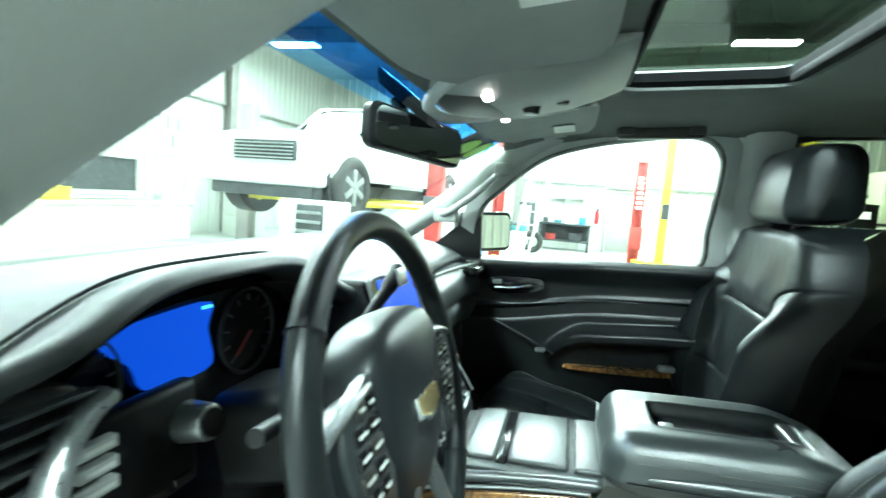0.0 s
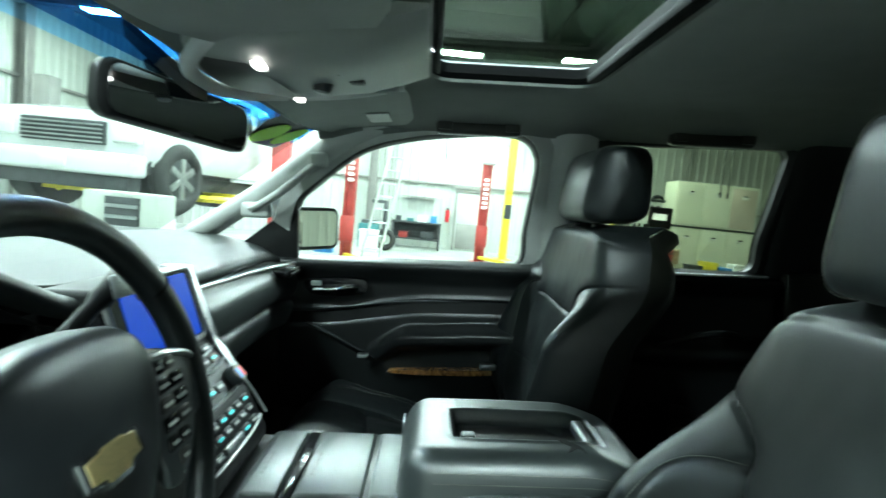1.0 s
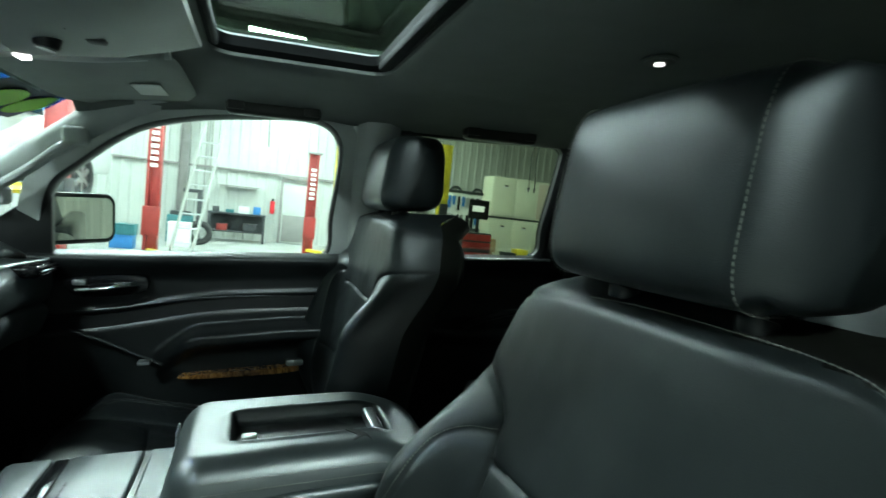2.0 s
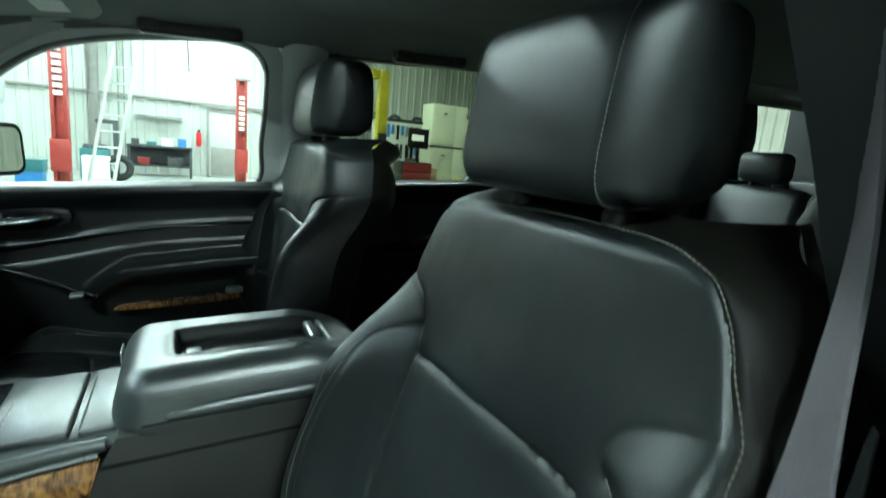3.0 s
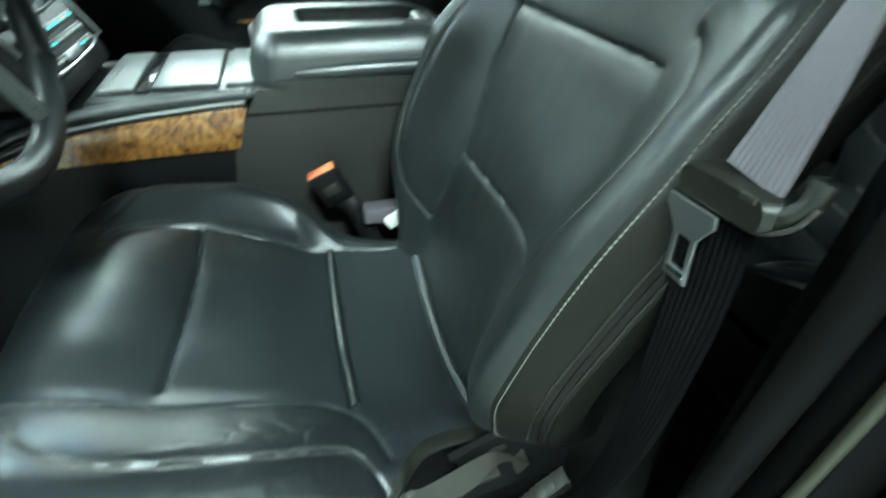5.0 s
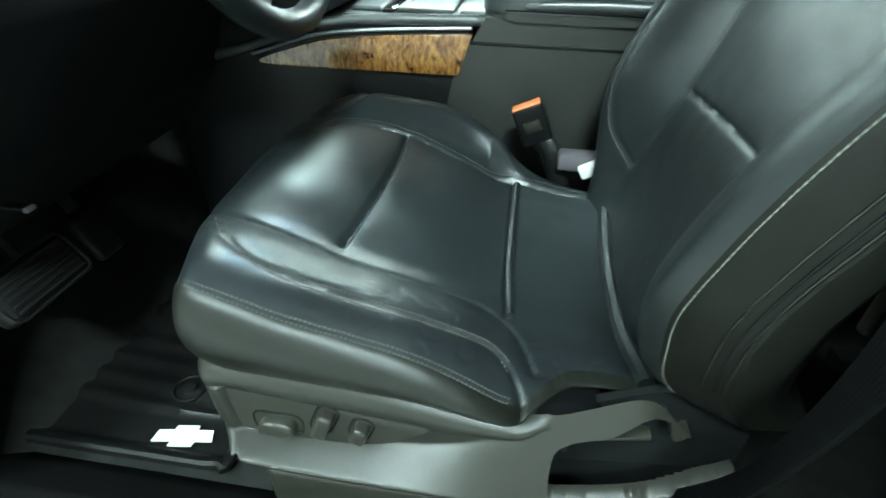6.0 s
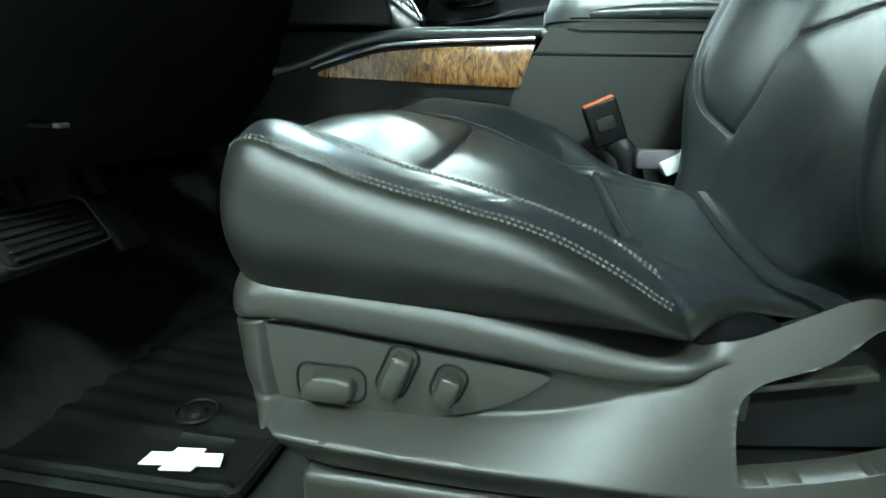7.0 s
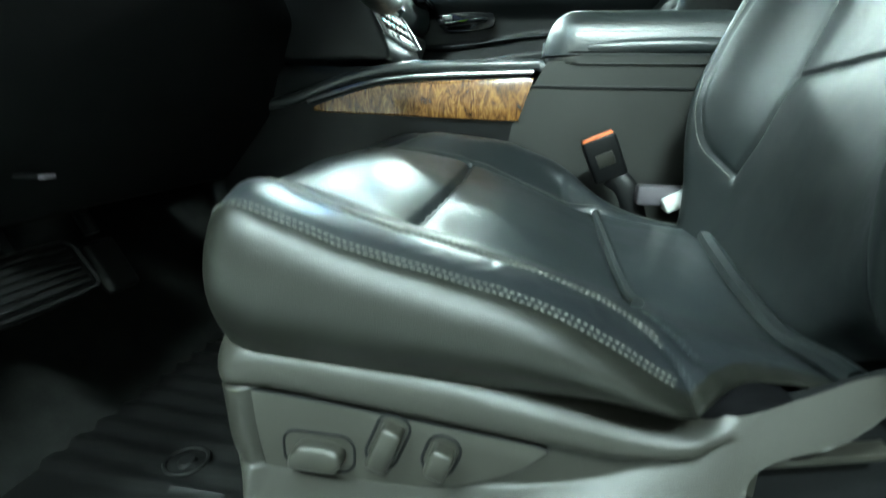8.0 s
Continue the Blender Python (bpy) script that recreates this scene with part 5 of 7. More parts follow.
def pass_face(y):
    e = 0.02 * float(ease(y, 0.60, 0.70))
    return [(-0.40, 1.285), (-0.345, 1.272), (-0.318 + e, 1.255), (-0.297 + e, 1.228), (-0.294 + e, 1.195), (-0.303 + e, 1.165), (-0.320 + e, 1.148)]


def glove_face(y):
    e = 0.02 * float(ease(y, 0.60, 0.70))
    return [(-0.325 + e, 1.150), (-0.312 + e, 1.144), (-0.305 + e, 1.128), (-0.312 + e, 1.100), (-0.326 + e, 1.072), (-0.336 + e, 1.066), (-0.352 + e, 1.068)]


def under_face(y):
    return [(-0.335, 1.15), (-0.352, 1.068), (-0.40, 1.03), (-0.50, 0.90), (-0.62, 0.80)]


across = [0.080 + 0.610 * i / 30 for i in range(31)]
for nm_, fn_, m_, lb_ in (("passenger_panel", pass_face, M_FACE, "satin dark grey passenger dash pad"), ("glovebox_lid", glove_face, M_FACE, "satin dark grey glovebox lid"), ("lower_dash", under_face, M_UNDER, "")):
    part(nm_, loft([[Vector((x, y, z)) for x, z in flat_curve(fn_(y), 4)] for y in across], False, False), m_, db, lb_, angle=70)
part("silver_strip", tube(curve([(-0.333, 0.095, 1.268), (-0.322, 0.35, 1.266), (-0.308, 0.52, 1.264), (-0.292, 0.63, 1.262), (-0.275, 0.68, 1.262)], 6), 0.0045, 8), M_SILVER, db, "satin silver strip")
pv = part("side_vent", box(-0.33, -0.262, 0.56, 0.70, 1.228, 1.258, 0.012, 3), M_PIANO, db, "gloss black side air vent")
for i in range(3):
    part("vent_slat", box(-0.27, -0.259, 0.575, 0.675, 1.234 + 0.008 * i, 1.237 + 0.008 * i, 0.001, 1), M_SILVER if i == 1 else M_BLACK, pv)
part("lower_panel", slab([(-0.37, 1.13), (-0.345, 1.06), (-0.40, 0.90), (-0.50, 0.78), (-0.62, 0.80), (-0.62, 1.13)], "y", -0.74, -0.16, 0.012, 3), M_UNDER, db, "black knee panel under the instruments")
# instruments
ic = part("gauge_panel", slab(flat_curve([(-0.69, 1.17), (-0.715, 1.25), (-0.66, 1.33), (-0.56, 1.362), (-0.46, 1.368), (-0.36, 1.360), (-0.27, 1.325), (-0.225, 1.25), (-0.25, 1.17), (-0.46, 1.15)], 5, True), "x", -0.47, -0.440, 0.004), M_PIANO, db, "dark instrument cluster with two dials")
scr = flat_curve([(-0.578, 1.312), (-0.50, 1.320), (-0.424, 1.319), (-0.432, 1.285), (-0.424, 1.236), (-0.48, 1.230), (-0.535, 1.238), (-0.552, 1.27), (-0.583, 1.295)], 3, True)
part("display_screen", slab(scr, "x", -0.436, -0.433, 0.0), M_BLUE, ic, "lit blue display screen")
for y in (-0.625, -0.345):
    part("dial_ring", tube([Vector((-0.435, y + 0.062 * math.cos(a), 1.262 + 0.062 * math.sin(a))) for a in [2 * math.pi * i / 40 for i in range(40)]], 0.003, 6, True, up=(1, 0, 0)), M_DARKMETAL, ic)
    for i in range(11):
        a = radians(225 - 27 * i)
        c = Vector((-0.434, y + 0.05 * math.cos(a), 1.262 + 0.05 * math.sin(a)))
        part("dial_mark", turned(box(-0.001, 0.001, -0.005, 0.005, -0.0009, 0.0009, 0.0, 1), Matrix.Translation(c) @ Matrix.Rotation(a, 4, "X")), M_WEB, ic)
    part("needle", turned(box(-0.001, 0.001, 0.0, 0.045, -0.0015, 0.0015, 0.0, 1), Matrix.Translation((-0.430, y, 1.262)) @ Matrix.Rotation(radians(222), 4, "X")), M_POSTRED, ic, "red dial needle")
part("warning_lamp", box(-0.434, -0.432, -0.442, -0.424, 1.312, 1.316, 0.0), M_TEAL, ic, "lit green lamp")
part("cluster_hood", loft([[Vector((-0.36 - 0.02 * hood(y), y, 1.288 + 0.088 * hood(y) - 0.032)), Vector((-0.47, y, 1.29 + 0.075 * hood(y) - 0.028))] for y in ys[3:66]], False, False), M_BLACK, db, "black underside of the instrument hood")
# driver side vent, silver trim, light switches
dv = part("side_vent", slab(flat_curve([(-0.758, 1.18), (-0.758, 1.300), (-0.705, 1.308), (-0.662, 1.288), (-0.70, 1.20)], 4, True), "x", -0.42, -0.362, 0.006), M_BLACK, db, "black driver side air vent")
for i in range(5):
    part("vent_slat", box(-0.366, -0.350, -0.752, -0.70 + 0.010 * i, 1.236 + 0.014 * i, 1.240 + 0.014 * i, 0.001, 1), M_DARKMETAL, dv)
part("silver_trim", tube(curve([(-0.352, -0.652, 1.288), (-0.35, -0.676, 1.277), (-0.346, -0.697, 1.258), (-0.340, -0.712, 1.235), (-0.335, -0.728, 1.20), (-0.335, -0.735, 1.15)], 6), 0.015, 10, ry=0.009), M_SILVER, db, "satin silver vent trim")
lp = part("light_switch_panel", turned(box(-0.02, 0.004, -0.075, 0.085, -0.06, 0.06, 0.01, 3), Matrix.Translation((-0.372, -0.61, 1.20))), M_BLACK, db, "black light switch panel")
part("light_knob", cyl((-0.372, -0.545, 1.215), (-0.335, -0.545, 1.219), 0.023, 24, 0.020, 0.004), M_SILVER, db, "silver rimmed light switch knob")
part("knob_face", cyl((-0.335, -0.545, 1.219), (-0.332, -0.545, 1.2195), 0.015, 20), M_BLACK, db)
for i in range(3):
    part("push_button", box(-0.37, -0.358, -0.674, -0.636, 1.195 + 0.019 * i, 1.207 + 0.019 * i, 0.002), M_PILLAR, lp, "pale push button")
    part("button_mark", box(-0.358, -0.3572, -0.668, -0.642, 1.199 + 0.019 * i, 1.203 + 0.019 * i, 0.0), M_WHITE, lp)
for i in range(2):
    part("push_button", box(-0.37, -0.364, -0.60 + 0.035 * i, -0.575 + 0.035 * i, 1.15, 1.16, 0.002), M_PLASTIC, lp)
# centre stack
cs = part("control_panel", slab([(-0.40, 1.318), (-0.322, 1.318), (-0.282, 1.185), (-0.210, 1.097), (-0.172, 1.02), (-0.172, 1.0), (-0.40, 1.0)], "y", -0.178, 0.090, 0.008, 3), M_BLACK, db, "black control panel")
part("screen_surround", tube([Vector((-0.3015 - (z - 1.25) * 0.30, y, z)) for y, z in rrect(-0.045, 1.258, 0.122, 0.062, 0.014)], 0.006, 8, True, up=(1, 0, 0)), M_SILVER, cs, "satin silver screen surround")
part("screen_cheek", slab([(-0.372, 1.322), (-0.322, 1.321), (-0.276, 1.187), (-0.232, 1.130), (-0.246, 1.118), (-0.310, 1.18)], "y", 0.079, 0.106, 0.004, 3), M_SILVER, cs, "satin silver cheek beside the screen")
part("screen_glass", loft([[Vector((-0.3022 - (z - 1.25) * 0.30 + d, y, z)) for y, z in rrect(-0.040, 1.258, 0.118, 0.059, 0.006)] for d in (0.0, 0.002)]), M_PIANO, cs, "black glass round the screen")
part("touch_screen", loft([[Vector((-0.3005 - (z - 1.25) * 0.30 + d, y, z)) for y, z in rrect(-0.036, 1.258, 0.098, 0.054, 0.004)] for d in (0.0, 0.002)]), M_BLUE, cs, "lit blue touch screen")
sm = Matrix.Translation((-0.2455, -0.048, 1.1415)) @ Matrix.Rotation(radians(-39), 4, "Y")
sm2 = Matrix.Translation((-0.1895, -0.048, 1.0585)) @ Matrix.Rotation(radians(-27), 4, "Y")
rnd = random.Random(11)


def button_row(m, z, cnt, h, y0=-0.112, y1=0.112):
    """One row of push buttons, each with its printed or lit mark."""
    step = (y1 - y0) / cnt
    for i in range(cnt):
        y = y0 + step * (i + 0.5)
        part("push_button", turned(box(-0.004, 0.0045, y - step * 0.42, y + step * 0.42, z - h, z + h, 0.0018, 2), m), M_CONSOLE, cs)
        part("button_mark", turned(box(0.0046, 0.0052, y - step * 0.24, y + step * 0.24, z - h * 0.3, z + h * 0.3, 0.0), m), M_TEAL if rnd.random() < 0.3 else M_WHITE, cs)


button_row(sm, 0.044, 6, 0.007)
button_row(sm, 0.022, 7, 0.007)
button_row(sm, -0.026, 4, 0.008, -0.07, 0.07)
button_row(sm2, 0.030, 7, 0.007)
button_row(sm2, 0.010, 7, 0.006)
button_row(sm2, -0.012, 6, 0.006)
part("wide_button", turned(box(-0.002, 0.0068, -0.030, 0.034, -0.0205, -0.0065, 0.002, 2), sm2), M_SILVER, cs, "wide silver button")
for y in (-0.10, 0.107):
    part("knob", turned(cyl((0.0, y, -0.028), (0.020, y, -0.028), 0.020, 22, 0.0175, 0.003), sm), M_CONSOLE, cs, "black rotary knob")
    part("knob_mark", turned(box(0.0198, 0.0212, y - 0.012, y + 0.0, -0.038, -0.018, 0.0), sm), M_BLUEPL, cs, "blue knob mark")
    part("knob_mark", turned(box(0.0198, 0.0212, y, y + 0.012, -0.038, -0.018, 0.0), sm), M_RED, cs, "red knob mark")
for m, z in ((sm, 0.0335), (sm, 0.004), (sm, -0.046), (sm2, -0.024)):
    part("trim_strip", turned(tube(curve([(0.002, -0.125, z + 0.008), (0.004, -0.07, z), (0.004, 0.07, z), (0.002, 0.125, z + 0.008)], 5), 0.0036, 8, ry=0.0026), m), M_SILVER, cs, "satin silver strip")
part("trim_strip", tube(curve([(-0.282, 0.089, 1.19), (-0.245, 0.090, 1.140), (-0.207, 0.090, 1.096), (-0.175, 0.090, 1.045)], 6), 0.003, 8), M_SILVER, cs, "satin silver side strip")
part("trim_strip", tube(curve([(-0.282, -0.185, 1.19), (-0.245, -0.185, 1.140), (-0.207, -0.185, 1.096), (-0.175, -0.185, 1.045)], 6), 0.003, 8), M_SILVER, cs, "satin silver side strip")

# steering wheel
sw = thing("steering_wheel", (-0.154, -0.449, 1.236), "black leather steering wheel with button pads and a gold emblem", "steering wheel")
TILT_W = 0.23
WM = Matrix.Translation((-0.150, -0.465, 1.236)) @ Matrix.Rotation(-TILT_W, 4, "Y") @ Matrix(((0, 0, 1, 0), (1, 0, 0, 0), (0, 1, 0, 0), (0, 0, 0, 1)))
# in the wheel's own plane: first number across, second up, third towards the driver
RW_ = 0.200


def rim_r(a):
    return 0.0165 + 0.003 * max(0.0, math.cos(2 * (a - 0.5))) ** 3 + 0.002 * math.cos(a) ** 8


part("rim", turned(tube([(RW_ * math.cos(a), RW_ * math.sin(a), 0.0) for a in [2 * math.pi * i / 96 for i in range(96)]], [rim_r(2 * math.pi * i / 96) for i in range(96)], 14, True, ry=0.0150), WM), M_LEATHER, sw, "black leather wrapped rim", angle=80)
for a in (0.62, math.pi - 0.62, -0.72, math.pi + 0.72):
    part("rim_seam", turned(tube([(RW_ * math.cos(a) + 0.0182 * math.cos(a) * math.cos(b), RW_ * math.sin(a) + 0.0182 * math.sin(a) * math.cos(b), 0.0165 * math.sin(b)) for b in [2 * math.pi * i / 20 for i in range(20)]], 0.0012, 5, True), WM), M_BLACK, sw)
pad = [(x * 1.2, y * 1.08) for x, y in flat_curve([(-0.085, 0.055), (-0.055, 0.088), (0.0, 0.096), (0.055, 0.088), (0.085, 0.055), (0.088, 0.0), (0.075, -0.055), (0.045, -0.095), (0.0, -0.105), (-0.045, -0.095), (-0.075, -0.055), (-0.088, 0.0)], 5, True)]
rings = []
for h, k in ((-0.035, 0.96), (-0.012, 1.0), (0.004, 0.985), (0.014, 0.94), (0.020, 0.86), (0.0245, 0.70), (0.027, 0.45), (0.028, 0.2)):
    rings.append([WM @ Vector((x * k, y * k, h + (0.010 * (y / 0.1) if h > 0 else 0))) for x, y in pad])
part("airbag_pad", loft(rings), M_PADDING, sw, "black padded airbag cover", angle=70)
em = [(x * 0.88, y * 0.88) for x, y in ((-0.033, -0.011), (-0.013, -0.011), (-0.013, -0.018), (0.017, -0.018), (0.019, -0.011), (0.036, -0.011), (0.031, 0.011), (0.013, 0.011), (0.013, 0.018), (-0.017, 0.018), (-0.018, 0.011), (-0.037, 0.011))]
part("emblem_rim", turned(slab([(x * 1.18, y * 1.34) for x, y in em], "z", 0.024, 0.0335, 0.0015), WM), M_CHROME, sw, "chrome emblem border")
part("emblem", turned(slab(em, "z", 0.030, 0.0350, 0.001), WM), M_GOLD, sw, "gold cross shaped emblem")
for s in (-1, 1):
    sp = part("spoke", turned(slab([(s * 0.08, 0.045), (s * 0.13, 0.048), (s * 0.198, 0.036), (s * 0.198, -0.030), (s * 0.13, -0.045), (s * 0.08, -0.055)], "z", -0.016, 0.010, 0.008, 3), WM), M_PADDING, sw, "black wheel spoke")
    part("spoke_trim", turned(tube(curve([(s * 0.088, 0.052, 0.010), (s * 0.125, 0.050, 0.014), (s * 0.165, 0.040, 0.012), (s * 0.19, 0.030, 0.008)], 5), 0.005, 8), WM), M_SILVER, sw, "satin silver spoke trim")
    bp = part("button_pad", turned(slab(flat_curve([(s * 0.086, 0.052), (s * 0.125, 0.056), (s * 0.163, 0.036), (s * 0.166, -0.012), (s * 0.140, -0.058), (s * 0.110, -0.078), (s * 0.088, -0.066)], 4, True), "z", 0.004, 0.0155, 0.004), WM), M_CONSOLE, sw, "satin black button pad")
    for j, (xa, xb) in enumerate(((0.112, 0.132), (0.098, 0.140), (0.098, 0.152), (0.098, 0.152), (0.098, 0.150), (0.100, 0.140))):
        y = -0.058 + 0.0195 * j
        nb_ = 1 if j == 0 else 2
        for i in range(nb_):
            a, b = xa + (xb - xa) * i / nb_ + 0.001, xa + (xb - xa) * (i + 1) / nb_ - 0.001
            x0, x1 = sorted((s * a, s * b))
            part("push_button", turned(box(x0, x1, y - 0.0075, y + 0.0075, 0.013, 0.0185, 0.003, 2), WM), M_PIANO if (i + j) % 3 else M_PLASTIC, bp)
            part("button_mark", turned(box(x0 + 0.004, x1 - 0.004, y - 0.0016, y + 0.0016, 0.0185, 0.0190, 0.0), WM), M_WHITE, bp)
    part("lower_spoke", turned(tube(curve([(s * 0.030, -0.085, 0.004), (s * 0.050, -0.13, 0.004), (s * 0.078, -0.175, 0.0), (s * 0.088, -0.19, 0.0)], 5), 0.013, 10, ry=0.009), WM), M_SILVER, sw, "satin silver lower spoke")
col = thing("steering_column", (-0.3, -0.449, 1.18), "black steering column shroud with control stalks", "steering column")
part("shroud", turned(loft([[Vector((x * k, y * k, h)) for x, y in rrect(0, -0.01, 0.065, 0.055, 0.025)] for h, k in ((-0.20, 1.0), (-0.10, 1.0), (-0.055, 0.95), (-0.045, 0.8))]), WM), M_BLACK, col)
part("column_gear_lever", turned(tube(curve([(0.05, 0.04, -0.08), (0.10, 0.08, -0.07), (0.15, 0.115, -0.05), (0.185, 0.135, -0.045)], 5), [0.009] * 10 + [0.012] * 6, 10), WM), M_BLACK, col, "black gear lever")
part("stalk", turned(tube(curve([(-0.05, 0.02, -0.08), (-0.11, 0.03, -0.075), (-0.16, 0.035, -0.07)], 5), 0.009, 10), WM), M_BLACK, col, "black indicator stalk")
part("lever_tip", turned(box(0.15, 0.185, 0.112, 0.138, -0.036, -0.032, 0.002), WM), M_SILVER, col)

# ---- centre console ----
cc = thing("centre_console", (0.0, -0.02, 0.468), "black centre console with burl wood trim and flip lids", "centre console")


def flare(x):
    return -0.150 - 0.035 * float(ease(-x, -0.07, 0.32))


part("console_body", loft([[Vector((x, flare(x) + 0.006, 0.47)), Vector((x, flare(x) + 0.004, 0.90)), Vector((x, flare(x), 0.975)), Vector((x, flare(x) + 0.010, 0.99)), Vector((x, 0.115 - 0.006, 0.99)), Vector((x, 0.125, 0.97)), Vector((x, 0.125, 0.47))] for x in [-0.50 + 0.57 * i / 20 for i in range(21)]]), M_BLACK, cc, angle=50)
wood = flat_curve([(-0.31, 0.915), (-0.25, 0.940), (-0.19, 0.957), (-0.10, 0.966), (0.00, 0.971), (0.072, 0.974), (0.068, 0.968), (0.052, 0.909), (0.046, 0.903), (-0.05, 0.905), (-0.20, 0.909)], 5, True)
V = [Vector((x, flare(x) - 0.005, z)) for x, z in wood]
wt = loft([[v + Vector((0, 0.012, 0)) for v in V], [v + Vector((0, 0.001, 0)) for v in V], [Vector((v.x * 0.992, v.y - 0.0005, 0.94 + (v.z - 0.94) * 0.94)) for v in V]])
part("wood_trim", wt, M_WOOD, cc, "glossy brown burl wood trim")
part("silver_edge", tube([Vector((x, flare(x) - 0.004, z + 0.004)) for x, z in curve_z] if (curve_z := flat_curve([(-0.32, 0.925), (-0.25, 0.947), (-0.19, 0.963), (-0.10, 0.972), (0.0, 0.977), (0.075, 0.980)], 5)) else [], 0.0035, 8), M_SILVER, cc, "thin silver edge over the wood")
part("side_rail", tube([Vector((x, flare(x) + 0.002, z)) for x, z in flat_curve([(-0.45, 0.91), (-0.34, 0.935), (-0.25, 0.968), (-0.15, 0.988), (0.0, 0.994), (0.085, 0.996)], 5)], 0.010, 10), M_CONSOLE, cc, "black rounded console edge")
part("top_plate", box(-0.16, 0.105, -0.145, 0.112, 0.985, 0.998, 0.006), M_CONSOLE, cc)
for x0, x1 in ((-0.150, -0.092), (-0.068, 0.038), (0.048, 0.096)):
    lid = part("flip_lid", box(x0, x1, -0.118, 0.098, 0.994, 1.006, 0.007, 4), M_CONSOLE, cc, "satin black flip lid")
    if x1 - x0 > 0.05:
        for k in range(5):
            part("lid_mark", box(x0 + 0.016, x0 + 0.019, -0.06 + 0.016 * k, -0.050 + 0.016 * k, 1.0058, 1.0066, 0.0), M_PLASTIC, lid)
part("hinge_strip", box(-0.090, -0.070, -0.125, 0.10, 0.994, 1.003, 0.003), M_PIANO, cc)
# armrest box behind
part("box_body", loft([[Vector((xa, y, z)) for y in (-0.150,)] + [Vector((xa, 0.118, z)), Vector((0.52, 0.118, z)), Vector((0.52, -0.150, z))] for z, xa in ((0.47, 0.0), (0.70, 0.01), (0.894, 0.043), (0.96, 0.075), (1.002, 0.098))]), M_BOX, cc, "dark vinyl covered console box", angle=30)
part("box_groove", box(0.07, 0.5, -0.1525, -0.149, 0.958, 0.963, 0.001), M_BLACK, cc)
al = thing("console_armrest", (0.3, -0.016, 1.0), "black padded console armrest lid with a shallow phone tray", "armrest")


LID_CX, LID_CY, LID_HX, LID_HY, LID_R = 0.300, -0.0165, 0.210, 0.1405, 0.055


def lid_top(x, y):
    """The lid's skin: rounded corners and edges, falling off to the rear, with the tray let in."""
    qx, qy = abs(x - LID_CX) - (LID_HX - LID_R), abs(y - LID_CY) - (LID_HY - LID_R)
    if qx > 0 and qy > 0 and math.hypot(qx, qy) > LID_R:
        k = LID_R / math.hypot(qx, qy)
        x, y = LID_CX + math.copysign(LID_HX - LID_R + qx * k, x - LID_CX), LID_CY + math.copysign(LID_HY - LID_R + qy * k, y - LID_CY)
        inset = 0.0
    else:
        inset = LID_R - (math.hypot(max(qx, 0), max(qy, 0)) + min(max(qx, qy), 0))
    roll = 0.050
    e = math.sqrt(max(0.0, 1 - (1 - min(1.0, max(0.0, inset) / roll)) ** 2.3))
    z = 1.012 + (0.074 - 0.045 * float(ease(x, 0.37, 0.54))) * e
    tr = float(ease(x, 0.176, 0.186)) * (1 - float(ease(x, 0.414, 0.424))) * float(ease(y, -0.080, -0.072)) * (1 - float(ease(y, 0.022, 0.030)))
    rim = math.exp(-((abs((x - 0.300) / 0.130) ** 6 + abs((y + 0.025) / 0.060) ** 6) ** (1 / 6) - 1) ** 2 / 0.004)
    z += 0.0015 * noise.noise(Vector((x * 9, y * 9, 2.2))) * e + 0.0022 * rim * e
    return Vector((x, y, z - 0.024 * tr))


xs = [0.09, 0.0905, 0.092, 0.095, 0.10] + [0.105 + 0.405 * i / 110 for i in range(111)]
ysl = [-0.157, -0.1565, -0.1555, -0.153] + [-0.150 + 0.268 * i / 90 for i in range(91)] + [0.121, 0.1235, 0.124]
part("padded_lid", field(lid_top, xs, ysl), M_CONSOLE, al, "black padded lid", angle=80)
part("lid_base", slab(rrect(LID_CX, LID_CY, LID_HX - 0.002, LID_HY - 0.002, LID_R), "z", 0.998, 1.0125, 0.003), M_BOX, al)
part("stitching", stitches([lid_top(0.145 + 0.35 * i / 40, -0.1515) + Vector((0, -0.0008, 0.0005)) for i in range(41)]), M_STITCH, al)
part("side_pad", tube([Vector((0.150 + 0.345 * i / 20, -0.150, 1.022 + 0.004 * math.sin(math.pi * i / 20))) for i in range(21)], [0.004 + 0.010 * math.sin(math.pi * i / 20) ** 0.4 for i in range(21)], 10), M_CONSOLE, al, angle=80)
part("stitching", stitches([lid_top(0.145 + 0.35 * i / 40, -0.146) + Vector((0, -0.0006, 0.0008)) for i in range(41)]), M_STITCH, al)
part("lid_seam", tube([Vector((0.13 + 0.36 * i / 30, -0.1572, 1.016)) for i in range(31)], 0.0014, 6), M_UNDER, al)
part("tray_mat", box(0.188, 0.41, -0.070, 0.020, 1.058, 1.0625, 0.001), M_RUBBER, al, "black ribbed tray mat")
part("tray_clip", box(0.392, 0.412, -0.066, 0.016, 1.060, 1.081, 0.005, 3), M_STEEL, al, "silver tray clip")
part("tray_clip", box(0.192, 0.215, -0.05, -0.03, 1.062, 1.076, 0.004), M_STEEL, al, "silver tray clip")
for i in range(9):
    part("tray_rib", box(0.222 + 0.017 * i, 0.228 + 0.017 * i, -0.069, -0.058, 1.0615, 1.074, 0.001, 1), M_PLASTIC, al)
for i in range(5):
    part("hinge_slot", box(0.0905, 0.094, 0.04 + 0.009 * i, 0.045 + 0.009 * i, 1.01, 1.055, 0.001, 1), M_SILVER, al)
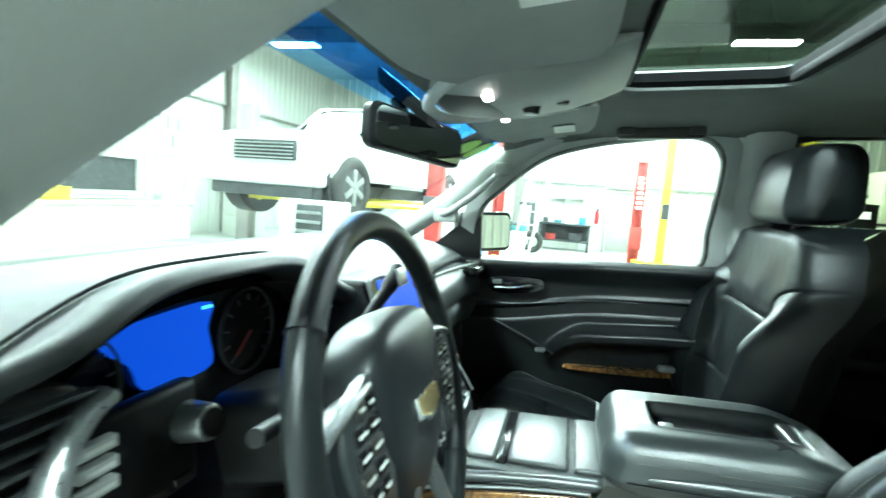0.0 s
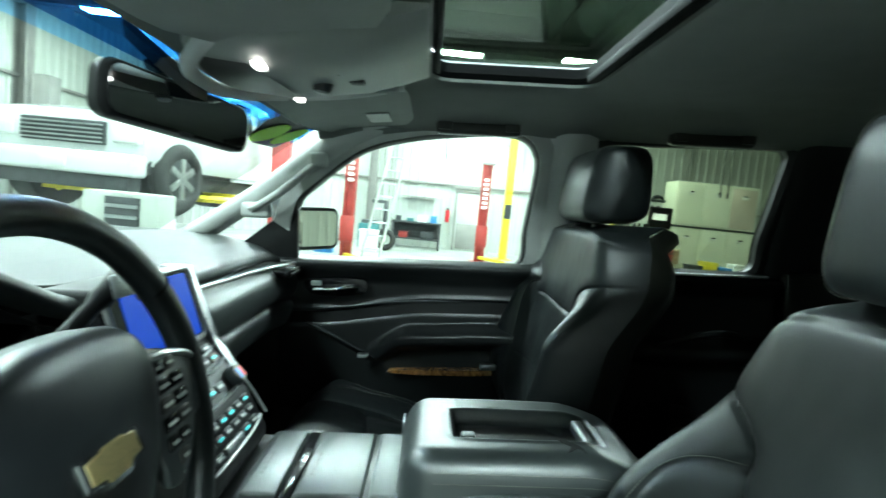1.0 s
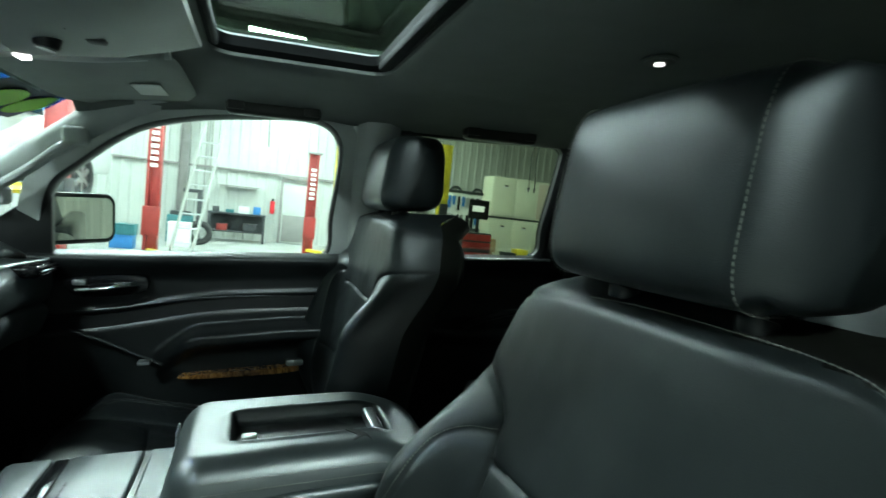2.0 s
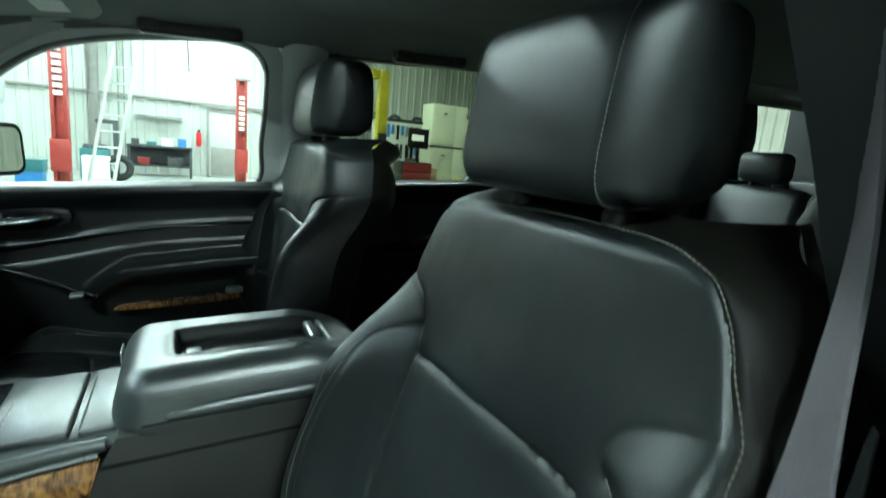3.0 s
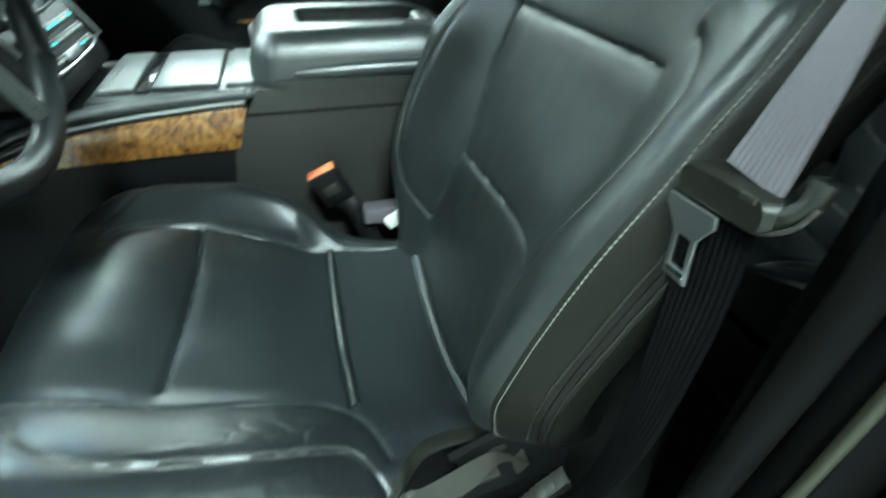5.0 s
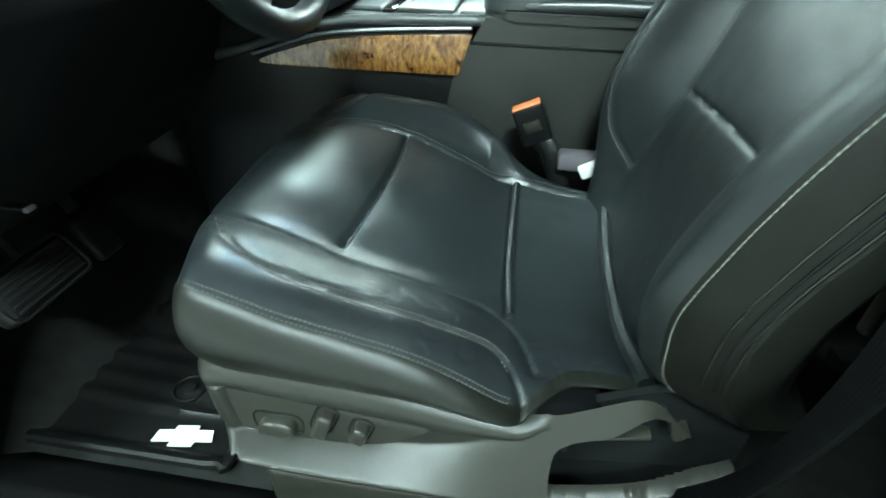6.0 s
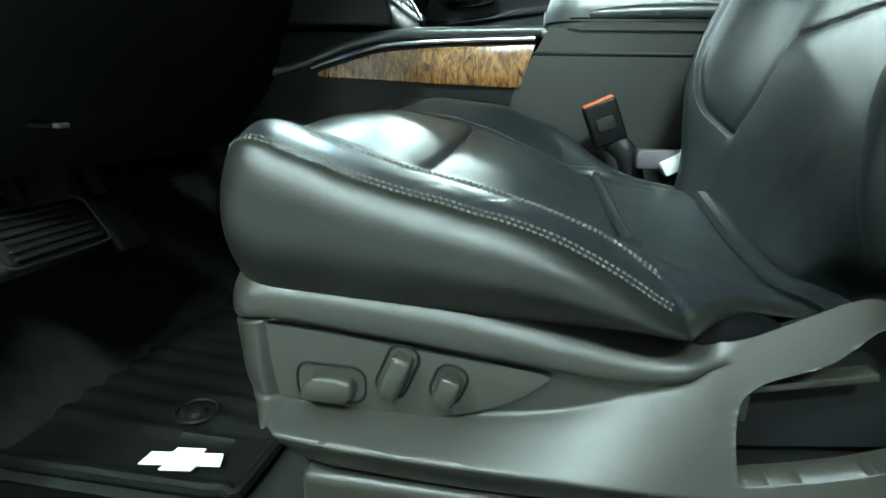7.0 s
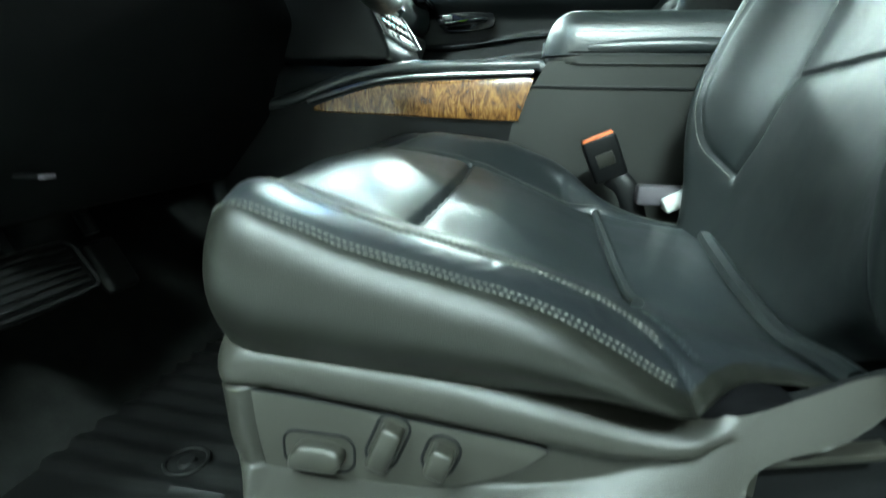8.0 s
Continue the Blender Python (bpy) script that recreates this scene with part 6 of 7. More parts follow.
sc = [(0.345, -0.085), (0.36, -0.10), (0.352, -0.118), (0.372, -0.108), (0.38, -0.122), (0.375, -0.10), (0.362, -0.088)]
cl = thing("dark_scuff", (0.36, -0.1, 1.086), "black scuff mark on the armrest lid", "scuff mark", kind="stuff")
part("smear", loft([[lid_top(x, y) + Vector((0, 0, d)) for x, y in flat_curve(sc, 3, True)] for d in (0.0006, 0.0012)]), M_RUBBER, cl)

# ---- belt and buckle ----
bk_ = thing("belt_buckle", (0.21, -0.225, 0.80), "black belt buckle with an orange release button", "belt buckle")
bmx = Matrix.Translation((0.188, -0.226, 0.867)) @ Matrix.Rotation(radians(-24), 4, "Y") @ Matrix.Rotation(radians(6), 4, "X")
part("casing", turned(box(-0.027, 0.027, -0.013, 0.013, -0.055, 0.018, 0.006, 3), bmx), M_BLACK, bk_)
part("release_button", turned(box(-0.0245, 0.0245, -0.0105, 0.0105, 0.008, 0.0192, 0.002, 2), bmx), M_ORANGE, bk_, "orange release button")
part("casing_boss", turned(box(-0.014, 0.014, -0.0155, -0.010, -0.03, -0.008, 0.003, 2), bmx), M_PLASTIC, bk_)
part("stalk", tube(curve([bmx @ Vector((0, 0, -0.05)), (0.232, -0.232, 0.805), (0.25, -0.235, 0.76), (0.27, -0.24, 0.70)], 5), 0.018, 10, ry=0.007, up=(0, 1, 0)), M_BLACK, bk_, "black buckle strap")
# Two pale blocks stand in for a lit patch between cushion and console.
part("pale_patch_block", box(0.245, 0.33, -0.262, -0.225, 0.782, 0.812, 0.006), M_WEB, bk_, "pale grey block for the lit patch by the buckle")
part("pale_patch_block", turned(box(-0.035, 0.035, -0.018, 0.018, -0.012, 0.012, 0.004), Matrix.Translation((0.315, -0.255, 0.80)) @ Matrix.Rotation(radians(-30), 4, "Y")), M_PAPER, bk_, "pale tilted block for the lit patch by the buckle")

sb = thing("seat_belt", (0.40, -0.86, 0.66), "grey woven driver seat belt hanging with its latch plate", "seat belt")


def webbing(pts, widths, w=0.0475, th=0.0014):
    """A strap along a line, its breadth lying along the given vectors."""
    P = curve(pts, 10)
    D = curve(widths, 10)
    rings = []
    for i, (p, d) in enumerate(zip(P, D)):
        d = d.normalized() * w / 2
        t = (P[min(i + 1, len(P) - 1)] - P[max(i - 1, 0)]).normalized()
        nn = t.cross(d).normalized() * th
        ring = []
        for k in range(21):
            u = -1 + k / 10
            ring.append(p + d * u + nn * (0.8 + 0.7 * (k % 2)))
        for k in range(21):
            u = 1 - k / 10
            ring.append(p + d * u - nn * (0.8 + 0.7 * (k % 2)))
        rings.append(ring)
    return loft(rings)


part("upper_webbing", webbing([(0.413, -0.825, 1.156), (0.447, -0.816, 1.24), (0.482, -0.804, 1.31), (0.545, -0.778, 1.41), (0.60, -0.735, 1.56)],
                              [(-0.12, -0.99, 0.0), (-0.52, -0.85, 0.0), (-0.74, -0.67, 0.0), (-0.84, -0.54, 0.0), (-0.86, -0.50, 0.0)]), M_WEB, sb, "grey ribbed webbing", angle=25)
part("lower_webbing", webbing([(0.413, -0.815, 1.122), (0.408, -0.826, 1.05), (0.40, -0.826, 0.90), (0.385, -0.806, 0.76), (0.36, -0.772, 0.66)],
                              [(0.35, -0.93, 0.0), (0.12, -1.0, 0.0), (-0.25, -0.96, 0.0), (-0.50, -0.85, 0.0), (-0.60, -0.80, 0.0)], w=0.044), M_DARKWEB, sb, "lower webbing, coloured dark for the shade it hangs in", angle=25)
gm = Matrix.Translation((0.413, -0.818, 1.144)) @ Matrix.Rotation(radians(-93), 4, "Z") @ Matrix.Rotation(radians(-7), 4, "Y")
rings = [[Vector((x * k, d, z * k)) for x, z in rrect(0.002, 0, 0.038, 0.0105, 0.008)] for d, k in ((-0.0145, 0.90), (-0.010, 1.0), (0.006, 1.0), (0.010, 0.88))]
part("latch_guide", turned(loft(rings), gm), M_LEATHER_SIDE, sb, "black plastic latch guide")
part("guide_arm", turned(tube(curve([(0.028, -0.004, -0.003), (0.039, -0.003, 0.002), (0.046, 0.001, 0.011), (0.047, 0.005, 0.024)], 6), 0.0070, 12, ry=0.0060), gm), M_LEATHER_SIDE, sb, "black rounded end of the latch guide")
# A paler strip draws the highlight along the guide's lower edge.
part("guide_highlight", turned(tube(curve([(0.030, -0.0105, -0.0100), (0.040, -0.0100, -0.006), (0.050, -0.007, 0.002), (0.0545, -0.003, 0.014)], 6), 0.0016, 8), gm), M_PLASTIC, sb, "paler lower edge of the guide, drawn for its highlight")
part("latch_stop", turned(box(0.018, 0.030, -0.0160, -0.0135, 0.006, 0.0105, 0.0012), gm), M_PLASTIC, sb, "small grey stop on the guide")
# the tongue: a crossbar, sloping shoulders and a loop with a rounded slot
tb = slab([(-0.034, -0.0105), (0.010, -0.0105), (0.011, -0.0185), (0.0065, -0.0215), (-0.0005, -0.0300), (-0.0010, -0.0335), (-0.0230, -0.0335), (-0.0235, -0.0300), (-0.0300, -0.0215), (-0.035, -0.0185)], "y", -0.0185, -0.0155, 0.0008)
for x0, x1, z0, z1 in ((-0.0232, -0.0185, -0.060, -0.0325), (-0.0055, -0.0008, -0.060, -0.0325), (-0.0236, -0.0004, -0.0655, -0.0560)):
    add(tb, box(x0, x1, -0.0183 if z1 > -0.04 else -0.0187, -0.0157, z0, z1, 0.0010, 2))
part("latch_tongue", turned(tb, gm), M_STEEL, sb, "steel latch tongue", angle=20)
part("tongue_sleeve", turned(box(-0.0215, -0.0025, -0.0196, -0.0150, -0.0630, -0.0570, 0.0018), gm), M_CHROME, sb, "bright end of the tongue")

# ---- floor mat, pedals ----
fm = thing("floor_mat", (-0.35, -0.45, 0.468), "black ribbed rubber floor mat with a white emblem", "floor mat")


def mat_z(x, y):
    lip = 0.016 * max(float(ease(-y, 0.688, 0.706)), float(ease(x, -0.215, -0.200)), float(ease(-x, 0.585, 0.60)), float(ease(y, -0.225, -0.21)))
    rib = 0.005 * (0.5 + 0.5 * math.tanh(5 * math.sin(2 * math.pi * (y + 0.1 * x) / 0.042))) if -0.55 < x < -0.215 and -0.635 < y < -0.26 else 0.0
    return Vector((x, y, 0.474 + lip + rib + 0.0012 * noise.noise(Vector((x * 11, y * 11, 0)))))


part("mat_sheet", field(mat_z, [-0.62 + 0.425 * i / 150 for i in range(151)], [-0.712 + 0.51 * i / 60 for i in range(61)]), M_MAT, fm, angle=50)
part("mat_edge", tube(curve([(-0.62, -0.712, 0.480), (-0.30, -0.712, 0.482), (-0.215, -0.710, 0.484), (-0.197, -0.69, 0.484), (-0.195, -0.45, 0.484), (-0.195, -0.21, 0.484)], 6), 0.008, 8), M_MAT, fm)
part("anchor_ring", tube([Vector((-0.33 + 0.026 * math.cos(a), -0.585 + 0.026 * math.sin(a), 0.480)) for a in [2 * math.pi * i / 28 for i in range(28)]], 0.003, 6, True), M_MAT, fm)
part("anchor_knob", cyl((-0.33, -0.585, 0.474), (-0.33, -0.585, 0.483), 0.013, 18, 0.011, 0.003), M_MAT, fm)
ec, eu, ev = Vector((-0.288, -0.672, 0.4795)), Vector((0.9, 0.13, 0)).normalized(), Vector((-0.13, 0.9, 0)).normalized()
eo = [(-0.046, -0.010), (-0.017, -0.010), (-0.019, -0.018), (0.017, -0.018), (0.020, -0.010), (0.046, -0.010), (0.042, 0.010), (0.018, 0.010), (0.018, 0.018), (-0.016, 0.018), (-0.018, 0.010), (-0.042, 0.010)]
part("emblem", loft([[ec + eu * a + ev * b + Vector((0, 0, d)) for a, b in eo] for d in (0.0, 0.002)]), M_WHITE, fm, "white cross shaped emblem", angle=20)
pb = thing("brake_pedal", (-0.5, -0.56, 0.60), "black ribbed rubber brake pedal", "pedal")
pm = Matrix.Translation((-0.48, -0.612, 0.715)) @ Matrix.Rotation(radians(-35), 4, "Y")
part("pedal_pad", turned(box(-0.018, 0.018, -0.075, 0.065, -0.035, 0.035, 0.012, 3), pm), M_RUBBER, pb)
for i in range(6):
    part("pad_rib", turned(box(0.016, 0.021, -0.062, 0.052, -0.026 + 0.0095 * i, -0.022 + 0.0095 * i, 0.001, 1), pm), M_RUBBER, pb)
part("pad_rim", turned(tube([(0.017, y, z) for y, z in rrect(-0.005, 0, 0.069, 0.034, 0.014)], 0.0025, 6, True, up=(1, 0, 0)), pm), M_RUBBER, pb)
part("pedal_arm", tube(curve([(-0.50, -0.60, 0.72), (-0.57, -0.59, 0.83), (-0.65, -0.58, 1.0)], 5), 0.012, 8), M_BLACK, pb)
pg = thing("gas_pedal", (-0.52, -0.465, 0.60), "black rubber accelerator pedal above the carpet", "pedal")
part("pedal_pad", turned(box(-0.010, 0.010, -0.027, 0.027, -0.040, 0.040, 0.009, 3), Matrix.Translation((-0.505, -0.473, 0.695)) @ Matrix.Rotation(radians(-30), 4, "Y")), M_RUBBER, pg)
part("pedal_arm", tube(curve([(-0.525, -0.473, 0.74), (-0.58, -0.47, 0.85), (-0.66, -0.46, 1.0)], 5), 0.010, 8), M_BLACK, pg)
kl = thing("column_release_lever", (-0.40, -0.62, 0.86), "small pale release lever under the dashboard", "lever")
part("lever_tip", box(-0.414, -0.406, -0.636, -0.622, 0.842, 0.847, 0.001), M_WEB, kl)
part("lever_arm", box(-0.470, -0.412, -0.634, -0.624, 0.842, 0.847, 0.001), M_UNDER, kl)

# ---- workshop ----
I4 = Matrix.Identity(4)
X0, X1, Y0, Y1, H = -9.6, 15.0, -7.0, 17.0, 5.6


def shop(name, base, label, category, group="", kind=""):
    return thing(name, base, label, category, group, kind, frame_of=I4)


def lone(name, bm, material, label, category, group="", kind="", base=(0, 0, 0)):
    return solo(name, bm, material, label, category, group, kind, car=False, base=base)


lone("workshop_floor", box(X0 - 0.3, X1 + 0.3, Y0 - 0.3, Y1 + 0.3, -0.2, 0.0, 0.0), M_CONCRETE, "worn grey concrete workshop floor", "floor", kind="structure")


def ribbed(length, height, rib=0.30):
    """A profiled metal sheet in the plane of x and z, with shallow upright ribs."""
    xs_, n = [], int(length / rib)
    for i in range(n):
        x = i * rib
        xs_ += [(x, 0.0), (x + rib * 0.62, 0.0), (x + rib * 0.70, 0.03), (x + rib * 0.92, 0.03)]
    xs_ += [(length, 0.0)]
    bm_ = raw([(x, -d, 0) for x, d in xs_] + [(x, -d, height) for x, d in xs_], [(i, i + 1, len(xs_) + i + 1, len(xs_) + i) for i in range(len(xs_) - 1)])
    return bm_


def wall(name, m, length, material, label):
    b = ribbed(length, H)
    add(b, box(0, length, 0.02, 0.25, 0, H, 0.0))
    return lone(name, turned(b, m), material, label, "wall", kind="structure")


wall("wall_far", Matrix.Translation((X0, Y1, 0)), X1 - X0, M_WALL, "white profiled metal workshop wall")
wall("wall_left", Matrix.Translation((X0, Y0, 0)) @ Matrix.Rotation(radians(90), 4, "Z"), Y1 - Y0, M_WALL, "white profiled metal wall with a dark rail")
wall("wall_right", Matrix.Translation((X1, Y1, 0)) @ Matrix.Rotation(radians(-90), 4, "Z"), Y1 - Y0, M_CREAM, "cream profiled metal workshop wall")
# Unseen closing wall, coloured dark to cut the light it throws back.
wall("wall_near", Matrix.Translation((X1, Y0, 0)) @ Matrix.Rotation(radians(180), 4, "Z"), X1 - X0, M_BEAM, "unseen grey metal wall behind the vehicle, dark to limit bounce light")
lone("ceiling", box(X0, X1, Y0, Y1, H, H + 0.1, 0.0), M_ROOFING, "dark insulated workshop ceiling", "ceiling", kind="structure")
for y in (-2.0, 4.5, 11.0):
    b = box(X0, X1, y - 0.12, y + 0.12, H - 0.14, H - 0.12, 0.0)
    add(b, box(X0, X1, y - 0.01, y + 0.01, H - 0.5, H - 0.14, 0.0))
    add(b, box(X0, X1, y - 0.12, y + 0.12, H - 0.52, H - 0.5, 0.0))
    lone("roof_beam", b, M_BEAM, "grey steel roof beam under the ceiling", "beam", "roof beams", "structure")
for x in (-5.0, -1.2, 2.6, 6.4, 10.2):
    lone("roof_purlin", box(x - 0.04, x + 0.04, Y0, Y1, H - 0.12, H, 0.0), M_BEAM, "grey steel purlin under the ceiling", "beam", "roof purlins", "structure")
lone("wall_rail", box(X0 + 0.02, X0 + 0.10, Y0, Y1, 3.46, 3.54, 0.01), M_BEAM, "dark pipe rail along the white wall", "rail", kind="structure")
lone("wall_rail", box(X0, X1, Y1 - 0.12, Y1 - 0.04, 2.23, 2.30, 0.01), M_BEAM, "dark pipe rail along the far wall", "rail", kind="structure")
for x, y in ((-9.45, 11.2), (-1.95, 16.8), (6.0, 16.8)):
    b = box(x - 0.14, x + 0.14, y - 0.02, y + 0.02, 0, H, 0.0)
    add(b, box(x - 0.14, x - 0.12, y - 0.14, y + 0.14, 0, H, 0.0))
    add(b, box(x + 0.12, x + 0.14, y - 0.14, y + 0.14, 0, H, 0.0))
    lone("steel_column", b, M_BEAM, "grey steel column standing at the wall", "column", "steel columns", "structure", (x, y, 0))

# lamps under the ceiling; many are unseen, added to light the cab and walls
lamp0 = None
for i, (x, y) in enumerate(((-7.3, 10.86), (-6.4, 5.2), (-3.0, 9.0), (0.39, 11.03), (3.36, 10.66), (7.5, 10.5), (-1.5, 4.2), (3.0, 4.6), (-5.6, 0.6), (-0.6, 7.2), (-2.6, -3.6), (-3.8, 14.6), (1.0, 15.0), (5.4, 14.4), (-3.4, 2.4), (0.3, -4.3))):
    if lamp0 is None:
        lamp0 = shop("ceiling_lamp", (x, y, 5.0), "white lit panel lamp under the workshop ceiling, some added unseen", "lamp", "ceiling lamps")
        part("housing", box(x - 0.62, x + 0.62, y - 0.19, y + 0.19, 5.02, 5.09, 0.01), M_WALL, lamp0)
        part("diffuser", box(x - 0.58, x + 0.58, y - 0.16, y + 0.16, 4.995, 5.02, 0.0), M_TUBE, lamp0, "lit white diffuser")
        for dx in (-0.5, 0.5):
            part("hanger", cyl((x + dx, y, 5.09), (x + dx, y, 5.6), 0.006, 6), M_STEEL, lamp0)
    else:
        copy_thing(lamp0, Matrix.Translation((x, y, 5.0)))

# doorway in the far wall
dr = shop("door_1", (1.4, 16.9, 0.0), "white steel door with a dark frame and upper window, closed", "door", kind="structure")
for a in ((0.98, 1.06, 0.0, 2.12), (1.90, 1.98, 0.0, 2.12), (1.06, 1.90, 2.04, 2.12)):
    part("door_frame", box(a[0], a[1], 16.84, 16.96, a[2], a[3], 0.005), M_BEAM, dr)
part("door_leaf", box(1.06, 1.90, 16.88, 16.93, 0.01, 2.04, 0.005), M_WALL, dr)
part("lower_panel", box(1.10, 1.86, 16.87, 16.885, 0.06, 0.95, 0.004), M_BEAM, dr, "grey lower door panel")
part("door_handle", box(1.12, 1.16, 16.82, 16.87, 1.0, 1.12, 0.008), M_STEEL, dr)
lone("door_closer_box", box(1.0, 2.0, 16.80, 16.93, 2.14, 2.26, 0.01), M_BEAM, "grey box over the door", "box")


def lift_post(x, y, h, label, grp):
    t = shop("lift_post", (x, y, 0), label, "vehicle lift", grp)
    b = box(x - 0.13, x + 0.13, y - 0.02, y + 0.12, 0.02, h, 0.01)
    add(b, box(x - 0.13, x - 0.07, y - 0.12, y - 0.02, 0.02, h, 0.005))
    add(b, box(x + 0.07, x + 0.13, y - 0.12, y - 0.02, 0.02, h, 0.005))
    part("column", b, M_POSTRED, t, "red painted steel column")
    part("base_plate", box(x - 0.28, x + 0.28, y - 0.28, y + 0.28, 0.0, 0.02, 0.002), M_POSTRED, t)
    part("carriage", box(x - 0.16, x + 0.16, y - 0.17, y - 0.11, 0.45, 1.05, 0.01), M_POSTRED, t)
    part("lift_arm", turned(box(-0.06, 0.06, -1.0, 0.0, 0.10, 0.18, 0.01), Matrix.Translation((x, y - 0.1, 0)) @ Matrix.Rotation(radians(35), 4, "Z")), M_YELLOW, t, "yellow lift arm")
    for k in range(7):
        part("lettering_bar", box(x - 0.07, x + 0.07, y - 0.135, y - 0.128, h - 1.25 + 0.13 * k, h - 1.17 + 0.13 * k, 0.0), M_WHITE, t, "white bar of lettering")
    part("top_cap", box(x - 0.16, x + 0.20, y - 0.14, y + 0.14, h, h + 0.05, 0.008), M_BEAM, t)
    return t


lift_post(1.64, 13.5, 2.78, "red lift post with white lettering bars, free standing", "lift posts")
lift_post(-1.77, 11.0, 3.1, "tall red lift post with white lettering bars beside a ladder", "lift posts")
lift_post(7.2, 9.0, 3.3, "red lift post near the cream wall", "lift posts")
for x, y, h in ((2.55, 15.0, 4.2), (4.38, 10.5, 3.15)):
    t = shop("yellow_post", (x, y, 0), "yellow painted steel lift post with an overhead arm", "vehicle lift", "yellow posts")
    part("column", box(x - 0.11, x + 0.11, y - 0.11, y + 0.11, 0.02, h, 0.01), M_YELLOW, t)
    part("base_plate", box(x - 0.25, x + 0.25, y - 0.25, y + 0.25, 0, 0.02, 0.002), M_YELLOW, t)
    part("top_arm", box(x - 0.9, x + 0.11, y - 0.09, y + 0.09, h - 0.2, h, 0.01), M_YELLOW, t)
    part("control_box", box(x - 0.1, x + 0.1, y - 0.17, y - 0.11, 1.3, 1.75, 0.01), M_DARKMETAL, t, "dark control box")
ld = shop("step_ladder", (-1.1, 11.4, 0), "white folding ladder leaning by the red post", "ladder")
for dx in (0, 0.42):
    part("rail", tube([(-1.45 + dx, 11.3, 0.02), (-0.95 + dx, 11.6, 2.9)], 0.035, 8), M_WALL, ld)
for k in range(8):
    z = 0.3 + 0.32 * k
    x = -1.45 + 0.5 * z / 2.9
    part("rung", cyl((x, 11.3 + 0.1 * z, z), (x + 0.42, 11.3 + 0.1 * z, z), 0.018, 8), M_STEEL, ld)
wb = shop("work_bench", (-0.2, 16.2, 0), "dark steel workbench with tools and boxes along the wall", "workbench")
part("worktop", box(-1.1, 0.55, 15.8, 16.5, 0.84, 0.90, 0.008), M_DARKMETAL, wb)
part("shelf", box(-1.05, 0.5, 15.85, 16.45, 0.30, 0.34, 0.004), M_DARKMETAL, wb)
for x in (-1.06, 0.51):
    for y in (15.84, 16.46):
        part("leg", box(x - 0.03, x + 0.03, y - 0.03, y + 0.03, 0, 0.84, 0.004), M_DARKMETAL, wb)
part("back_panel", box(-1.05, 0.5, 16.42, 16.46, 0.34, 0.84, 0.004), M_DARKMETAL, wb)
rnd = random.Random(5)


def carton(x, y, z, sx, sy, sz, material, label):
    t = shop("storage_box", (x, y, z), label, "box", "boxes in the workshop")
    part("body", box(x - sx / 2, x + sx / 2, y - sy / 2, y + sy / 2, z, z + sz * 0.85, 0.01), material, t)
    part("lid", box(x - sx * 0.52, x + sx * 0.52, y - sy * 0.52, y + sy * 0.52, z + sz * 0.85, z + sz, 0.008), material, t)


for x, z, sx, sz, mt, lb in ((-0.9, 0.9, 0.18, 0.16, M_DARKMETAL, "dark parts box on the workbench"), (-0.1, 0.9, 0.3, 0.22, M_PAPER, "white carton on the workbench"), (0.28, 0.9, 0.22, 0.24, M_BOXBLUE, "blue parts box on the workbench"),
                             (-0.5, 0.9, 0.24, 0.1, M_TEALP, "teal tool case on the workbench"), (-0.7, 0.34, 0.3, 0.2, M_POSTRED, "red tool case on the bench shelf"), (0.1, 0.34, 0.4, 0.25, M_DARKMETAL, "dark bin on the bench shelf")):
    carton(x, 16.1, z, sx, 0.3, sz, mt, lb)
carton(-1.55, 13.6, 0, 0.5, 0.5, 0.62, M_PAPER, "white plastic tub on the workshop floor")
carton(-2.55, 12.4, 0.0, 0.45, 0.4, 0.3, M_BOXBLUE, "blue crate on the workshop floor")
carton(-2.5, 12.4, 0.3, 0.4, 0.4, 0.25, M_TEALP, "teal crate on top of another crate")
tc = shop("tyre_changer", (-1.6, 14.9, 0), "teal and black tyre machine by the wall", "machine")
part("cabinet", box(-2.0, -1.4, 14.5, 15.1, 0, 0.75, 0.02), M_TEALP, tc)
part("turntable", cyl((-1.7, 14.8, 0.75), (-1.7, 14.8, 0.86), 0.28, 24, 0.26, 0.02), M_DARKMETAL, tc)
part("mast", box(-1.32, -1.2, 14.9, 15.05, 0, 1.5, 0.01), M_DARKMETAL, tc)
part("arm", box(-1.7, -1.2, 14.93, 15.02, 1.4, 1.5, 0.01), M_DARKMETAL, tc)
whl = shop("spare_tyre", (-1.15, 14.2, 0.33), "black tyre leaning by the tyre machine", "tyre")
part("tyre", turned(tube([(0.25 * math.cos(a), 0, 0.25 * math.sin(a)) for a in [2 * math.pi * i / 32 for i in range(32)]], 0.085, 10, True, up=(0, 1, 0)), Matrix.Translation((-1.15, 14.2, 0.335))), M_TYRE, whl)
ex = shop("fire_extinguisher", (0.75, 16.8, 1.0), "red fire extinguisher on the wall", "fire extinguisher")
part("bottle", cyl((0.75, 16.82, 0.95), (0.75, 16.82, 1.38), 0.075, 16, None, 0.03), M_RED, ex)
part("bracket", box(0.72, 0.78, 16.85, 17.03, 1.1, 1.2, 0.004), M_BEAM, ex)
part("valve", box(0.71, 0.79, 16.79, 16.85, 1.38, 1.46, 0.01), M_BLACK, ex)
